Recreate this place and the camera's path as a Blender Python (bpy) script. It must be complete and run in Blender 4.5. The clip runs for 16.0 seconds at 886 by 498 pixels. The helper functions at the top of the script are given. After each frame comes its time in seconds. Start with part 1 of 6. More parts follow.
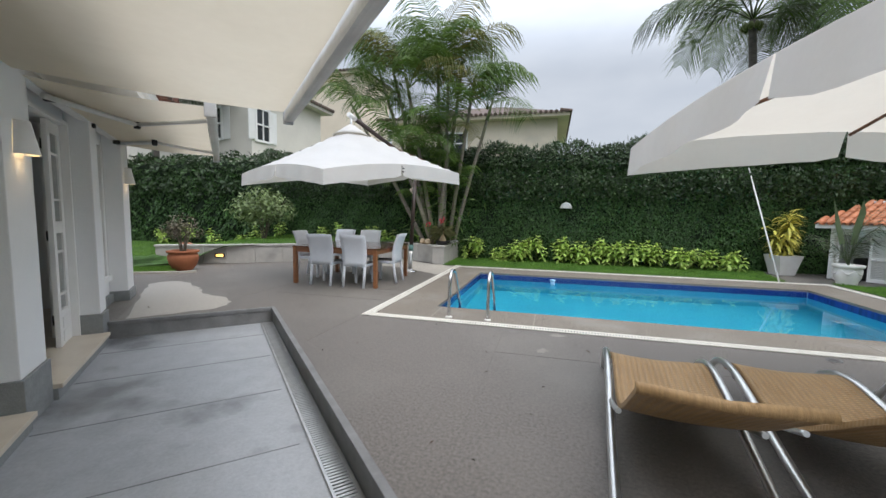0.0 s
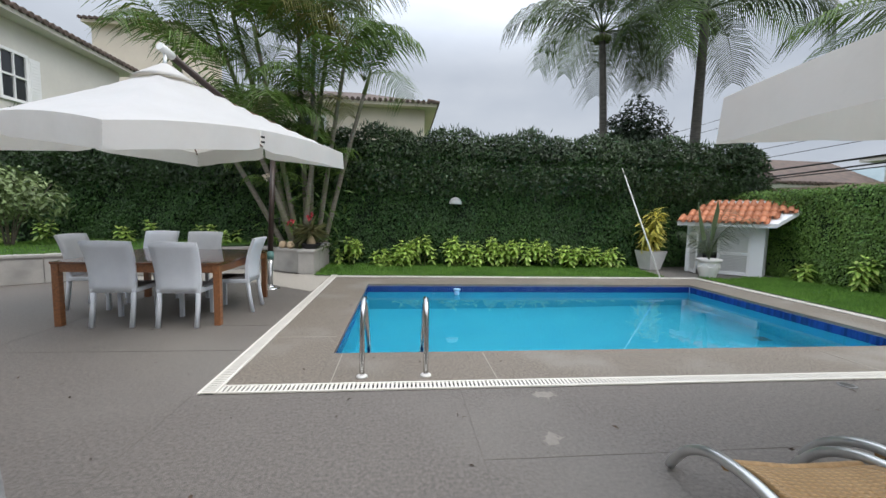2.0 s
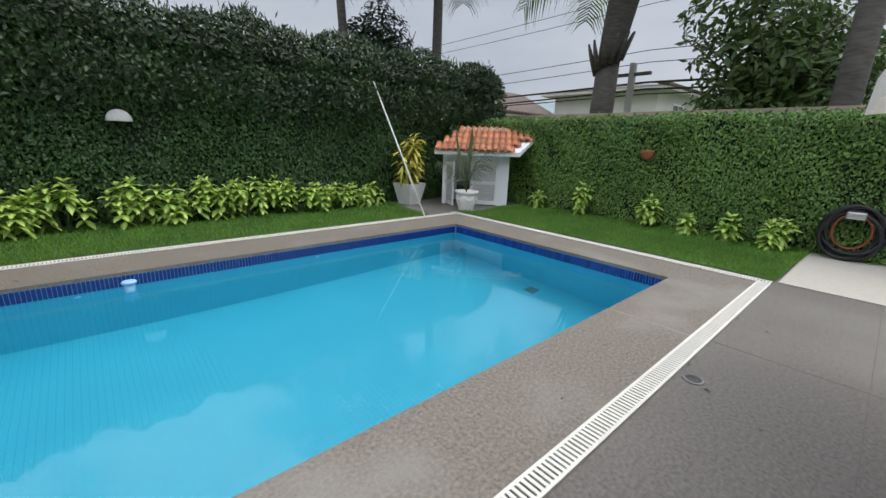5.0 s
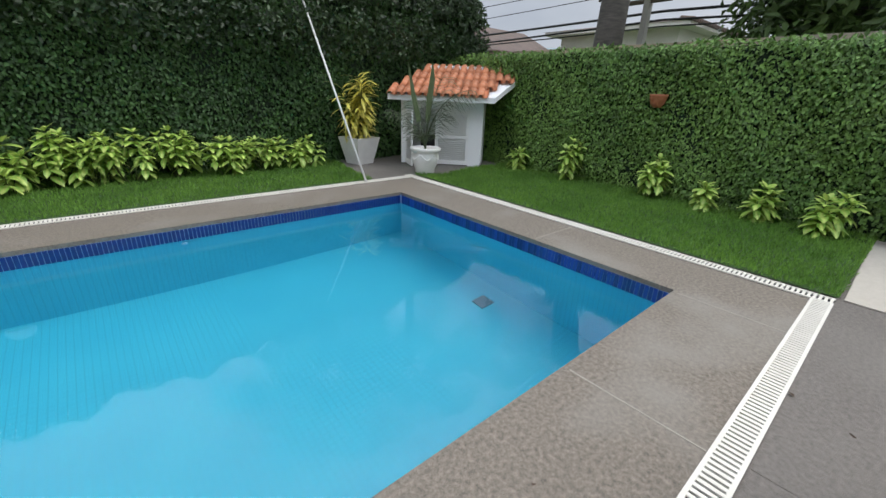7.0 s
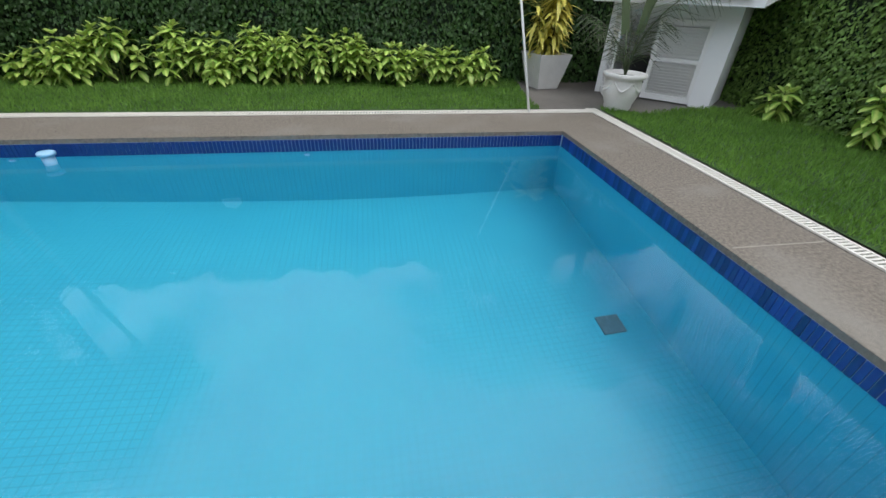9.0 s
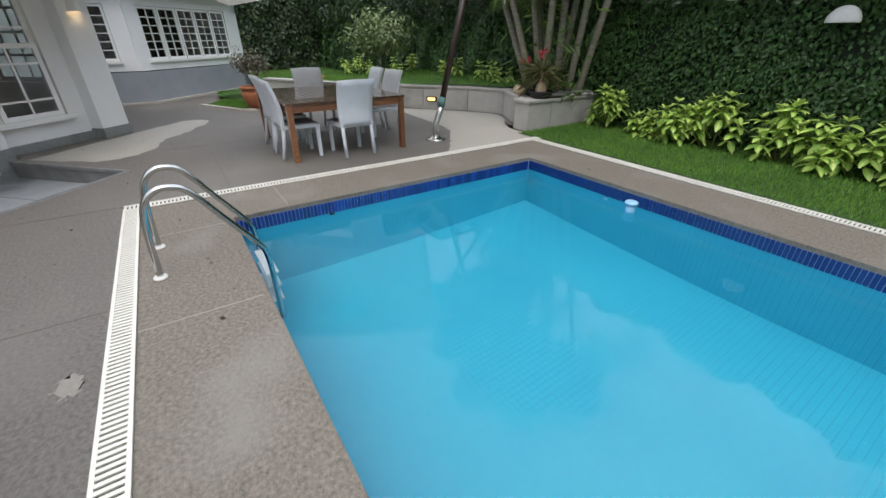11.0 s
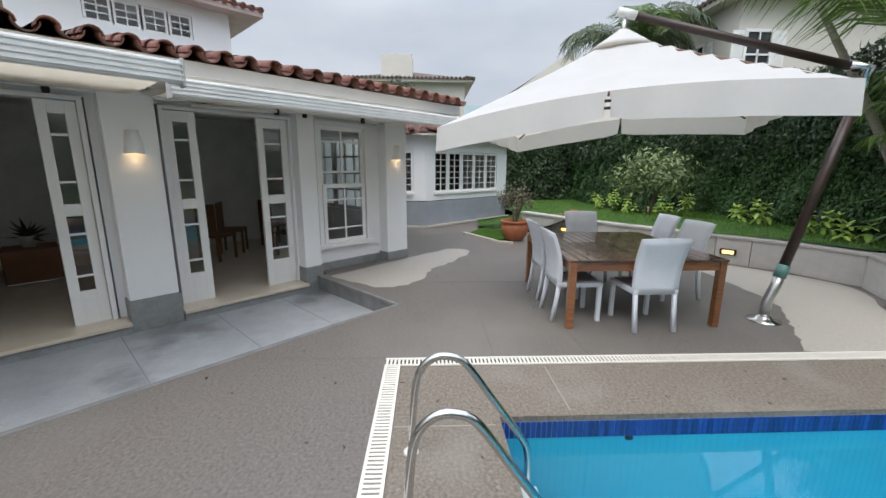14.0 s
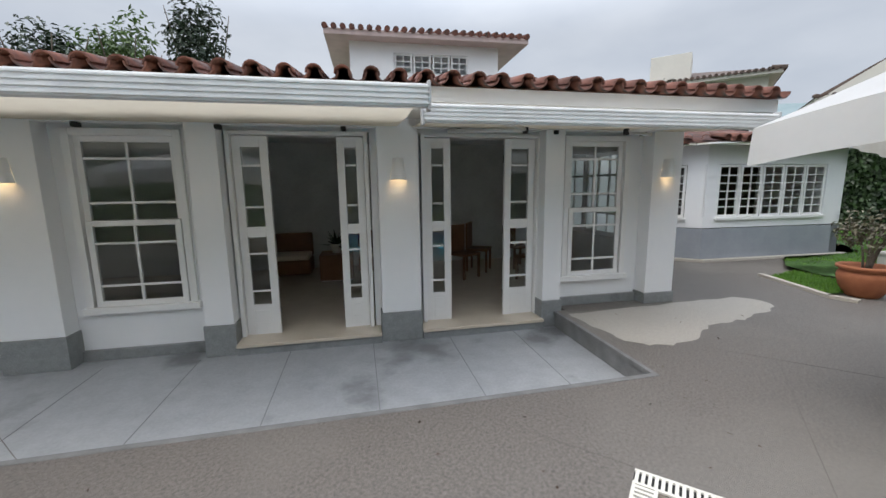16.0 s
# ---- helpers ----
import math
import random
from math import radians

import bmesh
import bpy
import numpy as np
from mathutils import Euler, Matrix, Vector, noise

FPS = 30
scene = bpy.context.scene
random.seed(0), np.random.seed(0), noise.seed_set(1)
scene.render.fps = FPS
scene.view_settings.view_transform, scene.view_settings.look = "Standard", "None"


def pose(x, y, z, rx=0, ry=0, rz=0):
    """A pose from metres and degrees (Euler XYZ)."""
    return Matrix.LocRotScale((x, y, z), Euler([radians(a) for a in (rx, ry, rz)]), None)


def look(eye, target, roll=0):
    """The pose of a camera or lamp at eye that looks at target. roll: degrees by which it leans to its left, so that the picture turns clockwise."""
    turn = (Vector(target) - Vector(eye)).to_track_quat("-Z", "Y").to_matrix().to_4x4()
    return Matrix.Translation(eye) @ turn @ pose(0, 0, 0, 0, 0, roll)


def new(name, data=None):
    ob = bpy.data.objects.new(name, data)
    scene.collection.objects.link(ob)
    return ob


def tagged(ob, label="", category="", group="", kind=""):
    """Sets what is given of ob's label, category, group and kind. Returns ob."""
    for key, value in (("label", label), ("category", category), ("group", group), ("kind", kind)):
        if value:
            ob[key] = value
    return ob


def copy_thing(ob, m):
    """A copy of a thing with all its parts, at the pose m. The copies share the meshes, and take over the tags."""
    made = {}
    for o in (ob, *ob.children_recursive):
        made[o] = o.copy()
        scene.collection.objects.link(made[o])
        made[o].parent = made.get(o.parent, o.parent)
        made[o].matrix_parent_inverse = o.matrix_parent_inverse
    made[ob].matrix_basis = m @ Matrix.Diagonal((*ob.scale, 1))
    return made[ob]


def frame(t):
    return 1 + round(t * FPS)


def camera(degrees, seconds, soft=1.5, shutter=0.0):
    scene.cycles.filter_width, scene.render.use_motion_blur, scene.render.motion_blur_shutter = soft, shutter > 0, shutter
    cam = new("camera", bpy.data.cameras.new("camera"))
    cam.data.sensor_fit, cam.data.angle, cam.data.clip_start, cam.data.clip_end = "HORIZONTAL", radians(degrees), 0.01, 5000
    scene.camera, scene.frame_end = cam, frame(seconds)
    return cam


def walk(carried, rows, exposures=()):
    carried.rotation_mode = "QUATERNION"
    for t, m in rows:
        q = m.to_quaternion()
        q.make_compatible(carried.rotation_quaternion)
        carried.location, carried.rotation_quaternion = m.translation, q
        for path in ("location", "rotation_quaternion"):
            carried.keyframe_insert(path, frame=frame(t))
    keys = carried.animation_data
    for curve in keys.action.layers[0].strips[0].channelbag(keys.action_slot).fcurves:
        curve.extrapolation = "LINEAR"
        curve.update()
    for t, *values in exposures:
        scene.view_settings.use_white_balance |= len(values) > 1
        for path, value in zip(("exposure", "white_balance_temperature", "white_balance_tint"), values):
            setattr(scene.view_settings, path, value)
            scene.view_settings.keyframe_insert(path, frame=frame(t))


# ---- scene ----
cam = camera(96.5, 16.0)
PATH = [
    (0, (0.153, -0.181, 1.368), (-0.373, 1.741, 1.193), 0.9),
    (0.5, (-0.17, 0.216, 1.356), (-0.402, 2.195, 1.184), 1.0),
    (1, (-0.388, 0.684, 1.346), (-0.395, 2.677, 1.173), 1.0),
    (1.5, (-0.584, 1.176, 1.355), (-0.494, 3.166, 1.178), 1.2),
    (2, (-0.812, 1.665, 1.345), (-0.607, 3.646, 1.166), 1.3),
    (2.5, (-0.872, 2.239, 1.31), (-0.489, 4.193, 1.12), 1.5),
    (3, (-0.861, 2.675, 1.385), (-0.313, 4.564, 1.02), 1.6),
    (3.5, (-0.94, 3.051, 1.452), (-0.213, 4.846, 0.954), 1.9),
    (4, (-0.733, 3.386, 1.44), (0.296, 5.028, 0.947), 1.9),
    (4.5, (-0.366, 3.652, 1.465), (0.906, 5.116, 0.975), 2.1),
    (7, (1.879, 4.519, 1.362), (3.102, 5.918, 0.619), 2.3),
    (7.5, (2.205, 4.67, 1.358), (3.289, 6.087, 0.454), 3.3),
    (8, (2.756, 4.786, 1.329), (3.608, 6.282, 0.312), 2.4),
    (8.5, (2.964, 5.001, 1.229), (3.592, 6.553, 0.134), 2.6),
    (9, (3.02, 5.101, 1.215), (3.33, 6.749, 0.126), 2.3),
    (9.5, (2.834, 5.133, 1.299), (2.563, 6.773, 0.187), 2.4),
    (10, (2.737, 5.212, 1.353), (1.826, 6.592, 0.227), 2.2),
    (12.5, (1.421, 5.087, 1.579), (-0.313, 5.852, 0.942), 0.7),
    (13, (1.179, 5.109, 1.591), (-0.637, 5.785, 1.096), 0.5),
    (13.5, (0.966, 5.083, 1.607), (-0.938, 5.519, 1.176), 0.5),
    (14, (0.888, 4.925, 1.627), (-1.069, 5.005, 1.221), 0.3),
    (14.5, (0.802, 4.837, 1.627), (-1.138, 4.528, 1.253), -0.1),
    (15, (0.571, 4.871, 1.641), (-1.276, 4.184, 1.295), -0.5),
    (15.5, (0.33, 4.822, 1.644), (-1.42, 3.918, 1.295), -0.7),
    (16, (0.099, 4.755, 1.672), (-1.567, 3.693, 1.357), -0.7),
]
EXPOSE = ((0.0, 0.22), (1.5, 0.17), (4.0, 0.03), (7.5, 0.05), (9.2, -0.04), (10.2, -0.1), (12.5, 0.22), (14.5, 0.22), (16.0, 0.16))
walk(cam, [(t, look(eye, target, roll)) for t, eye, target, roll in PATH], EXPOSE)

# ---- world and light ----
world = bpy.data.worlds.new("overcast")
scene.world = world
world.use_nodes = True
wn, wl = world.node_tree.nodes, world.node_tree.links
wn.clear()
w_out = wn.new("ShaderNodeOutputWorld")
w_bg = wn.new("ShaderNodeBackground")
w_sky = wn.new("ShaderNodeTexSky")
w_sky.sky_type = "NISHITA"
w_sky.sun_disc = False
w_sky.sun_elevation = radians(63)
w_sky.sun_rotation = radians(119)
w_sky.dust_density = 6.0
w_skyk = wn.new("ShaderNodeMix"); w_skyk.data_type = "RGBA"; w_skyk.blend_type = "MULTIPLY"
w_skyk.inputs[0].default_value = 1.0
w_skyk.inputs[7].default_value = (0.10, 0.10, 0.10, 1)
w_tc = wn.new("ShaderNodeTexCoord")
w_map = wn.new("ShaderNodeMapping"); w_map.inputs["Scale"].default_value = (1.2, 1.2, 3.2)
w_noise = wn.new("ShaderNodeTexNoise")
w_noise.inputs["Scale"].default_value = 1.7; w_noise.inputs["Detail"].default_value = 5; w_noise.inputs["Roughness"].default_value = 0.5
w_ramp = wn.new("ShaderNodeValToRGB")
w_ramp.color_ramp.elements[0].position, w_ramp.color_ramp.elements[0].color = 0.32, (0.55, 0.61, 0.71, 1)
w_ramp.color_ramp.elements[1].position, w_ramp.color_ramp.elements[1].color = 0.68, (0.76, 0.81, 0.89, 1)
w_mix = wn.new("ShaderNodeMix"); w_mix.data_type = "RGBA"; w_mix.inputs[0].default_value = 0.88
wl.new(w_sky.outputs[0], w_skyk.inputs[6])
wl.new(w_tc.outputs["Generated"], w_map.inputs[0]); wl.new(w_map.outputs[0], w_noise.inputs["Vector"])
wl.new(w_noise.outputs[0], w_ramp.inputs[0])
wl.new(w_skyk.outputs[2], w_mix.inputs[6]); wl.new(w_ramp.outputs[0], w_mix.inputs[7])
# an overcast sky is brighter overhead than at the horizon
w_sep = wn.new("ShaderNodeSeparateXYZ"); wl.new(w_tc.outputs["Generated"], w_sep.inputs[0])
w_grad = wn.new("ShaderNodeMapRange"); w_grad.inputs[1].default_value, w_grad.inputs[2].default_value = 0.30, 0.60
w_grad.inputs[3].default_value, w_grad.inputs[4].default_value = 0.86, 2.45
w_grad.interpolation_type = "SMOOTHSTEP"
wl.new(w_sep.outputs[2], w_grad.inputs[0])
wl.new(w_mix.outputs[2], w_bg.inputs[0]); wl.new(w_grad.outputs[0], w_bg.inputs[1])
wl.new(w_bg.outputs[0], w_out.inputs[0])
sun = new("sun", bpy.data.lights.new("sun", "SUN"))
sun.data.energy, sun.data.angle, sun.data.color = 1.2, radians(40), (1, 0.96, 0.9)
sun.matrix_world = look((9, -5, 20), (0, 0, 0))

# ---- materials ----
def mat(name, col, rough=0.7, metal=0.0, var=None, scale=8.0, bump=0.0, bscale=60.0, fine=0.25, coat=0.0, stain=None, sscale=0.8, srange=(0.5, 0.65), spec=0.5, isl=0.0, obj=0.0, aniso=(1, 1, 1), translucent=0.0, through_col=None):
    """A procedural surface: two scales of colour variation, an optional stain layer, bump, and variation from piece to piece."""
    m = bpy.data.materials.new(name); m.use_nodes = True
    N, L = m.node_tree.nodes, m.node_tree.links
    b = N["Principled BSDF"]
    b.inputs["Roughness"].default_value = rough; b.inputs["Metallic"].default_value = metal
    b.inputs["Coat Weight"].default_value = coat; b.inputs["Specular IOR Level"].default_value = spec
    var = var or tuple(c * 0.82 for c in col)
    tc = N.new("ShaderNodeTexCoord"); mp = N.new("ShaderNodeMapping"); mp.inputs["Scale"].default_value = aniso
    L.new(tc.outputs["Object"], mp.inputs[0])
    n1 = N.new("ShaderNodeTexNoise"); n1.inputs["Scale"].default_value = scale; n1.inputs["Detail"].default_value = 6
    L.new(mp.outputs[0], n1.inputs["Vector"])
    n2 = N.new("ShaderNodeTexNoise"); n2.inputs["Scale"].default_value = scale * 9; n2.inputs["Detail"].default_value = 4
    L.new(mp.outputs[0], n2.inputs["Vector"])
    add = N.new("ShaderNodeMix"); add.inputs[0].default_value = fine
    L.new(n1.outputs[0], add.inputs[2]); L.new(n2.outputs[0], add.inputs[3])
    rp = N.new("ShaderNodeMapRange"); rp.inputs[1].default_value = 0.34; rp.inputs[2].default_value = 0.66
    L.new(add.outputs[0], rp.inputs[0])
    mx = N.new("ShaderNodeMix"); mx.data_type = "RGBA"
    mx.inputs[6].default_value = (*var, 1); mx.inputs[7].default_value = (*col, 1)
    L.new(rp.outputs[0], mx.inputs[0])
    out = mx.outputs[2]
    if stain:
        n3 = N.new("ShaderNodeTexNoise"); n3.inputs["Scale"].default_value = sscale; n3.inputs["Detail"].default_value = 5
        L.new(tc.outputs["Object"], n3.inputs["Vector"])
        r3 = N.new("ShaderNodeMapRange"); r3.inputs[1].default_value, r3.inputs[2].default_value = srange
        L.new(n3.outputs[0], r3.inputs[0])
        m3 = N.new("ShaderNodeMix"); m3.data_type = "RGBA"; m3.inputs[7].default_value = (*stain, 1)
        L.new(out, m3.inputs[6]); L.new(r3.outputs[0], m3.inputs[0]); out = m3.outputs[2]
    if isl or obj:
        if obj:
            src = N.new("ShaderNodeObjectInfo").outputs["Random"]
        else:
            src = N.new("ShaderNodeNewGeometry").outputs["Random Per Island"]
        k = N.new("ShaderNodeMapRange"); w = isl or obj
        k.inputs[3].default_value, k.inputs[4].default_value = 1 - w, 1 + w
        L.new(src, k.inputs[0])
        hs = N.new("ShaderNodeHueSaturation"); L.new(k.outputs[0], hs.inputs["Value"])
        L.new(out, hs.inputs["Color"]); out = hs.outputs[0]
    L.new(out, b.inputs["Base Color"])
    if bump:
        nb = N.new("ShaderNodeTexNoise"); nb.inputs["Scale"].default_value = bscale; nb.inputs["Detail"].default_value = 5
        L.new(mp.outputs[0], nb.inputs["Vector"])
        bp = N.new("ShaderNodeBump"); bp.inputs["Strength"].default_value = bump; bp.inputs["Distance"].default_value = 0.01
        L.new(nb.outputs[0], bp.inputs["Height"]); L.new(bp.outputs[0], b.inputs["Normal"])
    if translucent:
        tr = N.new("ShaderNodeBsdfTranslucent")
        if through_col:
            tr.inputs[0].default_value = (*through_col, 1)
        else:
            L.new(out, tr.inputs[0])
        ms = N.new("ShaderNodeMixShader"); ms.inputs[0].default_value = translucent
        L.new(b.outputs[0], ms.inputs[1]); L.new(tr.outputs[0], ms.inputs[2])
        L.new(ms.outputs[0], N["Material Output"].inputs[0])
    return m


M_WHITE = mat("white_wall_paint", (0.87, 0.87, 0.87), 0.75, var=(0.83, 0.84, 0.845), scale=1.5, bump=0.12, bscale=45)
M_TRIM = mat("white_gloss_joinery", (0.87, 0.865, 0.85), 0.4, var=(0.83, 0.825, 0.81), scale=3, bump=0.05, bscale=30)
M_GREY_BAND = mat("grey_band_paint", (0.33, 0.35, 0.38), 0.7, var=(0.28, 0.30, 0.33), scale=2, bump=0.1)
M_PLINTH = mat("grey_granite_plinth", (0.30, 0.31, 0.31), 0.6, var=(0.20, 0.21, 0.21), scale=14, fine=0.6, bump=0.15, bscale=120, stain=(0.16, 0.16, 0.16), sscale=3, srange=(0.58, 0.8))
M_DECK = mat("exposed_aggregate_deck", (0.238, 0.213, 0.191), 0.6, var=(0.052, 0.046, 0.041), scale=46, fine=0.6, bump=0.55, bscale=150, stain=(0.20, 0.185, 0.165), sscale=0.45, srange=(0.48, 0.72))
M_COPING = mat("pale_pool_coping", (0.310, 0.267, 0.218), 0.65, var=(0.068, 0.056, 0.045), scale=46, fine=0.55, bump=0.55, bscale=150, stain=(0.26, 0.24, 0.21), sscale=1.1, srange=(0.52, 0.75))
M_DRYSTONE = mat("dry_pale_aggregate", (0.52, 0.48, 0.42), 0.75, var=(0.42, 0.385, 0.33), scale=22, fine=0.6, bump=0.4, bscale=150)
M_PIT = mat("smooth_grey_stone_paving", (0.40, 0.413, 0.43), 0.33, var=(0.31, 0.322, 0.335), scale=5, fine=0.5, bump=0.15, bscale=110, stain=(0.17, 0.175, 0.18), sscale=0.9, srange=(0.55, 0.63))
M_DRYPATCH = mat("drying_aggregate", (0.50, 0.465, 0.41), 0.7, var=(0.31, 0.285, 0.25), scale=30, fine=0.7, bump=0.45, bscale=150)
M_PITWALL = mat("grey_stone_riser", (0.22, 0.22, 0.22), 0.6, var=(0.15, 0.15, 0.15), scale=6, bump=0.2)
M_MARBLE = mat("cream_marble", (0.66, 0.58, 0.47), 0.3, var=(0.58, 0.50, 0.40), scale=4)
M_GRATE = mat("white_plastic_grating", (0.78, 0.75, 0.68), 0.5, var=(0.70, 0.67, 0.60), scale=6, stain=(0.5, 0.47, 0.4), sscale=2, srange=(0.6, 0.8))
M_DARK = mat("dark_channel", (0.02, 0.02, 0.02), 0.8)
M_STEELGRATE = mat("aluminium_grating", (0.55, 0.55, 0.54), 0.4, metal=0.8, scale=10)
M_BLUETILE = mat("cobalt_pool_tile", (0.015, 0.05, 0.26), 0.15, var=(0.01, 0.035, 0.20), scale=20, obj=0.35, spec=0.6)
M_GROUT = mat("pale_blue_grout", (0.30, 0.42, 0.62), 0.7)
M_POOL = mat("turquoise_mosaic", (0.036, 0.43, 0.59), 0.4, var=(0.029, 0.39, 0.555), scale=2)
_mt = M_POOL.node_tree; _mb = _mt.nodes["Principled BSDF"]
_mo = _mb.inputs["Base Color"].links[0].from_socket
_mg = _mt.nodes.new("ShaderNodeNewGeometry"); _ms = _mt.nodes.new("ShaderNodeSeparateXYZ"); _mt.links.new(_mg.outputs["Position"], _ms.inputs[0])
_lines = []
for _k in range(3):
    _f = _mt.nodes.new("ShaderNodeMath"); _f.operation = "PINGPONG"; _f.inputs[1].default_value = 0.0255; _mt.links.new(_ms.outputs[_k], _f.inputs[0])
    _c = _mt.nodes.new("ShaderNodeMath"); _c.operation = "LESS_THAN"; _c.inputs[1].default_value = 0.0022; _mt.links.new(_f.outputs[0], _c.inputs[0]); _lines.append(_c)
_m1 = _mt.nodes.new("ShaderNodeMath"); _m1.operation = "MAXIMUM"; _mt.links.new(_lines[0].outputs[0], _m1.inputs[0]); _mt.links.new(_lines[1].outputs[0], _m1.inputs[1])
_m2 = _mt.nodes.new("ShaderNodeMath"); _m2.operation = "MULTIPLY"; _m2.inputs[1].default_value = 0.45; _mt.links.new(_m1.outputs[0], _m2.inputs[0])
_mm = _mt.nodes.new("ShaderNodeMix"); _mm.data_type = "RGBA"; _mm.inputs[7].default_value = (0.02, 0.20, 0.30, 1)
_mt.links.new(_m2.outputs[0], _mm.inputs[0]); _mt.links.new(_mo, _mm.inputs[6]); _mt.links.new(_mm.outputs[2], _mb.inputs["Base Color"])
M_LAWNSOIL = mat("lawn_turf", (0.05, 0.12, 0.022), 0.9, var=(0.025, 0.055, 0.012), scale=5, bump=0.6, bscale=90)
M_GRASS = mat("grass_blades", (0.175, 0.335, 0.05), 0.6, var=(0.105, 0.23, 0.034), scale=1.2, isl=0.35, translucent=0.25)
M_SOIL = mat("dark_garden_soil", (0.045, 0.035, 0.028), 0.95, scale=12, bump=0.6)
# hedge cores: the shade between the leaves is put into this near-black green
M_HEDGEBACK = mat("hedge_core_painted_shade", (0.012, 0.028, 0.010), 0.9, var=(0.008, 0.018, 0.006), scale=9, bump=0.8, bscale=30)
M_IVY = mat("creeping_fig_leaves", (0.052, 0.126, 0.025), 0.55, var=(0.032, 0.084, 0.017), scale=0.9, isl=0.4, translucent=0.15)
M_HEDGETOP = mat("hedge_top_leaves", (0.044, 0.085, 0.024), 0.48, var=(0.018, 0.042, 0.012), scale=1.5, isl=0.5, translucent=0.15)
# east hedge copy of the fig leaf, with stronger light put into its colour
M_IVYLIGHT = mat("fig_leaves_sunlit_tint", (0.165, 0.285, 0.055), 0.55, var=(0.10, 0.20, 0.04), scale=0.7, isl=0.45, translucent=0.15)
M_STONEWALL = mat("pale_granite_panel", (0.47, 0.45, 0.42), 0.6, var=(0.38, 0.365, 0.34), scale=7, fine=0.5, bump=0.2, bscale=100, stain=(0.30, 0.29, 0.27), sscale=1.5, srange=(0.56, 0.75))
M_TERRA = mat("terracotta", (0.40, 0.145, 0.065), 0.7, var=(0.30, 0.10, 0.045), scale=6, bump=0.2)
M_ROOFTILE = mat("weathered_clay_tile", (0.23, 0.085, 0.055), 0.75, var=(0.11, 0.05, 0.04), scale=7, bump=0.35, bscale=60, obj=0.3, stain=(0.05, 0.045, 0.042), sscale=3.5, srange=(0.5, 0.66))
M_HUTTILE = mat("orange_clay_tile", (0.56, 0.20, 0.09), 0.7, var=(0.44, 0.16, 0.075), scale=7, bump=0.25, bscale=60, obj=0.22, stain=(0.55, 0.38, 0.30), sscale=5, srange=(0.55, 0.75))
M_WATER = bpy.data.materials.new("pool_water"); M_WATER.use_nodes = True
wb = M_WATER.node_tree.nodes["Principled BSDF"]
wb.inputs["Base Color"].default_value = (0.93, 0.985, 1.0, 1); wb.inputs["Roughness"].default_value = 0.0
wb.inputs["IOR"].default_value = 1.33; wb.inputs["Transmission Weight"].default_value = 1.0
_n = M_WATER.node_tree.nodes.new("ShaderNodeTexNoise"); _n.inputs["Scale"].default_value = 2.2; _n.inputs["Detail"].default_value = 2
_t = M_WATER.node_tree.nodes.new("ShaderNodeTexCoord")
_b = M_WATER.node_tree.nodes.new("ShaderNodeBump"); _b.inputs["Strength"].default_value = 0.012; _b.inputs["Distance"].default_value = 0.04
M_WATER.node_tree.links.new(_t.outputs["Object"], _n.inputs["Vector"])
M_WATER.node_tree.links.new(_n.outputs[0], _b.inputs["Height"]); M_WATER.node_tree.links.new(_b.outputs[0], wb.inputs["Normal"])
M_GLASS = bpy.data.materials.new("window_glass"); M_GLASS.use_nodes = True
_g = M_GLASS.node_tree.nodes["Principled BSDF"]
_g.inputs["Base Color"].default_value = (0.9, 0.95, 0.94, 1); _g.inputs["Roughness"].default_value = 0.02
_g.inputs["IOR"].default_value = 1.5; _g.inputs["Transmission Weight"].default_value = 1.0
M_STEEL = mat("polished_steel", (0.62, 0.62, 0.61), 0.18, metal=1.0, var=(0.52, 0.52, 0.52), scale=8)
M_ALU = mat("brushed_aluminium_tube", (0.66, 0.66, 0.65), 0.3, metal=0.9, var=(0.56, 0.56, 0.55), scale=8)
M_CANVAS = mat("white_canvas", (0.77, 0.77, 0.775), 0.85, var=(0.70, 0.70, 0.70), scale=2.5, bump=0.6, bscale=7, translucent=0.42, through_col=(0.86, 0.80, 0.70))
M_AWNING = mat("cream_awning_canvas", (0.80, 0.73, 0.60), 0.85, var=(0.74, 0.67, 0.54), scale=1.6, bump=0.1, bscale=6, translucent=0.33)
M_BROWN = mat("dark_brown_post_paint", (0.045, 0.026, 0.02), 0.4, var=(0.03, 0.018, 0.014), scale=6)
M_RIBWOOD = mat("brown_umbrella_rib", (0.16, 0.07, 0.035), 0.5)
M_WOOD = mat("oiled_hardwood", (0.30, 0.125, 0.05), 0.32, var=(0.16, 0.065, 0.03), scale=5, bump=0.1, bscale=30, aniso=(8, 1, 8), obj=0.25, coat=0.3)
M_WOODWET = mat("wet_dark_hardwood", (0.15, 0.065, 0.032), 0.16, var=(0.07, 0.032, 0.018), scale=5, bump=0.08, bscale=30, aniso=(1, 8, 8), obj=0.3, coat=0.6)
M_WICKERW = mat("white_woven_resin", (0.72, 0.75, 0.80), 0.55, var=(0.66, 0.69, 0.74), scale=6, bump=0.5, bscale=160)
M_SEATPAD = mat("grey_seat_weave", (0.30, 0.29, 0.29), 0.7, var=(0.22, 0.21, 0.21), scale=8, bump=0.4, bscale=140)
M_PLASTICW = mat("white_plastic", (0.80, 0.80, 0.78), 0.4, scale=4)
M_POTW = mat("white_glazed_pot", (0.76, 0.75, 0.72), 0.5, var=(0.66, 0.65, 0.62), scale=5, bump=0.15)

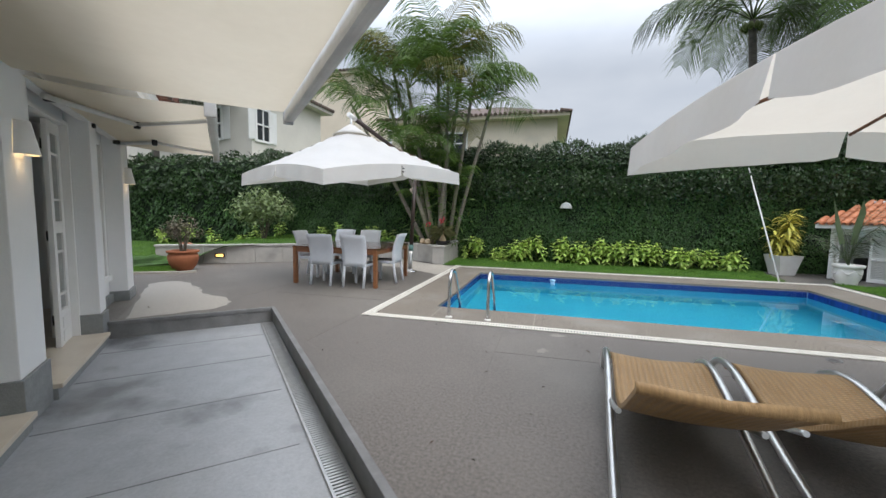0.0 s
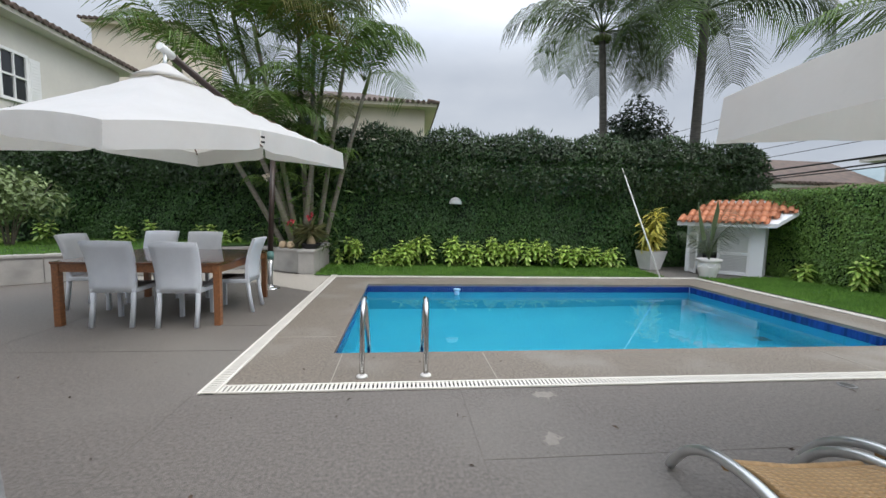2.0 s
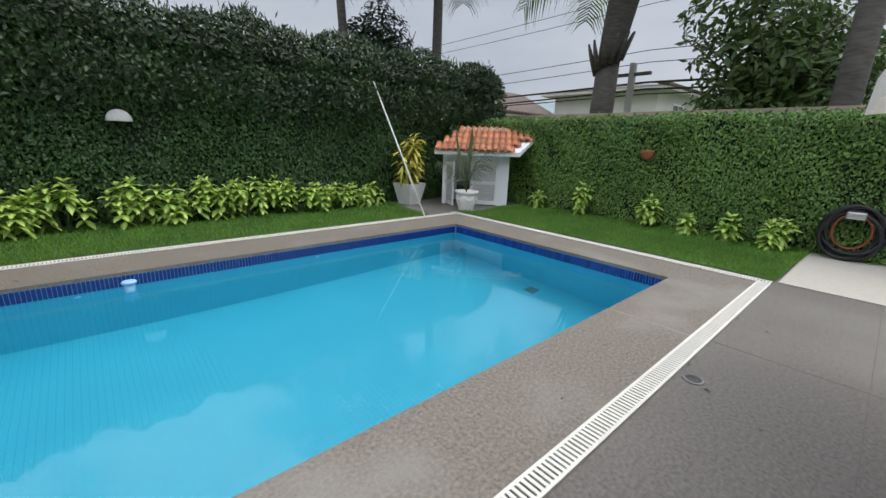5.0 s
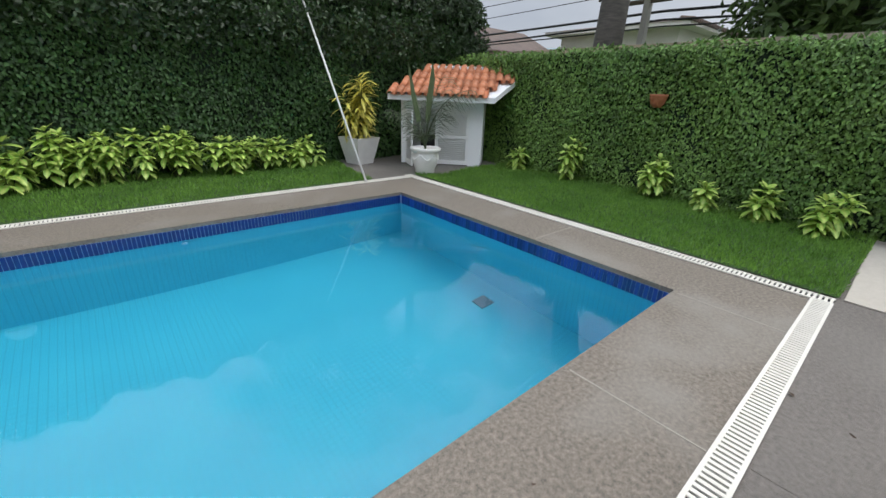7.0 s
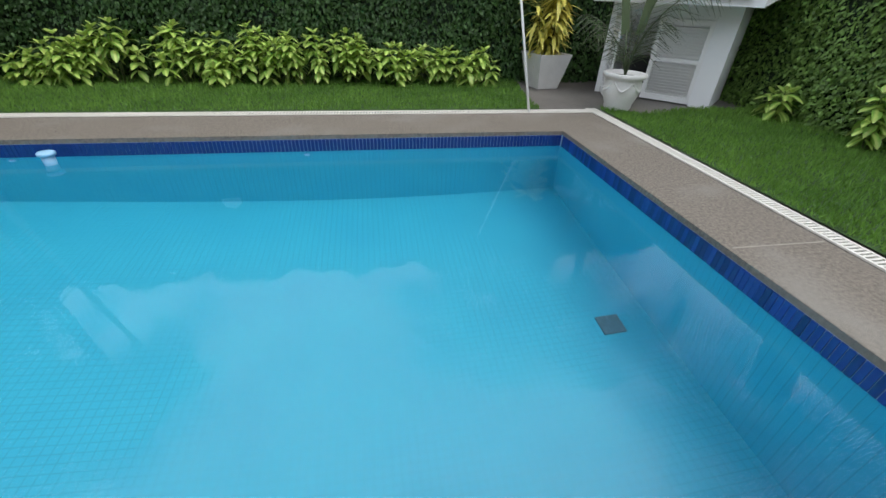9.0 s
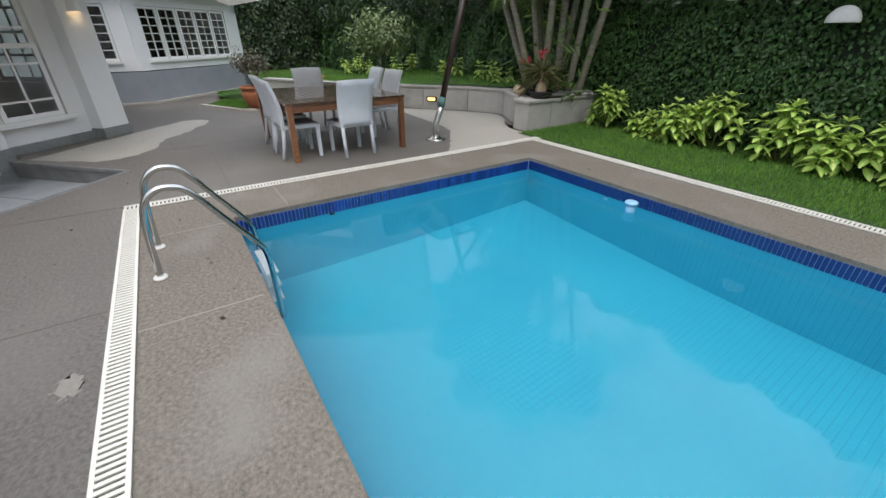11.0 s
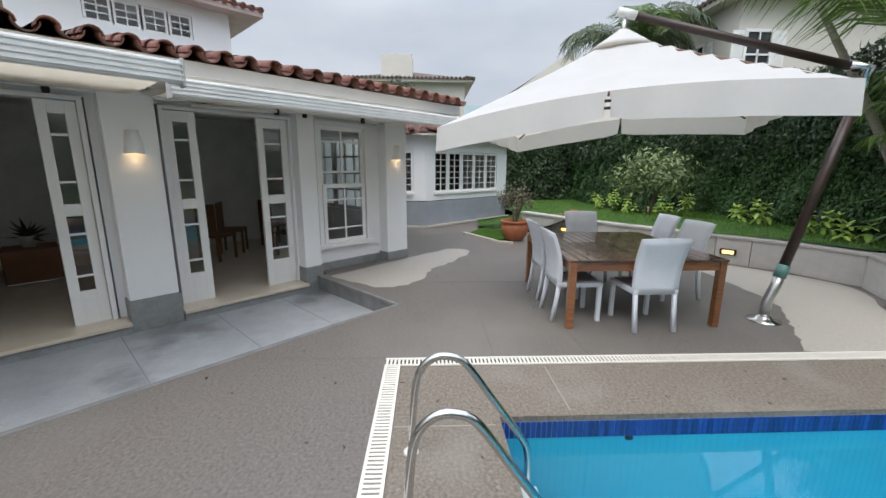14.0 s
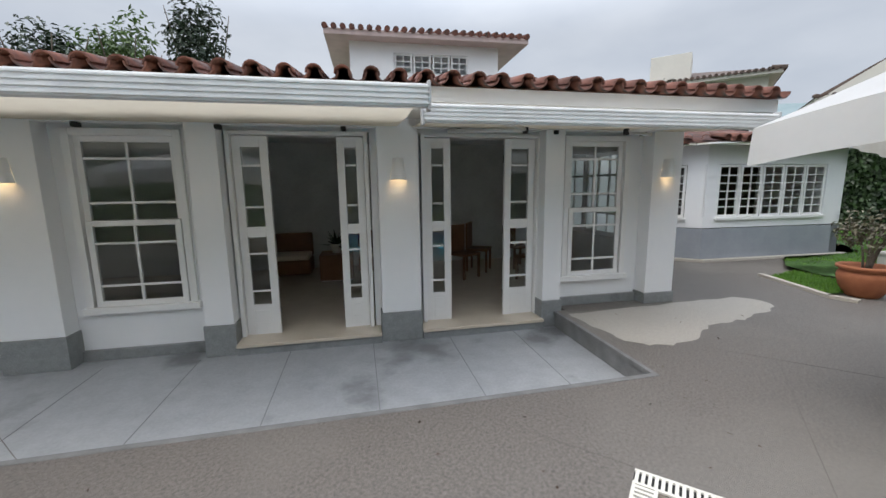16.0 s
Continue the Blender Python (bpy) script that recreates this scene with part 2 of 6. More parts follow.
# ---- small builders ----
def box(bm, x0, x1, y0, y1, z0, z1, bev=0.0):
    r = bmesh.ops.create_cube(bm, size=1, matrix=Matrix.Translation(((x0 + x1) / 2, (y0 + y1) / 2, (z0 + z1) / 2)) @ Matrix.Diagonal((abs(x1 - x0), abs(y1 - y0), abs(z1 - z0), 1)))
    if bev:
        es = list({e for v in r["verts"] for e in v.link_edges})
        bmesh.ops.bevel(bm, geom=es, offset=bev, segments=2, affect="EDGES", profile=0.6)
    return bm


def tube(bm, pts, r, seg=8, r1=None, cap=True):
    """A round bar along the points, tapering from r to r1."""
    pts = [Vector(p) for p in pts]
    r1 = r if r1 is None else r1
    rings, prev = [], None
    for i, p in enumerate(pts):
        d = (pts[min(i + 1, len(pts) - 1)] - pts[max(i - 1, 0)]).normalized()
        if prev is None:
            a = d.orthogonal().normalized()
        else:
            a = (prev - d * prev.dot(d)).normalized()
        prev = a
        c = d.cross(a)
        rr = r + (r1 - r) * i / max(1, len(pts) - 1)
        rings.append([bm.verts.new(p + (a * math.cos(2 * math.pi * k / seg) + c * math.sin(2 * math.pi * k / seg)) * rr) for k in range(seg)])
    for A, B in zip(rings, rings[1:]):
        for k in range(seg):
            f = bm.faces.new((A[k], A[(k + 1) % seg], B[(k + 1) % seg], B[k])); f.smooth = True
    if cap:
        bm.faces.new(rings[0][::-1]); bm.faces.new(rings[-1])
    return bm


def lathe(bm, prof, seg=24, centre=(0, 0)):
    rings = [[bm.verts.new((centre[0] + r * math.cos(2 * math.pi * k / seg), centre[1] + r * math.sin(2 * math.pi * k / seg), z)) for k in range(seg)] for r, z in prof]
    for A, B in zip(rings, rings[1:]):
        for k in range(seg):
            f = bm.faces.new((A[k], A[(k + 1) % seg], B[(k + 1) % seg], B[k])); f.smooth = True
    bm.faces.new(rings[0][::-1]); bm.faces.new(rings[-1])
    return bm


def spline(pts, n=6):
    """Points of a smooth curve through the given ones."""
    P = [Vector(p) for p in pts]
    out = []
    for i in range(len(P) - 1):
        a, b, c, d = P[max(i - 1, 0)], P[i], P[i + 1], P[min(i + 2, len(P) - 1)]
        for k in range(n):
            t = k / n
            out.append(0.5 * ((2 * b) + (c - a) * t + (2 * a - 5 * b + 4 * c - d) * t * t + (3 * b - a - 3 * c + d) * t ** 3))
    return out + [P[-1]]


def mesh_of(bm, name, material):
    me = bpy.data.meshes.new(name)
    bmesh.ops.recalc_face_normals(bm, faces=bm.faces)
    bm.to_mesh(me); bm.free()
    me.materials.append(material)
    return me


def part(name, bm, material, parent=None, label="", m=None):
    """One mesh object, under a thing or under a part."""
    ob = new(name, bm if isinstance(bm, bpy.types.Mesh) else mesh_of(bm, name, material))
    ob.parent = parent
    if m is not None:
        ob.matrix_basis = m
    return tagged(ob, label)


def piece(name, me, parent, m):
    ob = new(name, me); ob.parent = parent; ob.matrix_basis = m
    return ob


def thing(name, label, category, m=None, group=""):
    ob = new(name); ob.empty_display_size = 0.1
    if m is not None:
        ob.matrix_basis = m
    return tagged(ob, label, category, group)


def structure(name, bm, material, label="", m=None):
    ob = part(name, bm, material, None, label, m)
    return tagged(ob, kind="structure")


def loops(bm, outer, holes, z):
    """A flat sheet with holes."""
    es = []
    for lp in (outer, *holes):
        vs = [bm.verts.new((x, y, z)) for x, y in lp]
        es += [bm.edges.new((vs[i], vs[(i + 1) % len(vs)])) for i in range(len(vs))]
    bmesh.ops.triangle_fill(bm, edges=es, use_beauty=True, use_dissolve=False, normal=(0, 0, 1))
    for f in bm.faces:
        f.normal_update()
        if f.normal.z < 0:
            f.normal_flip()
    return bm


def cards(name, pos, nrm, along, length, width, material, parent=None, fold=0.25, curve=0.0):
    """Many small leaves, each a folded blade of four triangles, in one mesh."""
    n = len(pos)
    along = along - nrm * np.sum(along * nrm, 1)[:, None]
    along /= np.linalg.norm(along, axis=1)[:, None] + 1e-9
    side = np.cross(nrm, along)
    L_, W_ = np.asarray(length).reshape(-1, 1), np.asarray(width).reshape(-1, 1)
    base, tip = pos, pos + along * L_ - nrm * L_ * curve
    mid = pos + along * L_ * 0.45
    a = mid + side * W_ * 0.5 + nrm * W_ * fold
    b = mid - side * W_ * 0.5 + nrm * W_ * fold
    V = np.stack([base, a, tip, b], 1).reshape(-1, 3)
    i = np.arange(n)[:, None] * 4
    F = np.concatenate([i + [0, 1, 2], i + [0, 2, 3]], 1).reshape(-1, 3)
    me = bpy.data.meshes.new(name)
    me.vertices.add(len(V)); me.vertices.foreach_set("co", V.ravel())
    me.loops.add(len(F) * 3); me.loops.foreach_set("vertex_index", F.ravel().astype(np.int32))
    me.polygons.add(len(F)); me.polygons.foreach_set("loop_start", np.arange(len(F), dtype=np.int32) * 3)
    me.update(calc_edges=True); me.validate()
    me.materials.append(material)
    ob = new(name, me); ob.parent = parent
    return ob


# ---- plan ----
HOUSE = pose(-3.744, 1.971, 0, 0, 0, 134.4)      # along the house front: x = s, y = -d
WING = pose(-3.744, 1.971, 0, 0, 0, 133.0)       # the bay wing and the upper storey
STRIP = HOUSE @ pose(1.8, -1.86, 0, 0, 0, 1.0)   # along the outer edge of the sunken strip
def hxy(s, d):
    v = HOUSE @ Vector((s, -d, 0)); return v.x, v.y
PX0, PX1, PY0, PY1 = -1.45, 5.045, 5.40, 9.10     # pool
WATER = -0.155
PIT = -0.21
REC = Matrix.Translation((0.0156, 0.12, -0.043)) @ Matrix.Diagonal((1.026, 1, 1.026, 1))   # the recessed plane behind the pilasters
DX0, DX1, DY0, DY1 = -2.27, 5.88, 4.57, 9.96     # outer line of the slotted drain

# ---- ground, deck, pool ----
ground = structure("ground", loops(bmesh.new(), [(-900, -900), (900, -900), (900, 900), (-900, 900)], [[(-20, -12), (10, -12), (10, 13), (-20, 13)]], -0.05), M_LAWNSOIL, "dull green ground that reaches the horizon")
pit_loop = [hxy(-9.5, 2.057), hxy(1.8, 1.86), hxy(1.8, 0.02), hxy(3.5, -0.06), hxy(3.5, -7.6), hxy(-9.5, -7.6)]
pool_loop = [(PX0, PY0), (PX1, PY0), (PX1, PY1), (PX0, PY1)]
deck = structure("floor", loops(bmesh.new(), [(-20, -12), (10, -12), (10, 13), (-20, 13)], [pit_loop, [(DX0 + .13, DY0 + .13), (DX1 - .13, DY0 + .13), (DX1 - .13, DY1 - .13), (DX0 + .13, DY1 - .13)]], 0), M_DECK, "grey exposed aggregate patio deck, damp in places")
coping = structure("pool_coping", loops(bmesh.new(), [(DX0 + .13, DY0 + .13), (DX1 - .13, DY0 + .13), (DX1 - .13, DY1 - .13), (DX0 + .13, DY1 - .13)], [pool_loop], 0.001), M_COPING, "sandy aggregate border round the pool")
bm = bmesh.new()
for x0, x1, y0, y1 in ((PX0 - .3, PX0, PY0 - .3, PY1 + .3), (PX1, PX1 + .3, PY0 - .3, PY1 + .3), (PX0, PX1, PY0 - .3, PY0), (PX0, PX1, PY1, PY1 + .3)):
    box(bm, x0, x1, y0, y1, -1.5, -0.05)
box(bm, PX0 - .3, PX1 + .3, PY0 - .3, PY1 + .3, -1.7, -1.4)
pool_shell = structure("pool_basin", bm, M_POOL, "turquoise mosaic swimming pool basin")
bm = bmesh.new()
for x0, x1, y0, y1 in ((PX0 - .03, PX0 + .004, PY0, PY1), (PX1 - .004, PX1 + .03, PY0, PY1), (PX0 - .03, PX1 + .03, PY0 - .03, PY0 + .004), (PX0 - .03, PX1 + .03, PY1 - .004, PY1 + .03)):
    box(bm, x0, x1, y0, y1, -0.04, -0.001)
coping_edge = structure("coping_edge", bm, M_COPING, "rounded sandy pool edge")
bm = bmesh.new()
vs = [bm.verts.new((x, y, WATER)) for x, y in ((PX0 + .001, PY0 + .001), (PX1 - .001, PY0 + .001), (PX1 - .001, PY1 - .001), (PX0 + .001, PY1 - .001))]
bm.faces.new(vs)
me = bpy.data.meshes.new("water"); bm.to_mesh(me); bm.free(); me.materials.append(M_WATER)
water = tagged(new("water", me), "still clear pool water", kind="structure")
water.visible_shadow = False

# sunken strip before the house
bm = bmesh.new()
box(bm, -9.6, 1.9, -2.1, 0.2, PIT - 0.1, PIT)
pit = structure("sunken_paving", bm, M_PIT, "sunken strip of smooth grey stone, half wet", HOUSE)
bm = bmesh.new()
for s in (-5.6, -4.5, -3.45, -2.5, -1.55, -0.6, 0.35, 1.2):
    box(bm, s - .004, s + .004, -1.69, -0.06, PIT - .01, PIT + 0.0025)
structure("paving_joints", bm, mat("slab_joint", (.25, .255, .26), .8), "thin dark joints between the paving slabs", HOUSE)
bm = bmesh.new()
box(bm, -11.4, 0, -0.15, 0, PIT - 0.05, -0.003); box(bm, -11.4, -0.015, -0.04, 0.015, -0.04, 0.006, 0.006)
riser = structure("step_riser", bm, M_PITWALL, "dark grey stone riser with a rounded nosing", STRIP)
bm = bmesh.new()
box(bm, 1.8, 1.95, -1.86, -0.03, PIT - 0.05, -0.003); box(bm, 1.785, 1.83, -1.90, -0.02, -0.04, 0.006, 0.006)
structure("step_riser_end", bm, M_PITWALL, "dark grey stone riser at the end of the strip", HOUSE)

bm = bmesh.new(); box(bm, 1.96, 3.6, -0.1, 0.2, -0.05, 0.0015)
structure("floor_margin", bm, M_DECK, "deck margin at the house wall", HOUSE)

# ---- boundary hedges (cores) ----
bm = bmesh.new()
box(bm, -26, 9.1, 11.97, 12.55, 0, 3.15)
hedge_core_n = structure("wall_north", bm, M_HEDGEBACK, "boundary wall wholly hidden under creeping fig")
bm = bmesh.new()
box(bm, 8.25, 8.8, -6, 11.97, 0, 2.02)
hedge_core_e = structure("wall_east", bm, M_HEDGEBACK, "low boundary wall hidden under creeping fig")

bm = bmesh.new()
box(bm, -19.0, -18.3, 3.0, 11.96, 0, 2.9)
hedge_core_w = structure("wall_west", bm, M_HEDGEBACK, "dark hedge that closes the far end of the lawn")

# ---- house front ----
bm = bmesh.new()
WF, WB = 0.10, 0.30                       # wall face and back, measured inwards
def wallbit(s0, s1, z0, z1):
    box(bm, s0, s1, WF, WB, z0, z1)
for s0, s1 in ((-9.5, -3.57), (-2.5, -2.1), (-0.55, 0.03), (1.6, 1.92), (2.86, 3.49)):
    wallbit(s0, s1, PIT - .05, 2.75)
for s0, s1, z1 in ((-3.57, -2.5, 0.36), (1.92, 2.86, 0.38)):
    wallbit(s0, s1, PIT - .05, z1)
for s0, s1 in ((-3.57, -2.5), (-2.1, -0.55), (0.03, 1.6), (1.92, 2.86)):
    wallbit(s0, s1, 2.29, 2.75)
box(bm, 3.3, 3.49, 0.3, 0.9, -0.05, 2.75); box(bm, 3.3, 3.49, 3.1, 6.0, -0.05, 2.75); box(bm, 3.3, 3.49, 0.9, 3.1, -0.05, 0.8); box(bm, 3.3, 3.49, 0.9, 3.1, 2.2, 2.75)
wall = structure("wall_house", bm, M_WHITE, "white rendered house front", HOUSE @ REC)
for s0, s1, z0 in ((-5.9, -5.4, PIT), (-4.34, -3.77, PIT), (-2.44, -2.14, PIT), (-0.47, 0.0, PIT), (1.62, 1.88, PIT), (3.17, 3.62, 0)):
    bm = bmesh.new(); box(bm, s0, s1, 0.0, 0.22, 0.15, 2.45, 0.008)
    p = structure("pilaster", bm, M_WHITE, "white rendered pilaster", HOUSE)
    bm = bmesh.new(); box(bm, s0 - 0.015, s1 + 0.015, -0.02, 0.23, z0 + 0.001, 0.15, 0.006)
    part("plinth", bm, M_PLINTH, p, "grey granite plinth")
bm = bmesh.new()
for s0, s1 in ((-5.38, -4.36), (-3.75, -2.46)):
    box(bm, s0, s1, 0.05, WF, PIT, -0.09, 0.004)
box(bm, 1.9, 3.15, 0.05, WF, 0.002, 0.12, 0.004)
structure("baseboard", bm, M_PLINTH, "grey granite base course", HOUSE @ pose(0, 0.12, 0))
for s0, s1 in ((-2.12, -0.49), (0.02, 1.62)):
    bm = bmesh.new(); box(bm, s0, s1, -0.08, 0.45, -0.115, -0.075, 0.006)
    structure("threshold", bm, M_MARBLE, "cream marble door sill", HOUSE)
    bm = bmesh.new(); box(bm, s0, s1, -0.05, 0.42, PIT, -0.116)
    structure("sill_base", bm, M_PLINTH, "grey granite riser under the sill", HOUSE)
bm = bmesh.new(); box(bm, -9.5, 3.4, 0.42, 7.5, -0.2, -0.078)
structure("floor_inside", bm, M_MARBLE, "cream marble floor inside", HOUSE)
M_INSIDE = mat("pale_grey_inside_wall", (0.86, 0.87, 0.84), 0.8, scale=2)
bm = bmesh.new(); box(bm, -7.8, 3.4, 4.3, 4.5, -0.08, 2.6); box(bm, -9.7, -9.5, 0.1, 5.4, -0.2, 2.75)
structure("wall_inside", bm, M_INSIDE, "grey-green inner wall", HOUSE)
bm = bmesh.new(); box(bm, -9.5, 3.4, 0.3, 5.4, 2.6, 2.7)
structure("ceiling", bm, M_WHITE, "white plaster ceiling", HOUSE)
bm = bmesh.new(); box(bm, -9.5, 3.9, -0.62, 0.1, 2.44, 2.5); box(bm, -9.5, 4.3, -0.66, -0.6, 2.5, 2.645); box(bm, 4.26, 4.32, -0.6, 6.0, 2.5, 2.645)
box(bm, 3.6, 4.26, -0.6, 6.0, 2.46, 2.5)
structure("eave", bm, M_WHITE, "white painted eave and fascia", HOUSE)
bm = bmesh.new()
v = [bm.verts.new(p) for p in ((-9.5, -0.7, 2.645), (4.35, -0.7, 2.645), (4.35, 6.5, 4.0), (-9.5, 6.5, 4.0))]
bm.faces.new(v); bmesh.ops.solidify(bm, geom=bm.faces[:], thickness=0.05)
roof = structure("roof", bm, M_ROOFTILE, "weathered red clay tile roof", HOUSE)

# ---- slotted drains ----
def grate_mesh(name, length, width, slats, material):
    bm = bmesh.new()
    w = 0.018
    box(bm, 0, length, 0, w, 0, 0.012); box(bm, 0, length, width - w, width, 0, 0.012)
    for i in range(slats):
        x = (i + 0.5) * length / slats
        box(bm, x - 0.0095, x + 0.0095, w, width - w, 0.002, 0.011)
    return mesh_of(bm, name, material)


def drain(name, x, y, rz, length, me, label, width):
    n = round(length / 0.5)
    t = thing(name, label, "drain", pose(x, y, 0.0025, 0, 0, rz) @ Matrix.Diagonal((length / n / 0.5, 1, 1, 1)))
    bm = bmesh.new(); box(bm, 0, n * 0.5, 0.004, width - 0.004, -0.03, 0.001)
    part("channel", bm, M_DARK, t, "dark drain channel")
    for i in range(n):
        piece("grate", me, t, pose(i * 0.5, 0, 0.0015))
    return t


G13 = grate_mesh("grate_section", 0.5, 0.13, 15, M_GRATE)
drain("slot_drain", DX0 + 0.132, DY0, 0, DX1 - DX0 - 0.264, G13, "white plastic slotted drain set into the deck", 0.13)
drain("slot_drain", DX0 + 0.13, DY0, 90, DY1 - DY0 + 0.1, G13, "white plastic slotted drain beside the pool's short side", 0.13)
drain("slot_drain", DX0 + 0.132, DY1 - 0.13, 0, DX1 - DX0 - 0.264, G13, "white plastic slotted drain between lawn and coping", 0.13)
drain("slot_drain", DX1, DY0, 90, DY1 - DY0 + 0.06, G13, "white plastic slotted drain between coping and side lawn", 0.13)
GS = grate_mesh("steel_grate_section", 0.5, 0.15, 17, M_STEELGRATE)
sd = thing("gutter_drain", "long aluminium gutter grating at the foot of the step", "drain", STRIP @ pose(-8.0, 0.015, PIT + 0.003))
bm = bmesh.new(); box(bm, 0, 7.9, 0.004, 0.146, -0.03, 0.001); part("channel", bm, M_DARK, sd)
for i in range(16):
    piece("grate", GS, sd, pose(i * 0.495, 0, 0.0015))

# deck joints: thin dark saw cuts
bm = bmesh.new()
for x0, y0, x1, y1 in ((-0.35, -2, -0.35, 4.56), (3.6, -2, 3.6, 4.56), (-0.35, 3.69, 8.2, 3.69), (-2.3, 4.56, -2.32, 3.4), (-2.85, 6.34, -2.28, 6.36), (-4.35, 5.52, -2.28, 5.51), (-4.6, 4.95, -4.6, 8.6)):
    d = Vector((x1 - x0, y1 - y0, 0)); L = d.length
    bmesh.ops.create_cube(bm, size=1, matrix=Matrix.Translation(((x0 + x1) / 2, (y0 + y1) / 2, 0.001)) @ Matrix.Rotation(math.atan2(d.y, d.x), 4, "Z") @ Matrix.Diagonal((L, 0.005, 0.003, 1)))
M_JOINT = mat("dirty_joint", (0.17, 0.155, 0.14), 0.9)
structure("deck_joints", bm, M_JOINT, "narrow dirty joints in the deck")
bm = bmesh.new()
M_PALEJOINT = mat("pale_joint", (0.38, 0.35, 0.30), 0.8)
for x0, y0, x1, y1 in ((-1.36, 4.71, -1.36, 5.36), (-0.02, 4.71, -0.02, 5.36), (3.55, 4.71, 3.55, 5.36), (5.0, 4.71, 5.0, 5.36), (5.08, 6.755, 5.72, 6.755), (-1.5, 5.9, -2.1, 5.9)):
    box(bm, min(x0, x1) - 0.004, max(x0, x1) + 0.004, min(y0, y1) - 0.004, max(y0, y1) + 0.004, 0, 0.0035)
structure("coping_joints", bm, M_PALEJOINT, "pale mortar joints across the coping")
# pale dry patches on the damp deck
def patch(pts, material, name, label, z=0.0022):
    P = spline([(x, y, z) for x, y in pts + [pts[0]]], 5)[:-1]
    bm = bmesh.new(); rnd = random.Random(len(pts))
    vs = [bm.verts.new((p.x + rnd.uniform(-.03, .03), p.y + rnd.uniform(-.03, .03), z)) for p in P]
    f = bm.faces.new(vs); bmesh.ops.triangulate(bm, faces=[f])
    ob = structure(name, bm, material, label); return ob
patch([(-4.95, 3.45), (-6.2, 4.62), (-6.95, 5.35), (-6.75, 5.75), (-6.2, 5.55), (-5.75, 5.3), (-5.35, 5.0), (-4.85, 4.9), (-4.5, 4.65), (-4.35, 4.3), (-4.6, 3.9)], M_DRYPATCH, "dry_patch", "pale dry patch of deck by the house")
patch([(-2.3, 8.35), (-2.3, 10.05), (-2.62, 10.15), (-3.05, 10.18), (-4.2, 10.85), (-5.0, 10.5), (-5.75, 9.85), (-6.1, 9.45), (-5.3, 9.35), (-4.3, 9.3), (-3.55, 9.2), (-3.0, 8.85), (-2.65, 8.6)], M_DRYPATCH, "dry_patch", "pale dry patch of deck beside the planter")
M_STAIN = mat("pale_mortar_stain", (0.31, 0.285, 0.25), 0.75, var=(0.22, 0.20, 0.175), scale=30, fine=0.6, bump=0.4, bscale=150)
patch([(0.19, 4.42), (0.23, 4.48), (0.31, 4.49), (0.35, 4.45), (0.33, 4.40), (0.25, 4.39)], M_STAIN, "pale_stain", "small pale stain on the deck")
patch([(0.05, 3.84), (0.08, 3.91), (0.14, 3.92), (0.17, 3.86), (0.11, 3.82)], M_STAIN, "pale_stain", "small pale stain on the deck")
deck_cap = thing("deck_outlet", "small round grey outlet cover in the deck", "cover", pose(2.87, 4.47, 0.001))
part("rim", lathe(bmesh.new(), [(.065, 0), (.065, .005), (.05, .006)], 20), M_PITWALL, deck_cap)
part("cover", lathe(bmesh.new(), [(.048, 0), (.048, .007), (.02, .008)], 20), mat("dull_dark_metal", (.10, .095, .09), .5, metal=.6, scale=20), deck_cap)

# ---- pool fittings ----
TILE = bmesh.new(); box(TILE, -0.0158, 0.0158, -0.004, 0.004, -0.125, 0.0)
TILE_ME = mesh_of(TILE, "tile", M_BLUETILE)
bm = bmesh.new()
for x0, x1, y0, y1 in ((PX0, PX0 + .004, PY0, PY1), (PX1 - .004, PX1, PY0, PY1), (PX0, PX1, PY0, PY0 + .004), (PX0, PX1, PY1 - .004, PY1)):
    box(bm, x0, x1, y0, y1, -0.17, -0.04)
band = structure("tile_band", bm, M_GROUT, "band of narrow cobalt tiles along the waterline")
far_bm = bmesh.new()
z, hgt = -0.042, 0.125
for i in range(int((PX1 - PX0) / 0.036)):
    x = PX0 + 0.018 + i * 0.036
    box(far_bm, x - .0158, x + .0158, PY1 - .01, PY1 - .002, z - hgt, z)
    box(far_bm, x - .0158, x + .0158, PY0 + .002, PY0 + .01, z - hgt, z)
for i in range(int((PY1 - PY0) / 0.036)):
    y = PY0 + 0.018 + i * 0.036
    piece("tile", TILE_ME, band, pose(PX1 - 0.006, y, z, 0, 0, 90)); piece("tile", TILE_ME, band, pose(PX0 + 0.006, y, z, 0, 0, 90))
tagged(part("tiles", far_bm, M_BLUETILE, band), kind="stuff")
ladder = thing("pool_ladder", "polished steel pool ladder with white treads", "ladder")
for x in (-0.605, -1.125):
    pts = spline([(x, 4.83, 0), (x, 4.845, 0.3), (x, 4.875, 0.5), (x, 4.95, 0.59), (x, 5.04, 0.605), (x, 5.14, 0.555), (x, 5.3, 0.33), (x, 5.46, 0.1), (x, 5.51, -0.02), (x, 5.52, -0.3), (x, 5.52, -1.0)], 5)
    part("rail", tube(bmesh.new(), pts, 0.0215, 12), M_STEEL, ladder)
    part("base_collar", lathe(bmesh.new(), [(0.045, 0.001), (0.045, 0.012), (0.036, 0.02), (0.024, 0.022)], 16, (x, 4.83)), M_POTW, ladder, "white plastic collar")
for z in (-0.28, -0.52, -0.76):
    bm = bmesh.new(); box(bm, -1.10, -0.64, 5.47, 5.57, z - 0.015, z + 0.015, 0.01)
    part("tread", bm, M_PLASTICW, ladder, "white plastic tread")
flo = thing("pool_floater", "pale blue plastic chlorine floater", "pool floater", pose(0.22, 8.92, WATER + 0.04) @ Matrix.Scale(.82, 4))
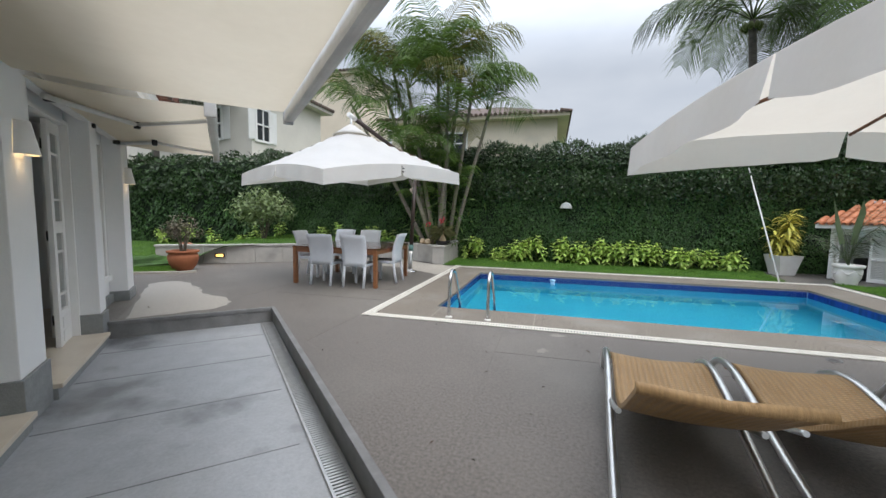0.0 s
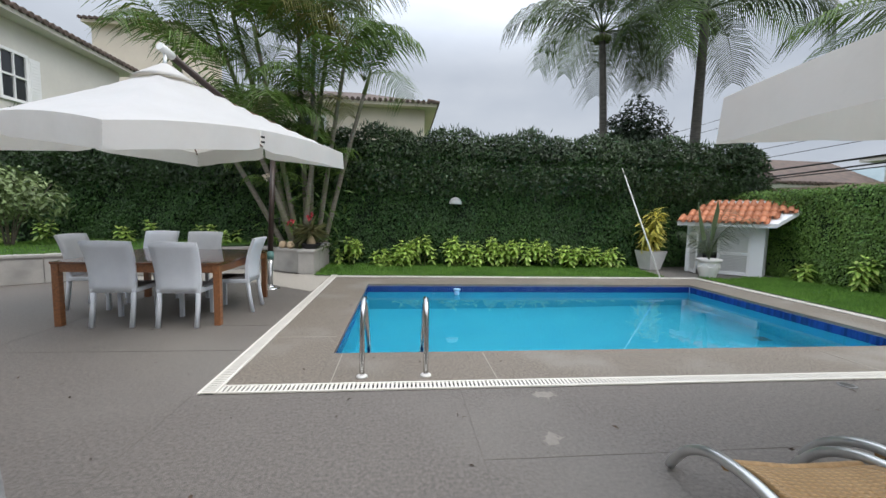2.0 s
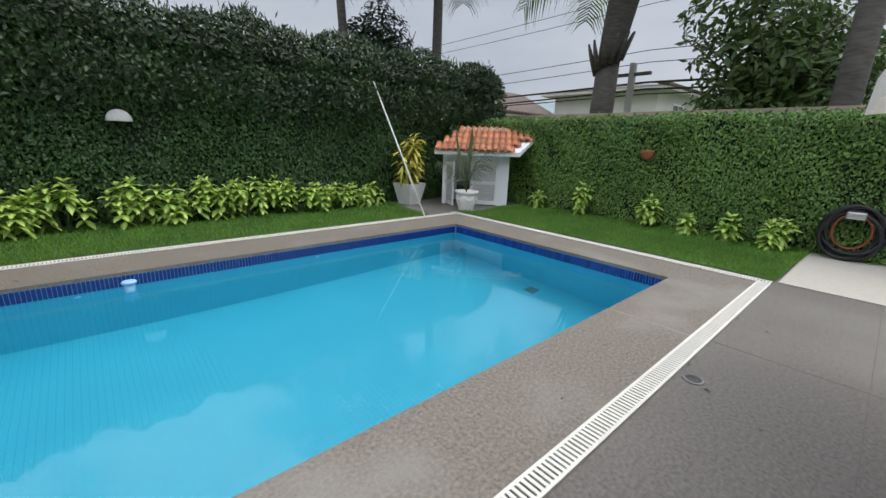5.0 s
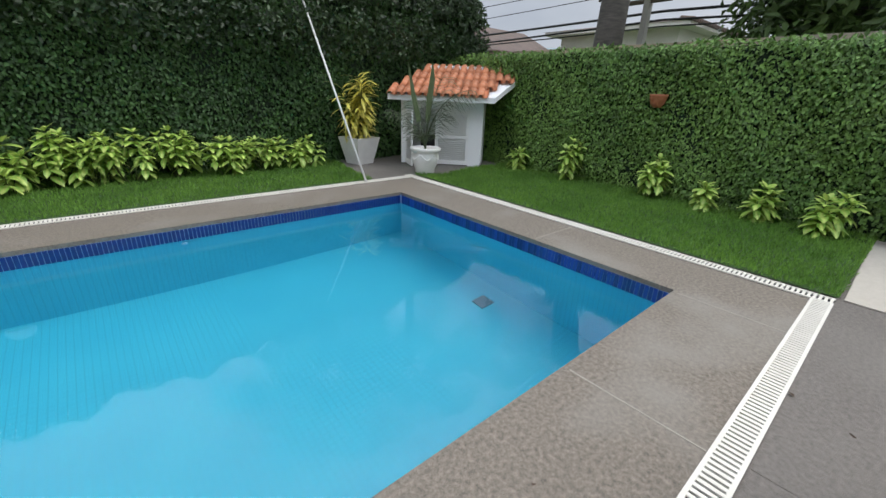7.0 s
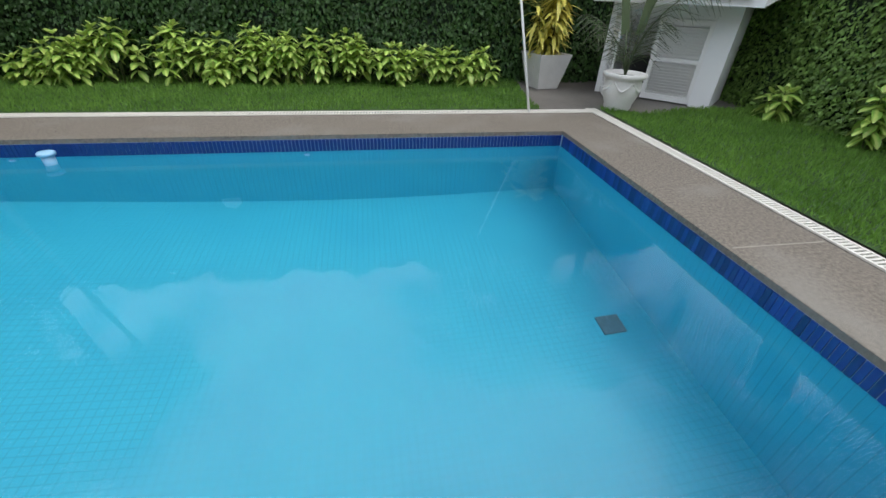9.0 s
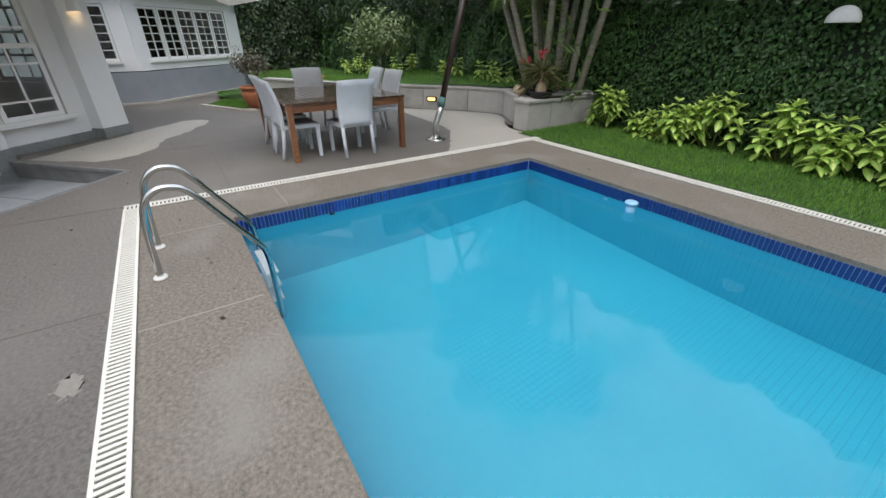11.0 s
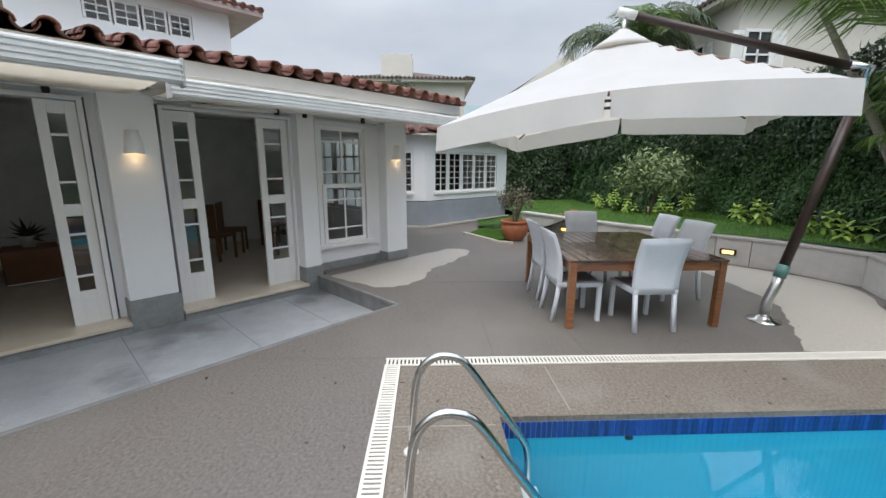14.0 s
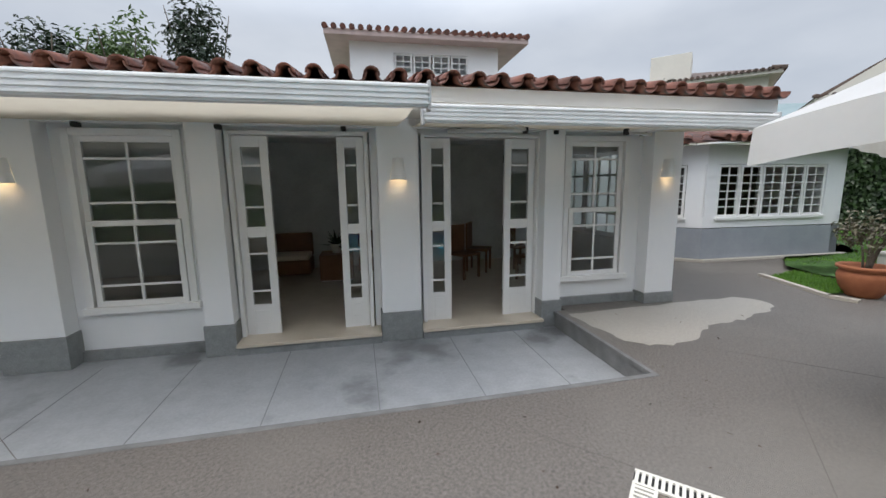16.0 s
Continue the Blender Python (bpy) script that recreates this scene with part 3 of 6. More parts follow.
M_BLUEP = mat("pale_blue_plastic", (0.35, 0.62, 0.85), 0.35)
part("cap", lathe(bmesh.new(), [(0.055, 0.035), (0.08, 0.04), (0.082, 0.065), (0.072, 0.075), (0.03, 0.08)], 20), M_BLUEP, flo)
part("basket", lathe(bmesh.new(), [(0.045, -0.1), (0.055, -0.09), (0.06, 0.035)], 16), M_BLUEP, flo)
bm = bmesh.new(); box(bm, 4.63, 4.81, 6.99, 7.16, -1.4, -1.385, 0.004)
part("floor_drain", bm, mat("blue_grey_grate", (0.07, 0.17, 0.22), 0.5, scale=40), pool_shell, "dark square drain in the pool floor")
pole = thing("pool_pole", "long white pole leaning on the hedge", "pole")
part("shaft", tube(bmesh.new(), [(4.92, 9.85, 0.01), (4.945, 11.75, 2.66)], 0.016, 8), M_PLASTICW, pole)
for x, y in ((2.35, PY1), (-0.2, PY1)):
    bm = bmesh.new(); lathe(bm, [(0.03, -.004), (0.03, .004), (0.018, .008)], 12)
    part("inlet", bm, M_BLUEP, pool_shell, "round return inlet", pose(x, y - 0.006, -0.27, 90))
part("inlet", lathe(bmesh.new(), [(0.03, -.004), (0.03, .004), (0.018, .008)], 12), M_DARK, pool_shell, "round return inlet", pose(PX0 + .006, 6.3, -0.2, 90, 0, 90))

# ---- umbrellas ----
def umbrella(cx, cy, half, turn, z_edge, z_top, post_pts, label, sag=0.05, lean=0.0, drop=0.225, group="cantilever umbrellas"):
    t = thing("cantilever_umbrella", label, "umbrella", None, group)
    rnd = random.Random(int(cx * 10))
    N = 10
    R = Matrix.Rotation(radians(turn), 4, "Z")
    bm = bmesh.new()
    grid = {}
    for i in range(-N, N + 1):
        for j in range(-N, N + 1):
            u, v = i / N, j / N
            r = max(abs(u), abs(v))
            edge = min(abs(u), abs(v)) / max(r, 1e-6)
            z = z_top - (z_top - z_edge) * (r ** 0.92) - sag * edge ** 2 * r - 0.03 * math.sin(math.pi * r) * (1 if 0.2 < edge < 0.9 else 0.3)
            p = R @ Vector((u * half, v * half, z)); p.z += lean * p.y; grid[i, j] = bm.verts.new((cx + p.x, cy + p.y, p.z + rnd.uniform(-.003, .003)))
    for i in range(-N, N):
        for j in range(-N, N):
            f = bm.faces.new((grid[i, j], grid[i + 1, j], grid[i + 1, j + 1], grid[i, j + 1])); f.smooth = True
    can = part("canopy", bm, M_CANVAS, t, "white canvas canopy")
    for k in range(4):
        for a, b in ((-1, -0.004), (0.004, 1)):
            bm = bmesh.new(); top, bot = [], []
            steps = 16
            for s in range(steps + 1):
                w = a + (b - a) * s / steps
                q = R @ Matrix.Rotation(math.pi / 2 * k, 4, "Z") @ Vector((half, w * half, 0))
                pull = 0.022 * max(0, 1 - abs(w) * 9) * (1 if a >= 0 else -1)
                o = R @ Matrix.Rotation(math.pi / 2 * k, 4, "Z") @ Vector((half + 0.012 + 0.022 * math.sin(w * 17 + k) * (1 - w ** 6), w * half * 1.007 + pull, 0))
                zt = z_edge - sag * w * w + lean * q.y
                top.append(bm.verts.new((cx + q.x, cy + q.y, zt + 0.002)))
                bot.append(bm.verts.new((cx + o.x, cy + o.y, zt - drop - 0.02 * math.sin(abs(w) * math.pi) + 0.03 * max(0, 1 - abs(w) * 8))))
            for s in range(steps):
                f = bm.faces.new((top[s], top[s + 1], bot[s + 1], bot[s])); f.smooth = True
            part("valance", bm, M_CANVAS, can, "white canvas valance")
    bm = bmesh.new(); lathe(bm, [(0.36, z_top - 0.185), (0.27, z_top - 0.12), (0.14, z_top - 0.03), (0.05, z_top + 0.03)], 20, (cx, cy))
    part("vent_cap", bm, M_CANVAS, can)
    for k in range(8):
        ang = math.pi / 4 * k; r = half * (1.414 if k % 2 else 1)
        e = R @ Vector((r * math.cos(ang), r * math.sin(ang), 0))
        ze = z_edge - (sag + 0.01 if k % 2 else 0.015) + lean * e.y
        part("rib", tube(bmesh.new(), [(cx, cy, z_top - 0.07), (cx + e.x * .5, cy + e.y * .5, (z_top + ze) / 2 - 0.05), (cx + e.x * .985, cy + e.y * .985, ze - 0.012)], 0.013, 6), M_RIBWOOD, t, "thin brown rib")
    part("mast", tube(bmesh.new(), [(cx, cy, z_top - 0.12), (cx, cy, z_top + 0.2)], 0.022, 8), M_ALU, t)
    base, low, knee = [Vector(p) for p in post_pts]
    part("base_plate", lathe(bmesh.new(), [(0.16, 0.001), (0.16, 0.012), (0.09, 0.02), (0.07, 0.05), (0.055, 0.06)], 24, (base.x, base.y)), M_STEEL, t, "round steel base plate")
    part("foot", tube(bmesh.new(), [base + Vector((0, 0, .02)), base + Vector((0, 0, .22)), base.lerp(low, 0.75) + Vector((0, 0, 0.02)), low], 0.05, 10), M_ALU, t, "bent aluminium foot")
    sl = part("sleeve", tube(bmesh.new(), [low - (knee - low).normalized() * .02, low + (knee - low).normalized() * .12], 0.058, 10), mat("green_sleeve", (0.10, 0.22, 0.20), 0.5), t, "faded green sleeve")
    part("post", tube(bmesh.new(), [low + (knee - low).normalized() * .1, knee], 0.048, 8), M_BROWN, t, "dark brown leaning post")
    end = Vector((cx, cy, z_top + 0.2))
    d = (end - knee).normalized()
    part("knee_bracket", tube(bmesh.new(), [knee - (knee - low).normalized() * .22, knee + Vector((0, 0, .03)), knee + d * .2], 0.056, 8), M_STEEL, t, "steel bracket")
    part("arm", tube(bmesh.new(), [knee + d * 0.1, end - d * 0.1], 0.045, 8), M_BROWN, t, "dark brown arm")
    part("arm_cap", tube(bmesh.new(), [end - d * 0.12, end + d * 0.08], 0.05, 8), M_PLASTICW, t, "white end cap")
    part("crank", tube(bmesh.new(), [low.lerp(knee, .32) + Vector((.05, 0, 0)), low.lerp(knee, .32) + Vector((.14, 0, .03)), low.lerp(knee, .32) + Vector((.14, 0, -.09))], 0.014, 6), M_DARK, t, "dark crank handle")
    return t


u1 = umbrella(-3.77, 7.09, 1.53, 62.5, 2.28, 3.08, ((-3.05, 8.6, 0), (-3.08, 8.72, 0.5), (-3.2, 9.38, 2.6)), "white square cantilever umbrella over the table, brown leaning post", 0.13, 0.072, 0.23)
for dz in (0.0, 0.055):
    bm = bmesh.new()
    q = Vector((-3.77, 7.09, 0)) + Matrix.Rotation(radians(62.5), 3, "Z") @ Vector((0, -1.566, 0))
    bmesh.ops.create_cube(bm, size=1, matrix=Matrix.Translation((q.x, q.y, 2.15 - dz)) @ Matrix.Rotation(radians(62.5), 4, "Z") @ Matrix.Diagonal((0.05, 0.006, 0.022, 1)))
    part("slot", bm, M_DARK, u1, "small dark slot")
umbrella(2.70, 2.18, 1.67, 9.5, 2.08, 2.66, ((4.4, 0.7, 0), (4.43, 0.62, 0.5), (4.75, 0.2, 2.5)), "white square cantilever umbrella over the loungers", 0.13)

# ---- table and chairs ----
table = thing("dining_table", "square slatted hardwood table, its top dark and wet", "table", pose(-3.755, 7.16, 0))
for sx in (-1, 1):
    for sy in (-1, 1):
        bm = bmesh.new(); box(bm, sx * 0.84 - .035, sx * 0.84 + .035, sy * 0.77 - .035, sy * 0.77 + .035, 0, 0.70, 0.005)
        part("leg", bm, M_WOOD, table)
for a in (-1, 1):
    bm = bmesh.new(); box(bm, -0.80, 0.80, a * 0.78 - .014, a * 0.78 + .014, 0.61, 0.70, 0.003); part("apron", bm, M_WOOD, table)
    bm = bmesh.new(); box(bm, a * 0.85 - .014, a * 0.85 + .014, -0.73, 0.73, 0.61, 0.70, 0.003); part("apron", bm, M_WOOD, table)
SL = bmesh.new(); box(SL, -0.885, 0.885, -0.047, 0.047, 0, 0.026, 0.003); SLAT = mesh_of(SL, "slat", M_WOODWET)
for i in range(16):
    piece("slat", SLAT, table, pose(0, -0.765 + i * 0.102, 0.70))


def chair(m, label):
    t = thing("dining_chair", label, "chair", m, "chairs round the table")
    for sx in (-0.205, 0.205):
        bm = bmesh.new()
        box(bm, sx - .022, sx + .022, 0.44, 0.485, 0, 0.40, 0.006); part("leg", bm, M_WICKERW, t)
        bm = bmesh.new(); tube(bm, [(sx, -0.035, 0), (sx, 0.0, 0.2), (sx, 0.025, 0.42)], 0.027, 4); part("leg", bm, M_WICKERW, t)
    bm = bmesh.new(); box(bm, -0.235, 0.235, 0.0, 0.49, 0.385, 0.435, 0.012); part("seat_frame", bm, M_WICKERW, t)
    bm = bmesh.new(); box(bm, -0.195, 0.195, 0.05, 0.47, 0.432, 0.447, 0.006); part("seat", bm, M_SEATPAD, t, "grey woven seat")
    bm = bmesh.new(); g = []
    for k in range(9):
        z = 0.40 + k * 0.0706; y = 0.02 - 0.10 * (k / 8) ** 1.6 + 0.025 * math.sin(k / 8 * math.pi)
        w = 0.232 + 0.018 * k / 8
        row = []
        for j in range(7):
            x = -w + 2 * w * j / 6
            row.append((x, y - 0.012 * (1 - (x / w) ** 2), z + (0.008 * (1 - (x / w) ** 2) if k == 8 else 0)))
        g.append(row)
    F = [[bm.verts.new((x, y + .018, z)) for x, y, z in r] for r in g]; B = [[bm.verts.new((x, y - .018, z)) for x, y, z in r] for r in g]
    for k in range(8):
        for j in range(6):
            for A in (F, B):
                f = bm.faces.new((A[k][j], A[k][j + 1], A[k + 1][j + 1], A[k + 1][j])); f.smooth = True
        for j in (0, 6):
            bm.faces.new((F[k][j], F[k + 1][j], B[k + 1][j], B[k][j]))
    for j in range(6):
        bm.faces.new((F[8][j], F[8][j + 1], B[8][j + 1], B[8][j])); bm.faces.new((F[0][j], F[0][j + 1], B[0][j + 1], B[0][j]))
    part("backrest", bm, M_WICKERW, t, "tall white woven backrest")
    return t


c0 = chair(pose(-3.30, 6.30, 0), "white woven resin chair pushed under the wooden table")
for x, y, r in ((-4.00, 6.33, 2), (-2.80, 7.21, 92), (-4.62, 8.32, 178), (-3.95, 8.30, 184), (-5.05, 7.3, -88)):
    copy_thing(c0, pose(x, y, 0, 0, 0, r))

# ---- sun loungers ----
M_WEAVE = mat("tan_woven_synthetic", (0.50, 0.315, 0.145), 0.5, var=(0.42, 0.255, 0.11), scale=5, obj=0.0)
nt = M_WEAVE.node_tree; wbs = nt.nodes["Principled BSDF"]
_tc = nt.nodes.new("ShaderNodeTexCoord"); _w1 = nt.nodes.new("ShaderNodeTexWave"); _w2 = nt.nodes.new("ShaderNodeTexWave")
_w1.bands_direction, _w2.bands_direction = "X", "Y"
_w1.inputs["Scale"].default_value = 9.0; _w2.inputs["Scale"].default_value = 14.0
_mu = nt.nodes.new("ShaderNodeMath"); _mu.operation = "MULTIPLY"
_bp = nt.nodes.new("ShaderNodeBump"); _bp.inputs["Strength"].default_value = 0.7; _bp.inputs["Distance"].default_value = 0.012
for w in (_w1, _w2):
    nt.links.new(_tc.outputs["Object"], w.inputs["Vector"])
nt.links.new(_w1.outputs["Fac"], _mu.inputs[0]); nt.links.new(_w2.outputs["Fac"], _mu.inputs[1])
nt.links.new(_mu.outputs[0], _bp.inputs["Height"]); nt.links.new(_bp.outputs[0], wbs.inputs["Normal"])
_mr = nt.nodes.new("ShaderNodeMapRange"); _mr.inputs[3].default_value, _mr.inputs[4].default_value = 0.72, 1.1
nt.links.new(_mu.outputs[0], _mr.inputs[0])
_hv = nt.nodes.new("ShaderNodeHueSaturation"); _old = wbs.inputs["Base Color"].links[0].from_socket
nt.links.new(_mr.outputs[0], _hv.inputs["Value"]); nt.links.new(_old, _hv.inputs["Color"]); nt.links.new(_hv.outputs[0], wbs.inputs["Base Color"])
M_ROLL = mat("tan_woven_edge", (0.50, 0.315, 0.145), 0.5, var=(0.33, 0.20, 0.085), scale=14, bump=0.5, bscale=40, aniso=(6, 1, 1))
PROF = spline([(-0.24, 0.25), (-0.33, 0.30), (-0.50, 0.315), (-0.75, 0.275), (-1.0, 0.25), (-1.25, 0.30), (-1.50, 0.42), (-1.75, 0.57), (-1.97, 0.70)], 5)


def lounger(m, label):
    t = thing("sun_lounger", label, "lounger", m, "loungers by the pool")
    bm = bmesh.new(); rows = []
    for p in PROF:
        y, z = p.x, p.y
        rows.append([(x, y, z - 0.02 * (1 - (x / 0.31) ** 2)) for x in np.linspace(-0.31, 0.31, 9)])
    T = [[bm.verts.new(q) for q in r] for r in rows]; U = [[bm.verts.new((q[0], q[1] + 0.004, q[2] - 0.03)) for q in r] for r in rows]
    n = len(rows)
    for i in range(n - 1):
        for j in range(8):
            for A in (T, U):
                f = bm.faces.new((A[i][j], A[i][j + 1], A[i + 1][j + 1], A[i + 1][j])); f.smooth = True
        for j in (0, 8):
            bm.faces.new((T[i][j], T[i + 1][j], U[i + 1][j], U[i][j]))
    for i in (0, n - 1):
        for j in range(8):
            bm.faces.new((T[i][j], T[i][j + 1], U[i][j + 1], U[i][j]))
    part("woven_surface", bm, M_WEAVE, t, "tan woven lying surface")
    for i, nm in ((0, "front_roll"), (n - 1, "head_roll")):
        y, z = PROF[i].x, PROF[i].y
        part(nm, tube(bmesh.new(), [(-0.315, y, z - .008), (0, y, z - 0.03), (0.315, y, z - .008)], 0.026, 8), M_ROLL, t)
    for sx in (-0.345, 0.345):
        pts = spline([(sx, 0.10, 0.022), (sx, 0.06, 0.08), (sx, -0.02, 0.17), (sx, -0.14, 0.245), (sx, -0.28, 0.285), (sx, -0.5, 0.295), (sx, -0.8, 0.245), (sx, -1.2, 0.15), (sx, -1.6, 0.07), (sx, -1.95, 0.022)], 5)
        part("side_rail", tube(bmesh.new(), pts, 0.025, 10), M_ALU, t, "bent aluminium side rail")
        part("back_leg", tube(bmesh.new(), spline([(sx * .98, -1.0, 0.2), (sx * .96, -1.2, 0.25), (sx * .94, -1.42, 0.33)], 4), 0.016, 8), M_ALU, t)
    for y, z in ((-0.5, 0.25), (-1.95, 0.022)):
        part("crossbar", tube(bmesh.new(), [(-0.345, y, z), (0.345, y, z)], 0.015, 8), M_ALU, t)
    return t


l0 = lounger(pose(0.985, 3.43, 0, 0, 0, -5), "tan woven sun lounger on a bent aluminium frame")
for x, y, r in ((1.81, 3.46, -4), (2.98, 3.45, -1), (3.95, 3.46, 0)):
    copy_thing(l0, pose(x, y, 0, 0, 0, r))

# ---- doors and windows of the house front ----
def pane(bm, s0, s1, y, z0, z1):
    box(bm, s0, s1, y - .003, y + .003, z0, z1); return bm


def sash(parent, s0, s1, y0, z0, z1, cols, rows, fr=0.06, bar=0.025, depth=0.045):
    """A glazed sash: stiles, rails, glazing bars and panes. rows: heights in shares, from the top."""
    bm = bmesh.new()
    box(bm, s0, s0 + fr, y0, y0 + depth, z0, z1, .003); box(bm, s1 - fr, s1, y0, y0 + depth, z0, z1, .003)
    box(bm, s0 + fr, s1 - fr, y0 + .001, y0 + depth - .001, z1 - fr, z1, .003); box(bm, s0 + fr, s1 - fr, y0 + .001, y0 + depth - .001, z0, z0 + fr, .003)
    part("sash_frame", bm, M_TRIM, parent)
    gx0, gx1, gz0, gz1 = s0 + fr, s1 - fr, z0 + fr, z1 - fr
    for c in range(1, cols):
        x = gx0 + (gx1 - gx0) * c / cols
        bm = bmesh.new(); box(bm, x - bar / 2, x + bar / 2, y0 + .006, y0 + depth - .006, gz0, gz1); part("glazing_bar", bm, M_TRIM, parent)
    z, tot = gz1, sum(rows)
    for k, r in enumerate(rows):
        zb = z - (gz1 - gz0) * r / tot
        if k < len(rows) - 1:
            bm = bmesh.new(); box(bm, gx0, gx1, y0 + .008, y0 + depth - .008, zb - bar / 2, zb + bar / 2); part("glazing_bar", bm, M_TRIM, parent)
        for c in range(cols):
            xa, xb = gx0 + (gx1 - gx0) * c / cols, gx0 + (gx1 - gx0) * (c + 1) / cols
            ob = part("pane", pane(bmesh.new(), xa, xb, y0 + depth / 2, zb, z), M_GLASS, parent); ob.visible_shadow = False
        z = zb


def house_window(n, s0, s1, z0, z1):
    w = tagged(new("window_%d" % n), "white wooden sash window with small panes", kind="structure"); w.matrix_basis = HOUSE @ REC
    bm = bmesh.new(); f = 0.07
    box(bm, s0 - f, s0, 0.055, 0.2, z0 - f, z1 + f, .004); box(bm, s1, s1 + f, 0.055, 0.2, z0 - f, z1 + f, .004); box(bm, s0, s1, 0.057, 0.198, z1, z1 + f, .004)
    part("window_frame", bm, M_TRIM, w)
    bm = bmesh.new(); box(bm, s0 - f - .03, s1 + f + .03, 0.02, 0.22, z0 - f, z0, .006); part("window_sill", bm, M_TRIM, w)
    mid = (z0 + z1) / 2
    sash(w, s0, s1, 0.12, mid - .03, z1, 2, (0.55, 1.5, 0.6))
    sash(w, s0 + .02, s1 - .02, 0.075, z0, mid + .03, 2, (0.6, 1.5, 0.55))
    return w


house_window(1, -3.50, -2.57, 0.43, 2.22)
house_window(2, 1.99, 2.79, 0.45, 2.22)
house_window(3, -5.3, -4.45, 0.43, 2.22)
side_window = tagged(new("window_6"), "white small-paned window in the side wall of the room", kind="structure"); side_window.matrix_basis = HOUSE @ REC @ pose(3.42, 0.9, 0, 0, 0, 90)
for k in range(2):
    sash(side_window, k * 1.1 + .01, (k + 1) * 1.1 - .01, 0.0, 0.8, 2.2, 3, (1, 1, 1, 1), 0.07, 0.035)


def leaf_door(parent, s_hinge, width, ang, flip):
    """A narrow glazed leaf with six panes over a panelled foot."""
    d = new("door_leaf"); d.parent = parent; d.matrix_basis = pose(s_hinge, 0.13, 0, 0, 0, ang)
    sg = -1 if flip else 1
    a, b = sorted((0, sg * width)); f = 0.085
    bm = bmesh.new()
    box(bm, a, a + f, 0, .045, -0.06, 2.24, .003); box(bm, b - f, b, 0, .045, -0.06, 2.24, .003)
    box(bm, a + f, b - f, .001, .044, -0.06, 0.33, .003); box(bm, a + f, b - f, .001, .044, 2.12, 2.24, .003); box(bm, a + f, b - f, .001, .044, 1.12, 1.24, .003)
    part("leaf_frame", bm, M_TRIM, d)
    for z0, z1 in ((0.0, 0.11), (0.14, 0.26)):
        bm = bmesh.new(); box(bm, a + f + .02, b - f - .02, -.006, .002, z0, z1, .003); part("panel", bm, M_TRIM, d)
    zs = [(1.93, 2.12), (1.47, 1.91), (1.24, 1.45), (0.94, 1.12), (0.50, 0.92), (0.33, 0.48)]
    for z0, z1 in zs:
        ob = part("pane", pane(bmesh.new(), a + f, b - f, .022, z0, z1), M_GLASS, d); ob.visible_shadow = False
    for z in (1.92, 1.46, 0.93, 0.49):
        bm = bmesh.new(); box(bm, a + f, b - f, .006, .04, z - .012, z + .012); part("glazing_bar", bm, M_TRIM, d)
    edge = b - 0.004 if not flip else a + .004
    for z in (0.25, 1.1, 2.0):
        part("hinge", tube(bmesh.new(), [(edge, .05, z - .05), (edge, .05, z + .05)], .008, 6), M_DARK, d)
    return d


for k, (s0, s1, o0, o1) in enumerate(((-2.08, -0.57, -1.66, -0.92), (0.05, 1.58, 0.42, 1.12))):
    d = tagged(new("door_%d" % (k + 1)), "open white double door with narrow glazed leaves", kind="structure"); d.matrix_basis = HOUSE @ REC
    bm = bmesh.new()
    box(bm, s0, s0 + .045, 0.06, 0.3, -0.075, 2.29, .003); box(bm, s1 - .045, s1, 0.06, 0.3, -0.075, 2.29, .003); box(bm, s0 + .045, s1 - .045, 0.062, 0.298, 2.25, 2.29, .003)
    part("door_frame", bm, M_TRIM, d)
    leaf_door(d, s0 + .05, o0 - s0 - .05, -3, False)
    leaf_door(d, s1 - .05, s1 - .05 - o1, 3, True)

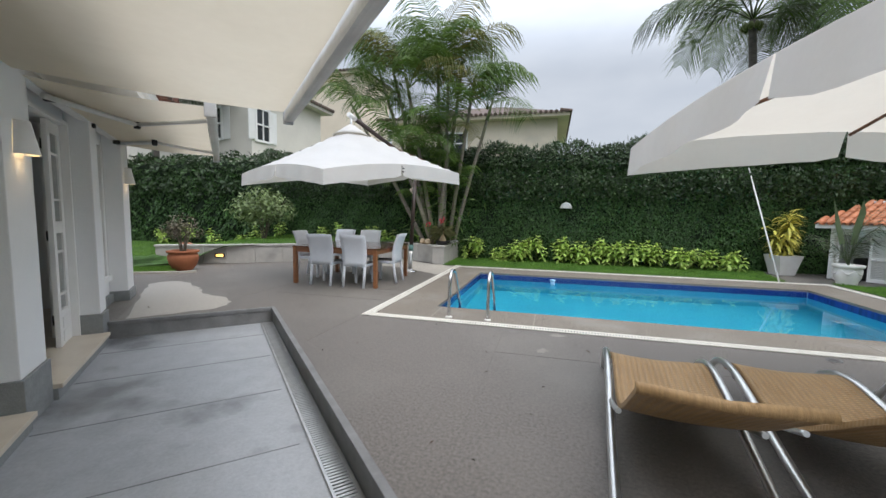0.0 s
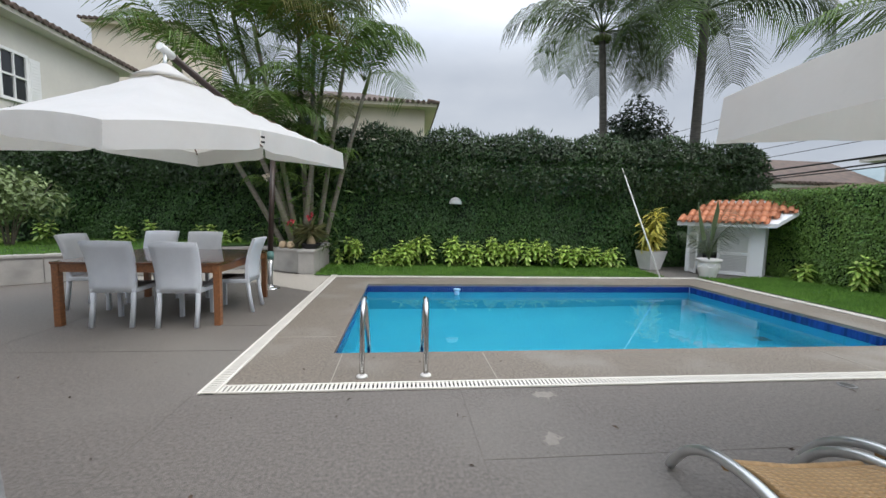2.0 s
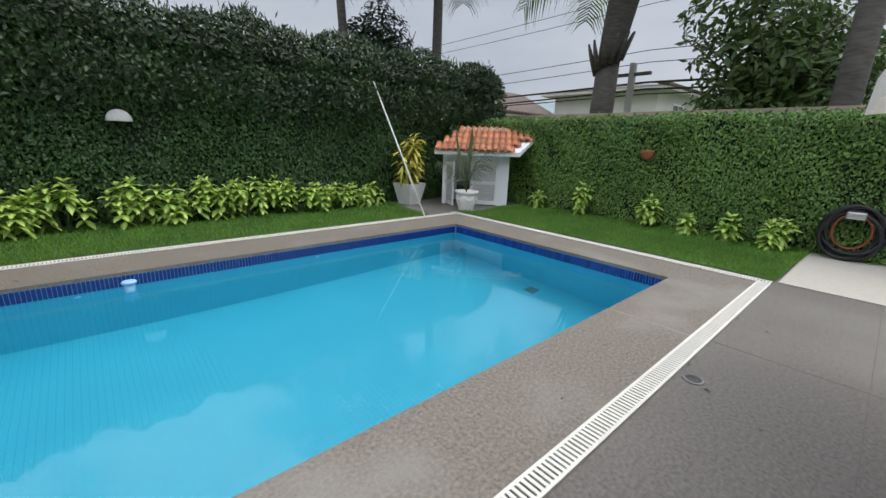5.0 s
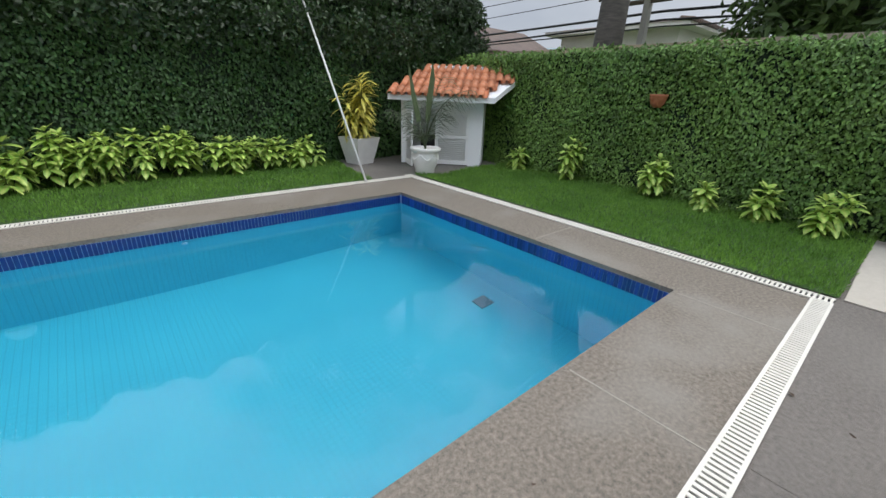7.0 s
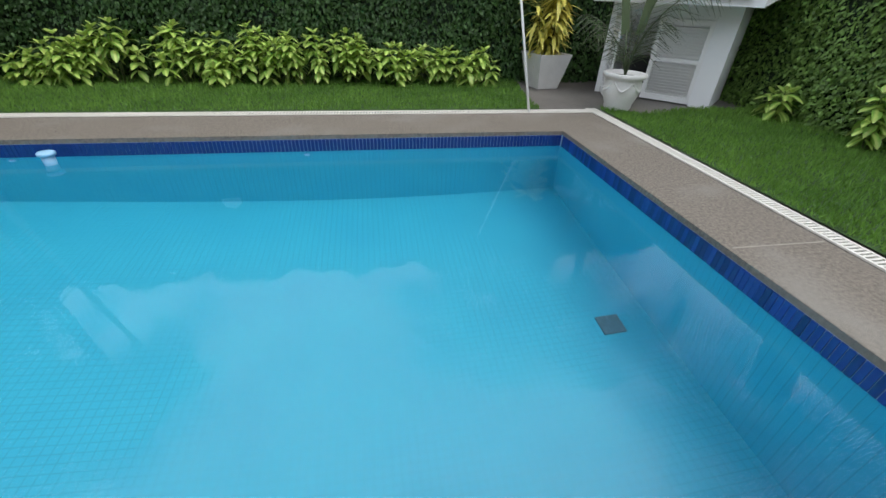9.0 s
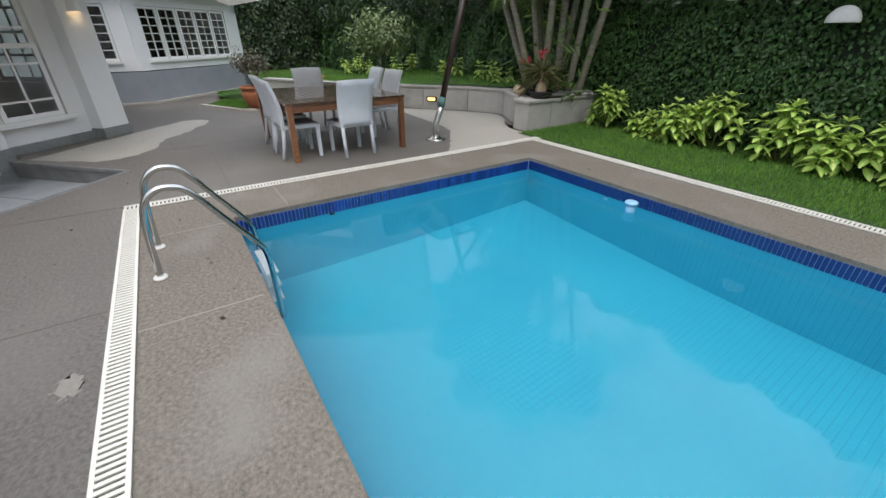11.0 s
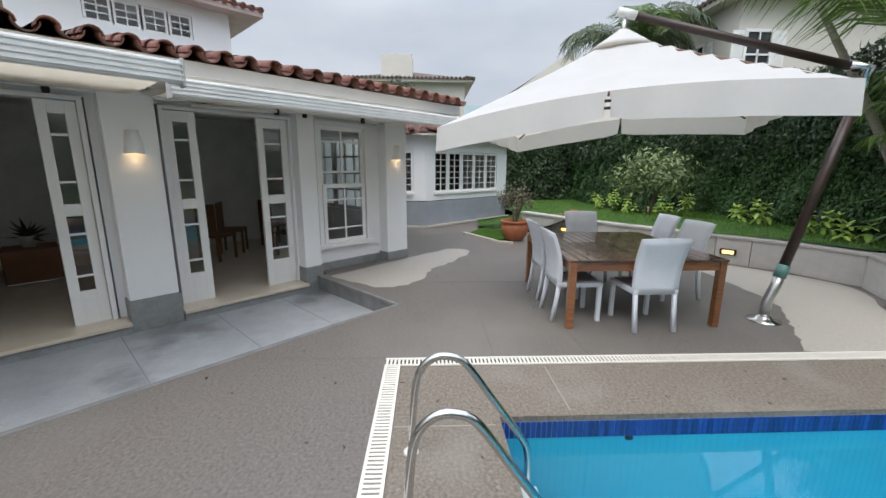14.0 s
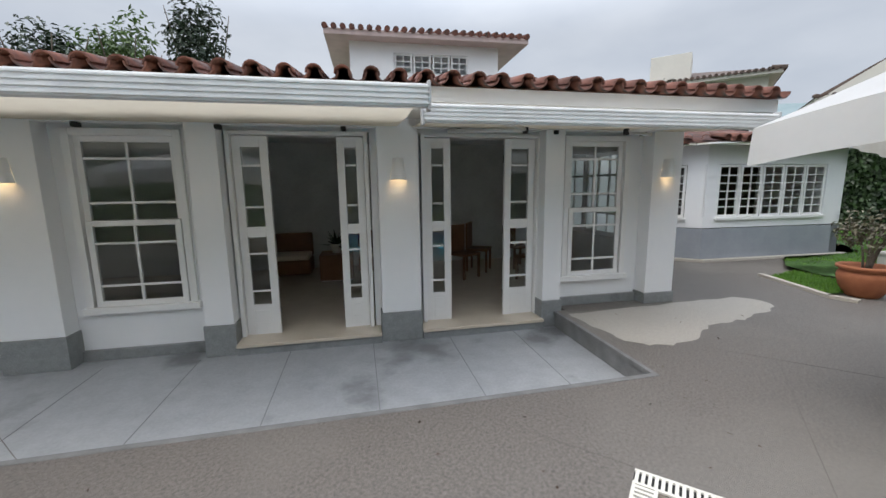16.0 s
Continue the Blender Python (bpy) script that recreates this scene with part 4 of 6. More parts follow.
# ---- awnings ----
def awning(s0, s1, reach, z_wall, z_front, label):
    t = thing("awning", label, "awning", HOUSE, "awnings on the house front")
    bm = bmesh.new(); nx, ny = 24, 6; G = []
    for i in range(nx + 1):
        r = []
        for j in range(ny + 1):
            v = j / ny
            r.append(bm.verts.new((s0 + .05 + (s1 - s0 - .1) * i / nx, 0.06 - (reach + .02) * v, z_wall + (z_front - z_wall) * v - 0.03 * math.sin(v * math.pi) + 0.004 * math.sin(i * 2.1))))
        G.append(r)
    for i in range(nx):
        for j in range(ny):
            f = bm.faces.new((G[i][j], G[i + 1][j], G[i + 1][j + 1], G[i][j + 1])); f.smooth = True
    part("fabric", bm, M_AWNING, t, "cream canvas")
    bm = bmesh.new(); box(bm, s0, s1, 0.0, 0.098, z_wall - .02, z_wall + .12, .02); part("cassette", bm, M_PLASTICW, t, "white cassette box")
    bm = bmesh.new()
    box(bm, s0, s1, -reach - .05, -reach + .03, z_front - .08, z_front + .08, .025)
    bar = part("front_bar", bm, M_PLASTICW, t, "white ribbed front bar")
    for k in range(4):
        bm = bmesh.new(); box(bm, s0 + .002, s1 - .002, -reach - .058, -reach - .045, z_front - .06 + k * .036, z_front - .048 + k * .036); part("rib", bm, M_PLASTICW, bar)
    for s in (s0, s1):
        bm = bmesh.new(); box(bm, s - .012, s + .012, -reach - .055, -reach + .04, z_front - .1, z_front + .1, .01); part("end_cap", bm, mat("grey_cap", (0.5, 0.5, 0.5), 0.5), t)
    L = s1 - s0
    for a, b in ((s0 + .5, 1), (s1 - .5, -1))[:1 if L > 5 else 2]:
        el = (a + b * 0.75, -reach * 0.42, z_wall - .09)
        part("arm", tube(bmesh.new(), [(a, 0.02, z_wall - .05), el], .025, 8), M_PLASTICW, t, "white folding arm")
        part("arm", tube(bmesh.new(), [el, (a + b * .1, -reach + .02, z_front - .02)], .022, 8), M_PLASTICW, t, "white folding arm")
        part("elbow", lathe(bmesh.new(), [(.03, -.04), (.035, 0), (.03, .04)], 10), M_DARK, t, "", pose(*el))
    n = max(2, int(L / 1.1))
    for k in range(n):
        s = s0 + L * (k + .5) / n
        bm = bmesh.new(); box(bm, s - .03, s + .03, -.03, .05, z_wall - .07, z_wall - .02, .01); part("bracket", bm, M_DARK, t, "dark bracket")
    return t


awning(-6.6, -0.19, 1.84, 2.36, 2.29, "long extended cream awning with a white front bar")
awning(-0.13, 3.62, 1.20, 2.36, 2.29, "half-retracted cream awning with a white front bar")

# ---- wall lamps ----
M_BULB = bpy.data.materials.new("warm_lamp"); M_BULB.use_nodes = True
M_BULB.node_tree.nodes["Principled BSDF"].inputs["Emission Color"].default_value = (1, 0.66, 0.3, 1)
M_BULB.node_tree.nodes["Principled BSDF"].inputs["Emission Strength"].default_value = 5
M_AMBER = bpy.data.materials.new("amber_lamp"); M_AMBER.use_nodes = True
M_AMBER.node_tree.nodes["Principled BSDF"].inputs["Emission Color"].default_value = (1, 0.55, 0.08, 1)
M_AMBER.node_tree.nodes["Principled BSDF"].inputs["Emission Strength"].default_value = 1.6
def sconce(s, z):
    t = thing("wall_lamp", "white conical wall lamp, lit, shining down", "wall lamp", HOUSE @ pose(s, 0, z), "wall lamps")
    bm = bmesh.new(); seg = 14; A, B = [], []
    for k in range(seg + 1):
        a = math.pi * k / seg
        A.append(bm.verts.new((-.095 * math.cos(a), -.002 - .12 * math.sin(a), -.12))); B.append(bm.verts.new((-.06 * math.cos(a), -.002 - .075 * math.sin(a), .12)))
    for k in range(seg):
        f = bm.faces.new((A[k], A[k + 1], B[k + 1], B[k])); f.smooth = True
    bm.faces.new(B)
    part("shade", bm, M_WHITE, t)
    part("bulb", lathe(bmesh.new(), [(.02, -.10), (.035, -.085), (.035, -.05), (.02, -.03)], 12, (0, -.055)), M_BULB, t, "glowing warm bulb")
    li = new("lamp_light", bpy.data.lights.new("lamp_light", "SPOT")); li.parent = t
    li.data.energy, li.data.color, li.data.spot_size, li.data.spot_blend, li.data.shadow_soft_size = 0.4, (1, 0.72, 0.42), radians(120), 0.8, 0.03
    li.matrix_basis = pose(0, -0.06, -0.125)
for s in (-4.06, -0.235, 3.39):
    sconce(s, 1.87)

# ---- roof edge tiles ----
def tile_mesh(name, r0, r1, length, material, up=True):
    bm = bmesh.new(); seg = 7; rings = []
    for y, r in ((0, r0), (length, r1)):
        for th in (1.0, 0.87):
            rings.append([bm.verts.new((r * th * math.cos(math.pi * k / seg), y, (1 if up else -1) * r * th * math.sin(math.pi * k / seg))) for k in range(seg + 1)])
    a, ai, b, bi = rings
    for P, Q in ((a, b), (ai, bi), (a, ai), (b, bi)):
        for k in range(seg):
            f = bm.faces.new((P[k], P[k + 1], Q[k + 1], Q[k])); f.smooth = P is not a or Q is not ai
    return mesh_of(bm, name, material)


COVER = tile_mesh("tile", 0.078, 0.066, 0.46, M_ROOFTILE); PAN = tile_mesh("tile", 0.085, 0.095, 0.46, M_ROOFTILE, False)
rr = random.Random(3)
pitch = math.degrees(math.atan2(1.355, 7.2))
for i in range(53):
    s = -9.2 + i * 0.255
    for row in range(2):
        y = -0.82 + row * 0.40; z = 2.655 + row * 0.40 * 0.188
        piece("tile", COVER, roof, pose(s + rr.uniform(-.008, .008), y + rr.uniform(-.015, .015), z + 0.03 + rr.uniform(-.005, .005), pitch, rr.uniform(-2, 2), 0))
        piece("tile", PAN, roof, pose(s + 0.1275, y, z + 0.055, pitch, 0, 0))
bm = bmesh.new()
for i in range(53):
    s = -9.2 + i * 0.255
    for row in range(2, 16):
        y = -0.82 + row * 0.40; z = 2.655 + row * 0.40 * 0.188 + .045
        tube(bm, [(s, y, z - .03), (s, y + .44, z - .03 + .44 * .188)], .085, 8, .07, False)
tagged(part("tiles", bm, M_ROOFTILE, roof), kind="stuff")

# ---- bay wing ----
bm = bmesh.new()
YB = 2.5
def bayface(bm, p, q, z0, z1, th=0.2):
    d = Vector((q[0] - p[0], q[1] - p[1], 0)); n = Vector((-d.y, d.x, 0)).normalized() * th
    v = [(p[0], p[1]), (q[0], q[1]), (q[0] + n.x, q[1] + n.y), (p[0] + n.x, p[1] + n.y)]
    lo = [bm.verts.new((x, y, z0)) for x, y in v]; hi = [bm.verts.new((x, y, z1)) for x, y in v]
    bm.faces.new(lo); bm.faces.new(hi)
    for k in range(4):
        bm.faces.new((lo[k], lo[(k + 1) % 4], hi[(k + 1) % 4], hi[k]))
A, B, C, D = (5.3, 3.55), (6.35, YB), (9.95, YB), (9.95, 6.5)
for p, q in ((A, B), (B, C), (C, D)):
    bayface(bm, p, q, 0.72, 0.93); bayface(bm, p, q, 2.05, 2.45)
bayface(bm, C, D, 0.9, 2.1)
for s0, s1 in ((6.351, 6.65), (9.45, 9.949)):
    box(bm, s0, s1, YB + .001, YB + .2, 0.93, 2.05)
bayface(bm, (5.3, 3.55), (5.5, 3.35), 0.93, 2.05); bayface(bm, (6.1, 2.75), (6.33, 2.52), 0.93, 2.05)
bayface(bm, (3.6, 4.9), (5.3, 3.55), -0.05, 2.45)
bay = structure("wall_bay", bm, M_WHITE, "white bay wing with a row of small-paned windows", WING)
bm = bmesh.new()
for p, q in (((5.3 - .008, 3.55 - .006), (6.35 - .006, YB - .012)), ((6.35 - .006, YB - .012), (9.96, YB - .012)), ((9.962, YB - .012), (9.962, 6.5))):
    bayface(bm, p, q, 0.0, 0.70, 0.21)
part("grey_band", bm, M_GREY_BAND, bay, "grey painted base band")
bm = bmesh.new()
for p, q in (((5.2, 3.45), (6.3, YB - .14)), ((6.3, YB - .14), (10.1, YB - .14))):
    bayface(bm, p, q, 0.002, 0.05, 0.14)
structure("kerb", bm, M_DRYSTONE, "pale kerb round the bay", WING)
def bay_window(p, q, count, z0, z1, n):
    """A run of narrow casements between two plan points."""
    d = Vector((q[0] - p[0], q[1] - p[1], 0)); L = d.length
    w = tagged(new("window_%d" % n), "row of white casements with small square panes", kind="structure")
    w.matrix_basis = WING @ pose(p[0], p[1], 0, 0, 0, math.degrees(math.atan2(d.y, d.x)))
    step = L / count
    bm = bmesh.new(); box(bm, -.03, L + .03, -.05, .03, z0 - .06, z0, .006); part("window_sill", bm, M_TRIM, w)
    for k in range(count):
        sash(w, k * step + .01, (k + 1) * step - .01, 0.02, z0, z1, 2, (1, 1, 1, 1, 1, 1), 0.05, 0.018)
bay_window((6.65, YB), (9.45, YB), 5, 0.94, 2.04, 4)
bay_window((5.5, 3.35), (6.1, 2.75), 1, 0.94, 2.04, 5)
bm = bmesh.new()
v = [bm.verts.new(p) for p in ((5.1, 3.2, 2.46), (6.2, 2.12, 2.46), (10.2, 2.12, 2.46), (10.2, 7, 3.5), (4.0, 7, 3.5))]
bm.faces.new(v); bmesh.ops.solidify(bm, geom=bm.faces[:], thickness=0.06)
bayroof = structure("roof_bay", bm, M_ROOFTILE, "clay tile roof of the bay wing", WING)
for i in range(16):
    piece("tile", COVER, bayroof, pose(6.3 + i * .255, 2.03, 2.53, 14, 0, 0)); piece("tile", PAN, bayroof, pose(6.427 + i * .255, 2.03, 2.54, 14, 0, 0))
for i in range(5):
    k = i / 4.5
    piece("tile", COVER, bayroof, pose(5.15 + .95 * k, 3.12 - 1.0 * k, 2.53, 14, 0, -45))
# dark brown stands in for the unlit room behind the bay's panes
bm = bmesh.new(); box(bm, 5.8, 9.9, 4.4, 4.6, 0, 2.4); structure("wall_bay_inside", bm, mat("unlit_bay_tint", (.07, .045, .03), .6), "inner wall of the bay, the room's dimness put into its colour", WING)

# ---- upper floor of the house ----
up = tagged(new("upper_floor"), "white upper storey with a row of small-paned windows", kind="structure"); up.matrix_basis = WING @ pose(0, -0.3, 0.27)
bm = bmesh.new()
box(bm, -1.0, 4.0, 9.5, 14, 2.6, 5.07); box(bm, -1.0, 0.42, 9.5, 9.8, 5.07, 6.06); box(bm, 2.95, 4.0, 9.5, 9.8, 5.07, 6.06); box(bm, .42, 2.95, 9.5, 9.8, 5.75, 6.06)
box(bm, -1.0, -0.8, 9.8, 14, 5.07, 6.06); box(bm, 3.8, 4.0, 9.8, 14, 5.07, 6.06); box(bm, .42, 2.95, 9.5, 9.62, 5.07, 5.1)
part("wall", bm, M_WHITE, up)
bm = bmesh.new(); box(bm, -.8, 3.4, 11, 11.1, 5.0, 5.9); part("inner_wall", bm, M_INSIDE, up)
bm = bmesh.new(); box(bm, -1.74, 4.9, 9.0, 14, 6.06, 6.24, .02)
M_PINK = mat("pale_pink_eave", (0.62, 0.49, 0.46), 0.75, scale=2)
part("eave", bm, M_PINK, up, "pale pink eave")
bm = bmesh.new()
for i in range(25):
    tube(bm, [(-1.7 + i * .272, 8.92, 6.27), (-1.7 + i * .272, 13, 7.2)], .09, 8, .09)
part("roof_tiles", bm, M_ROOFTILE, up)
wu = new("window"); wu.parent = up; wu.matrix_basis = pose(0.42, 9.5, 0)
for k in range(4):
    sash(wu, k * .63 + .02 + (k > 1) * .02, k * .63 + .61 + (k > 1) * .02, 0.05, 5.1, 5.75, 2, (1, 1, 1), 0.06, 0.03)

# ---- hedges: leaves ----
rng = np.random.default_rng(7)
def unit(v):
    return v / (np.linalg.norm(v, axis=1)[:, None] + 1e-9)


def wall_leaves(name, n, a, b, z0, z1, plane, axis, sign, size, material, parent, depth=0.14, wave=0.05):
    """Leaves that hang on a wall face: overlapping, pointing down and outwards."""
    u, z = rng.uniform(a, b, n), rng.uniform(z0, z1, n)
    bulge = wave * (np.sin(u * 2.3 + z * 1.7) + np.sin(u * 5.1 - z * 3.9)) + rng.uniform(0, depth, n)
    out = np.zeros((n, 3)); out[:, axis] = sign
    pos = np.zeros((n, 3)); pos[:, axis] = plane + sign * bulge; pos[:, 1 - axis] = u; pos[:, 2] = z
    nrm = unit(out + rng.normal(0, 0.45, (n, 3)) + [0, 0, 0.35])
    al = unit(np.c_[rng.normal(0, 0.6, n), rng.normal(0, 0.6, n), -np.ones(n)] + out * 0.5)
    s = size * rng.uniform(0.6, 1.35, n)
    return tagged(cards(name, pos, nrm, al, s, s * 0.62, material, parent), kind="stuff")


wall_leaves("ivy_leaves", 100000, -9.5, 9.0, 0.0, 2.95, 11.97, 1, -1, 0.06, M_IVY, hedge_core_n)
wall_leaves("ivy_leaves", 12000, -26, -9.5, 0.0, 2.95, 11.97, 1, -1, 0.12, M_IVY, hedge_core_n)
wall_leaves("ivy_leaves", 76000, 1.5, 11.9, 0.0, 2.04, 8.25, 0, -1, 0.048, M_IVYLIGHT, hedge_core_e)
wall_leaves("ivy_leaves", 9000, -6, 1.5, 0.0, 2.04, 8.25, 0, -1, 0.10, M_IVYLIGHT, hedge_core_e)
def top_leaves(n, a, b, size, parent, material, core, along_x=True, z0=2.5, zt=3.45, half=0.62, mid=12.2):
    u, t = rng.uniform(a, b, n), rng.uniform(-0.1, 1.1, n) * math.pi
    rr = 1 - 0.35 * rng.uniform(0, 1, n) ** 2 + 0.10 * np.sin(u * 3.1) + 0.07 * np.sin(u * 7.7 + 1)
    cx, cz = -np.cos(t) * half * rr, np.sin(t) * (zt - z0) * rr
    drop = rng.uniform(0, 0.5, n) * (t < 0.35)
    pos = np.c_[u, mid + cx, z0 + cz - drop] if along_x else np.c_[mid + cx, u, z0 + cz - drop]
    o = np.c_[np.zeros(n), -np.cos(t), np.sin(t)] if along_x else np.c_[-np.cos(t), np.zeros(n), np.sin(t)]
    nrm = unit(o + rng.normal(0, 0.55, (n, 3))); al = unit(rng.normal(0, 1, (n, 3)) + o * 0.7)
    s = size * rng.uniform(0.6, 1.4, n)
    return tagged(cards("hedge_leaves", pos, nrm, al, s, s * 0.55, material, parent), kind="stuff")
top_leaves(58000, -10, 8.9, 0.08, hedge_core_n, M_HEDGETOP, None)
top_leaves(9000, -26, -10, 0.15, hedge_core_n, M_HEDGETOP, None)
top_leaves(3500, 8.5, 9.25, 0.10, hedge_core_n, M_HEDGETOP, None, z0=2.35, zt=3.3, half=.55)
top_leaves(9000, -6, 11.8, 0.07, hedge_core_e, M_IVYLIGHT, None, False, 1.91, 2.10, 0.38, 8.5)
wall_leaves("hedge_leaves", 9000, 3.0, 11.95, 0.0, 3.0, -18.3, 0, 1, 0.16, M_HEDGETOP, hedge_core_w)
# upright new shoots along the hedge top
n = 1500
u = rng.uniform(-10, 8.8, n)
pos = np.c_[u, 12.2 + rng.uniform(-.45, .3, n), 3.35 + 0.1 * np.sin(u * 3.1) + rng.uniform(-.05, .08, n)]
tagged(cards("hedge_shoots", pos, unit(np.c_[rng.normal(0, 1, n), -np.ones(n), np.full(n, .3)]), unit(np.c_[rng.normal(0, .4, n), rng.normal(0, .4, n), np.ones(n)]), rng.uniform(.08, .22, n), np.full(n, .03), M_HEDGETOP, hedge_core_n), kind="stuff")

# ---- lawns ----
def lawn(name, poly, zf, n, label, parent=None, step=0.5):
    """A turf sheet and its blades."""
    P = [Vector((x, y)) for x, y in poly]
    bm = bmesh.new(); vs = [bm.verts.new((x, y, 0)) for x, y in poly]
    f = bm.faces.new(vs); bmesh.ops.triangulate(bm, faces=[f])
    for _ in range(3):
        bmesh.ops.subdivide_edges(bm, edges=[e for e in bm.edges if e.calc_length() > step], cuts=1, use_grid_fill=False)
        bmesh.ops.triangulate(bm, faces=bm.faces[:])
    for v in bm.verts:
        v.co.z = zf(v.co.x, v.co.y)
    for f in bm.faces:
        f.normal_update()
        if f.normal.z < 0:
            f.normal_flip()
    me = bpy.data.meshes.new(name); bm.to_mesh(me); bm.free(); me.materials.append(M_LAWNSOIL)
    ob = tagged(new(name, me), label, kind="structure")
    xs, ys = [p.x for p in P], [p.y for p in P]
    x, y = rng.uniform(min(xs), max(xs), n * 2), rng.uniform(min(ys), max(ys), n * 2)
    inside = np.zeros(n * 2, bool)
    for i in range(len(P)):
        a, b = P[i], P[(i + 1) % len(P)]
        c = ((a.y > y) != (b.y > y)) & (x < (b.x - a.x) * (y - a.y) / (b.y - a.y + 1e-12) + a.x)
        inside ^= c
    x, y = x[inside][:n], y[inside][:n]
    k = len(x); z = np.array([zf(p, q) for p, q in zip(x, y)])
    pos = np.c_[x, y, z]
    al = unit(np.c_[rng.normal(0, .45, k), rng.normal(0, .45, k), np.ones(k)])
    nr = unit(np.c_[rng.normal(0, 1, k), rng.normal(0, 1, k), np.full(k, .2)])
    tagged(cards("grass_blades", pos, nr, al, rng.uniform(.03, .07, k), rng.uniform(.006, .012, k), M_GRASS, ob, 0.1), kind="stuff")
    return ob


lawn("lawn", [(-2.62, 9.985), (5.12, 9.985), (5.12, 10.3), (5.4, 11.95), (-2.62, 11.95)], lambda x, y: 0.012, 40000, "short green lawn strip below the hedge")
lawn("lawn", [(5.9, 4.56), (8.3, 4.5), (8.3, 9.95), (7.45, 9.88), (6.35, 9.72), (5.9, 9.95)], lambda x, y: 0.012 + 0.02 * math.sin(x * 2) ** 2, 44000, "short green lawn beside the pool")
WALLP = [(-9.4, 7.42), (-8.0, 8.22), (-6.9, 9.02), (-5.75, 10.0), (-5.0, 10.68), (-4.2, 11.02)]
def raised(x, y):
    k = min(1, max(0, (x + 10.6) / 1.9)); k = k * k * (3 - 2 * k)
    z = 0.04 + 0.44 * k + 0.02 * max(0, y - 9)
    f = min(1, max(0, ((x + 9.6) * .85 + (y - 6.2) * 1.3) / 2.4125))
    far = math.hypot(x + 9.6 - .85 * f, y - 6.2 - 1.3 * f)
    return min(z, 0.025 + 0.45 * far)
lawn("lawn_raised", [(-9.4, 7.5), (-8.0, 8.3), (-6.9, 9.1), (-5.75, 10.08), (-5.0, 10.76), (-4.2, 11.1), (-4.2, 11.95), (-26, 11.95), (-26, 9), (-12.6, 8.0), (-10.6, 6.4), (-9.7, 6.3)], raised, 60000, "raised green lawn behind the low stone wall")
lawn("lawn_patch", [(-8.7, 5.95), (-7.75, 6.5), (-8.35, 7.3), (-9.5, 6.4)], lambda x, y: 0.02, 4000, "small grass patch by the terracotta pot")
bm = bmesh.new()
for (x0, y0), (x1, y1) in (((-8.85, 5.85), (-7.6, 6.5)), ((-7.6, 6.5), (-7.45, 6.75))):
    d = Vector((x1 - x0, y1 - y0, 0))
    bmesh.ops.create_cube(bm, size=1, matrix=Matrix.Translation(((x0 + x1) / 2, (y0 + y1) / 2, 0.022)) @ Matrix.Rotation(math.atan2(d.y, d.x), 4, "Z") @ Matrix.Diagonal((d.length + .05, .09, .045, 1)))
structure("kerb_lawn", bm, M_DRYSTONE, "pale stone kerb at the lawn corner")
bm = bmesh.new()
box(bm, 5.92, 8.25, 3.3, 4.53, 0.001, 0.012, .004)
structure("concrete_path", bm, M_DRYSTONE, "pale concrete path slab beside the lawn")
bm = bmesh.new()
v = [bm.verts.new((x, y, 0.006)) for x, y in ((5.1, 9.98), (5.9, 9.98), (6.3, 9.76), (7.5, 9.92), (8.25, 11.95), (5.4, 11.95), (5.1, 10.3))]
bm.faces.new(v)
structure("paving_corner", bm, M_DECK, "grey paved corner before the hut")

# ---- low stone wall and planter ----
ret = thing("garden_wall", "low pale granite retaining wall with a coping", "wall"); ret["kind"] = "structure"
for (x0, y0), (x1, y1) in zip(WALLP, WALLP[1:]):
    d = Vector((x1 - x0, y1 - y0, 0)); L = d.length; ang = math.degrees(math.atan2(d.y, d.x))
    n = max(1, round(L / 0.62))
    for k in range(n):
        bm = bmesh.new(); box(bm, k * L / n + .004, (k + 1) * L / n - .004, 0.0, 0.16, 0.002, 0.445, .004)
        part("stone_panel", bm, M_STONEWALL, ret, "", pose(x0, y0, 0, 0, 0, ang))
    bm = bmesh.new(); box(bm, -0.02, L + .02, -0.025, 0.2, 0.446, 0.495, .008)
    part("coping", bm, M_STONEWALL, ret, "", pose(x0, y0, 0, 0, 0, ang))
pl = thing("planter", "raised pale granite planter round the palms", "planter"); pl["kind"] = "structure"
for y0, y1 in ((10.2, 10.75), (10.758, 11.3), (11.308, 11.96)):
    bm = bmesh.new(); box(bm, -2.99, -2.66, y0, y1, 0.002, 0.46, .004); part("stone_panel", bm, M_STONEWALL, pl)
bm = bmesh.new(); box(bm, -3.02, -2.63, 10.17, 11.965, 0.461, 0.51, .008); part("coping", bm, M_STONEWALL, pl)
for k in range(2):
    bm = bmesh.new(); box(bm, k * .69 + .004, (k + 1) * .69 - .004, 0, .14, 0.002, 0.46, .004); part("stone_panel", bm, M_STONEWALL, pl, "", pose(-4.19, 11.0, 0, 0, 0, -29))
bm = bmesh.new(); box(bm, -.03, 1.35, -.03, .17, 0.461, 0.51, .008); part("coping", bm, M_STONEWALL, pl, "", pose(-4.19, 11.0, 0, 0, 0, -29))
bm = bmesh.new(); box(bm, -4.15, -3.0, 11.12, 11.95, 0.3, 0.475); box(bm, -3.35, -3.0, 10.72, 11.12, .3, .475); part("soil", bm, M_SOIL, pl, "dark planting soil")
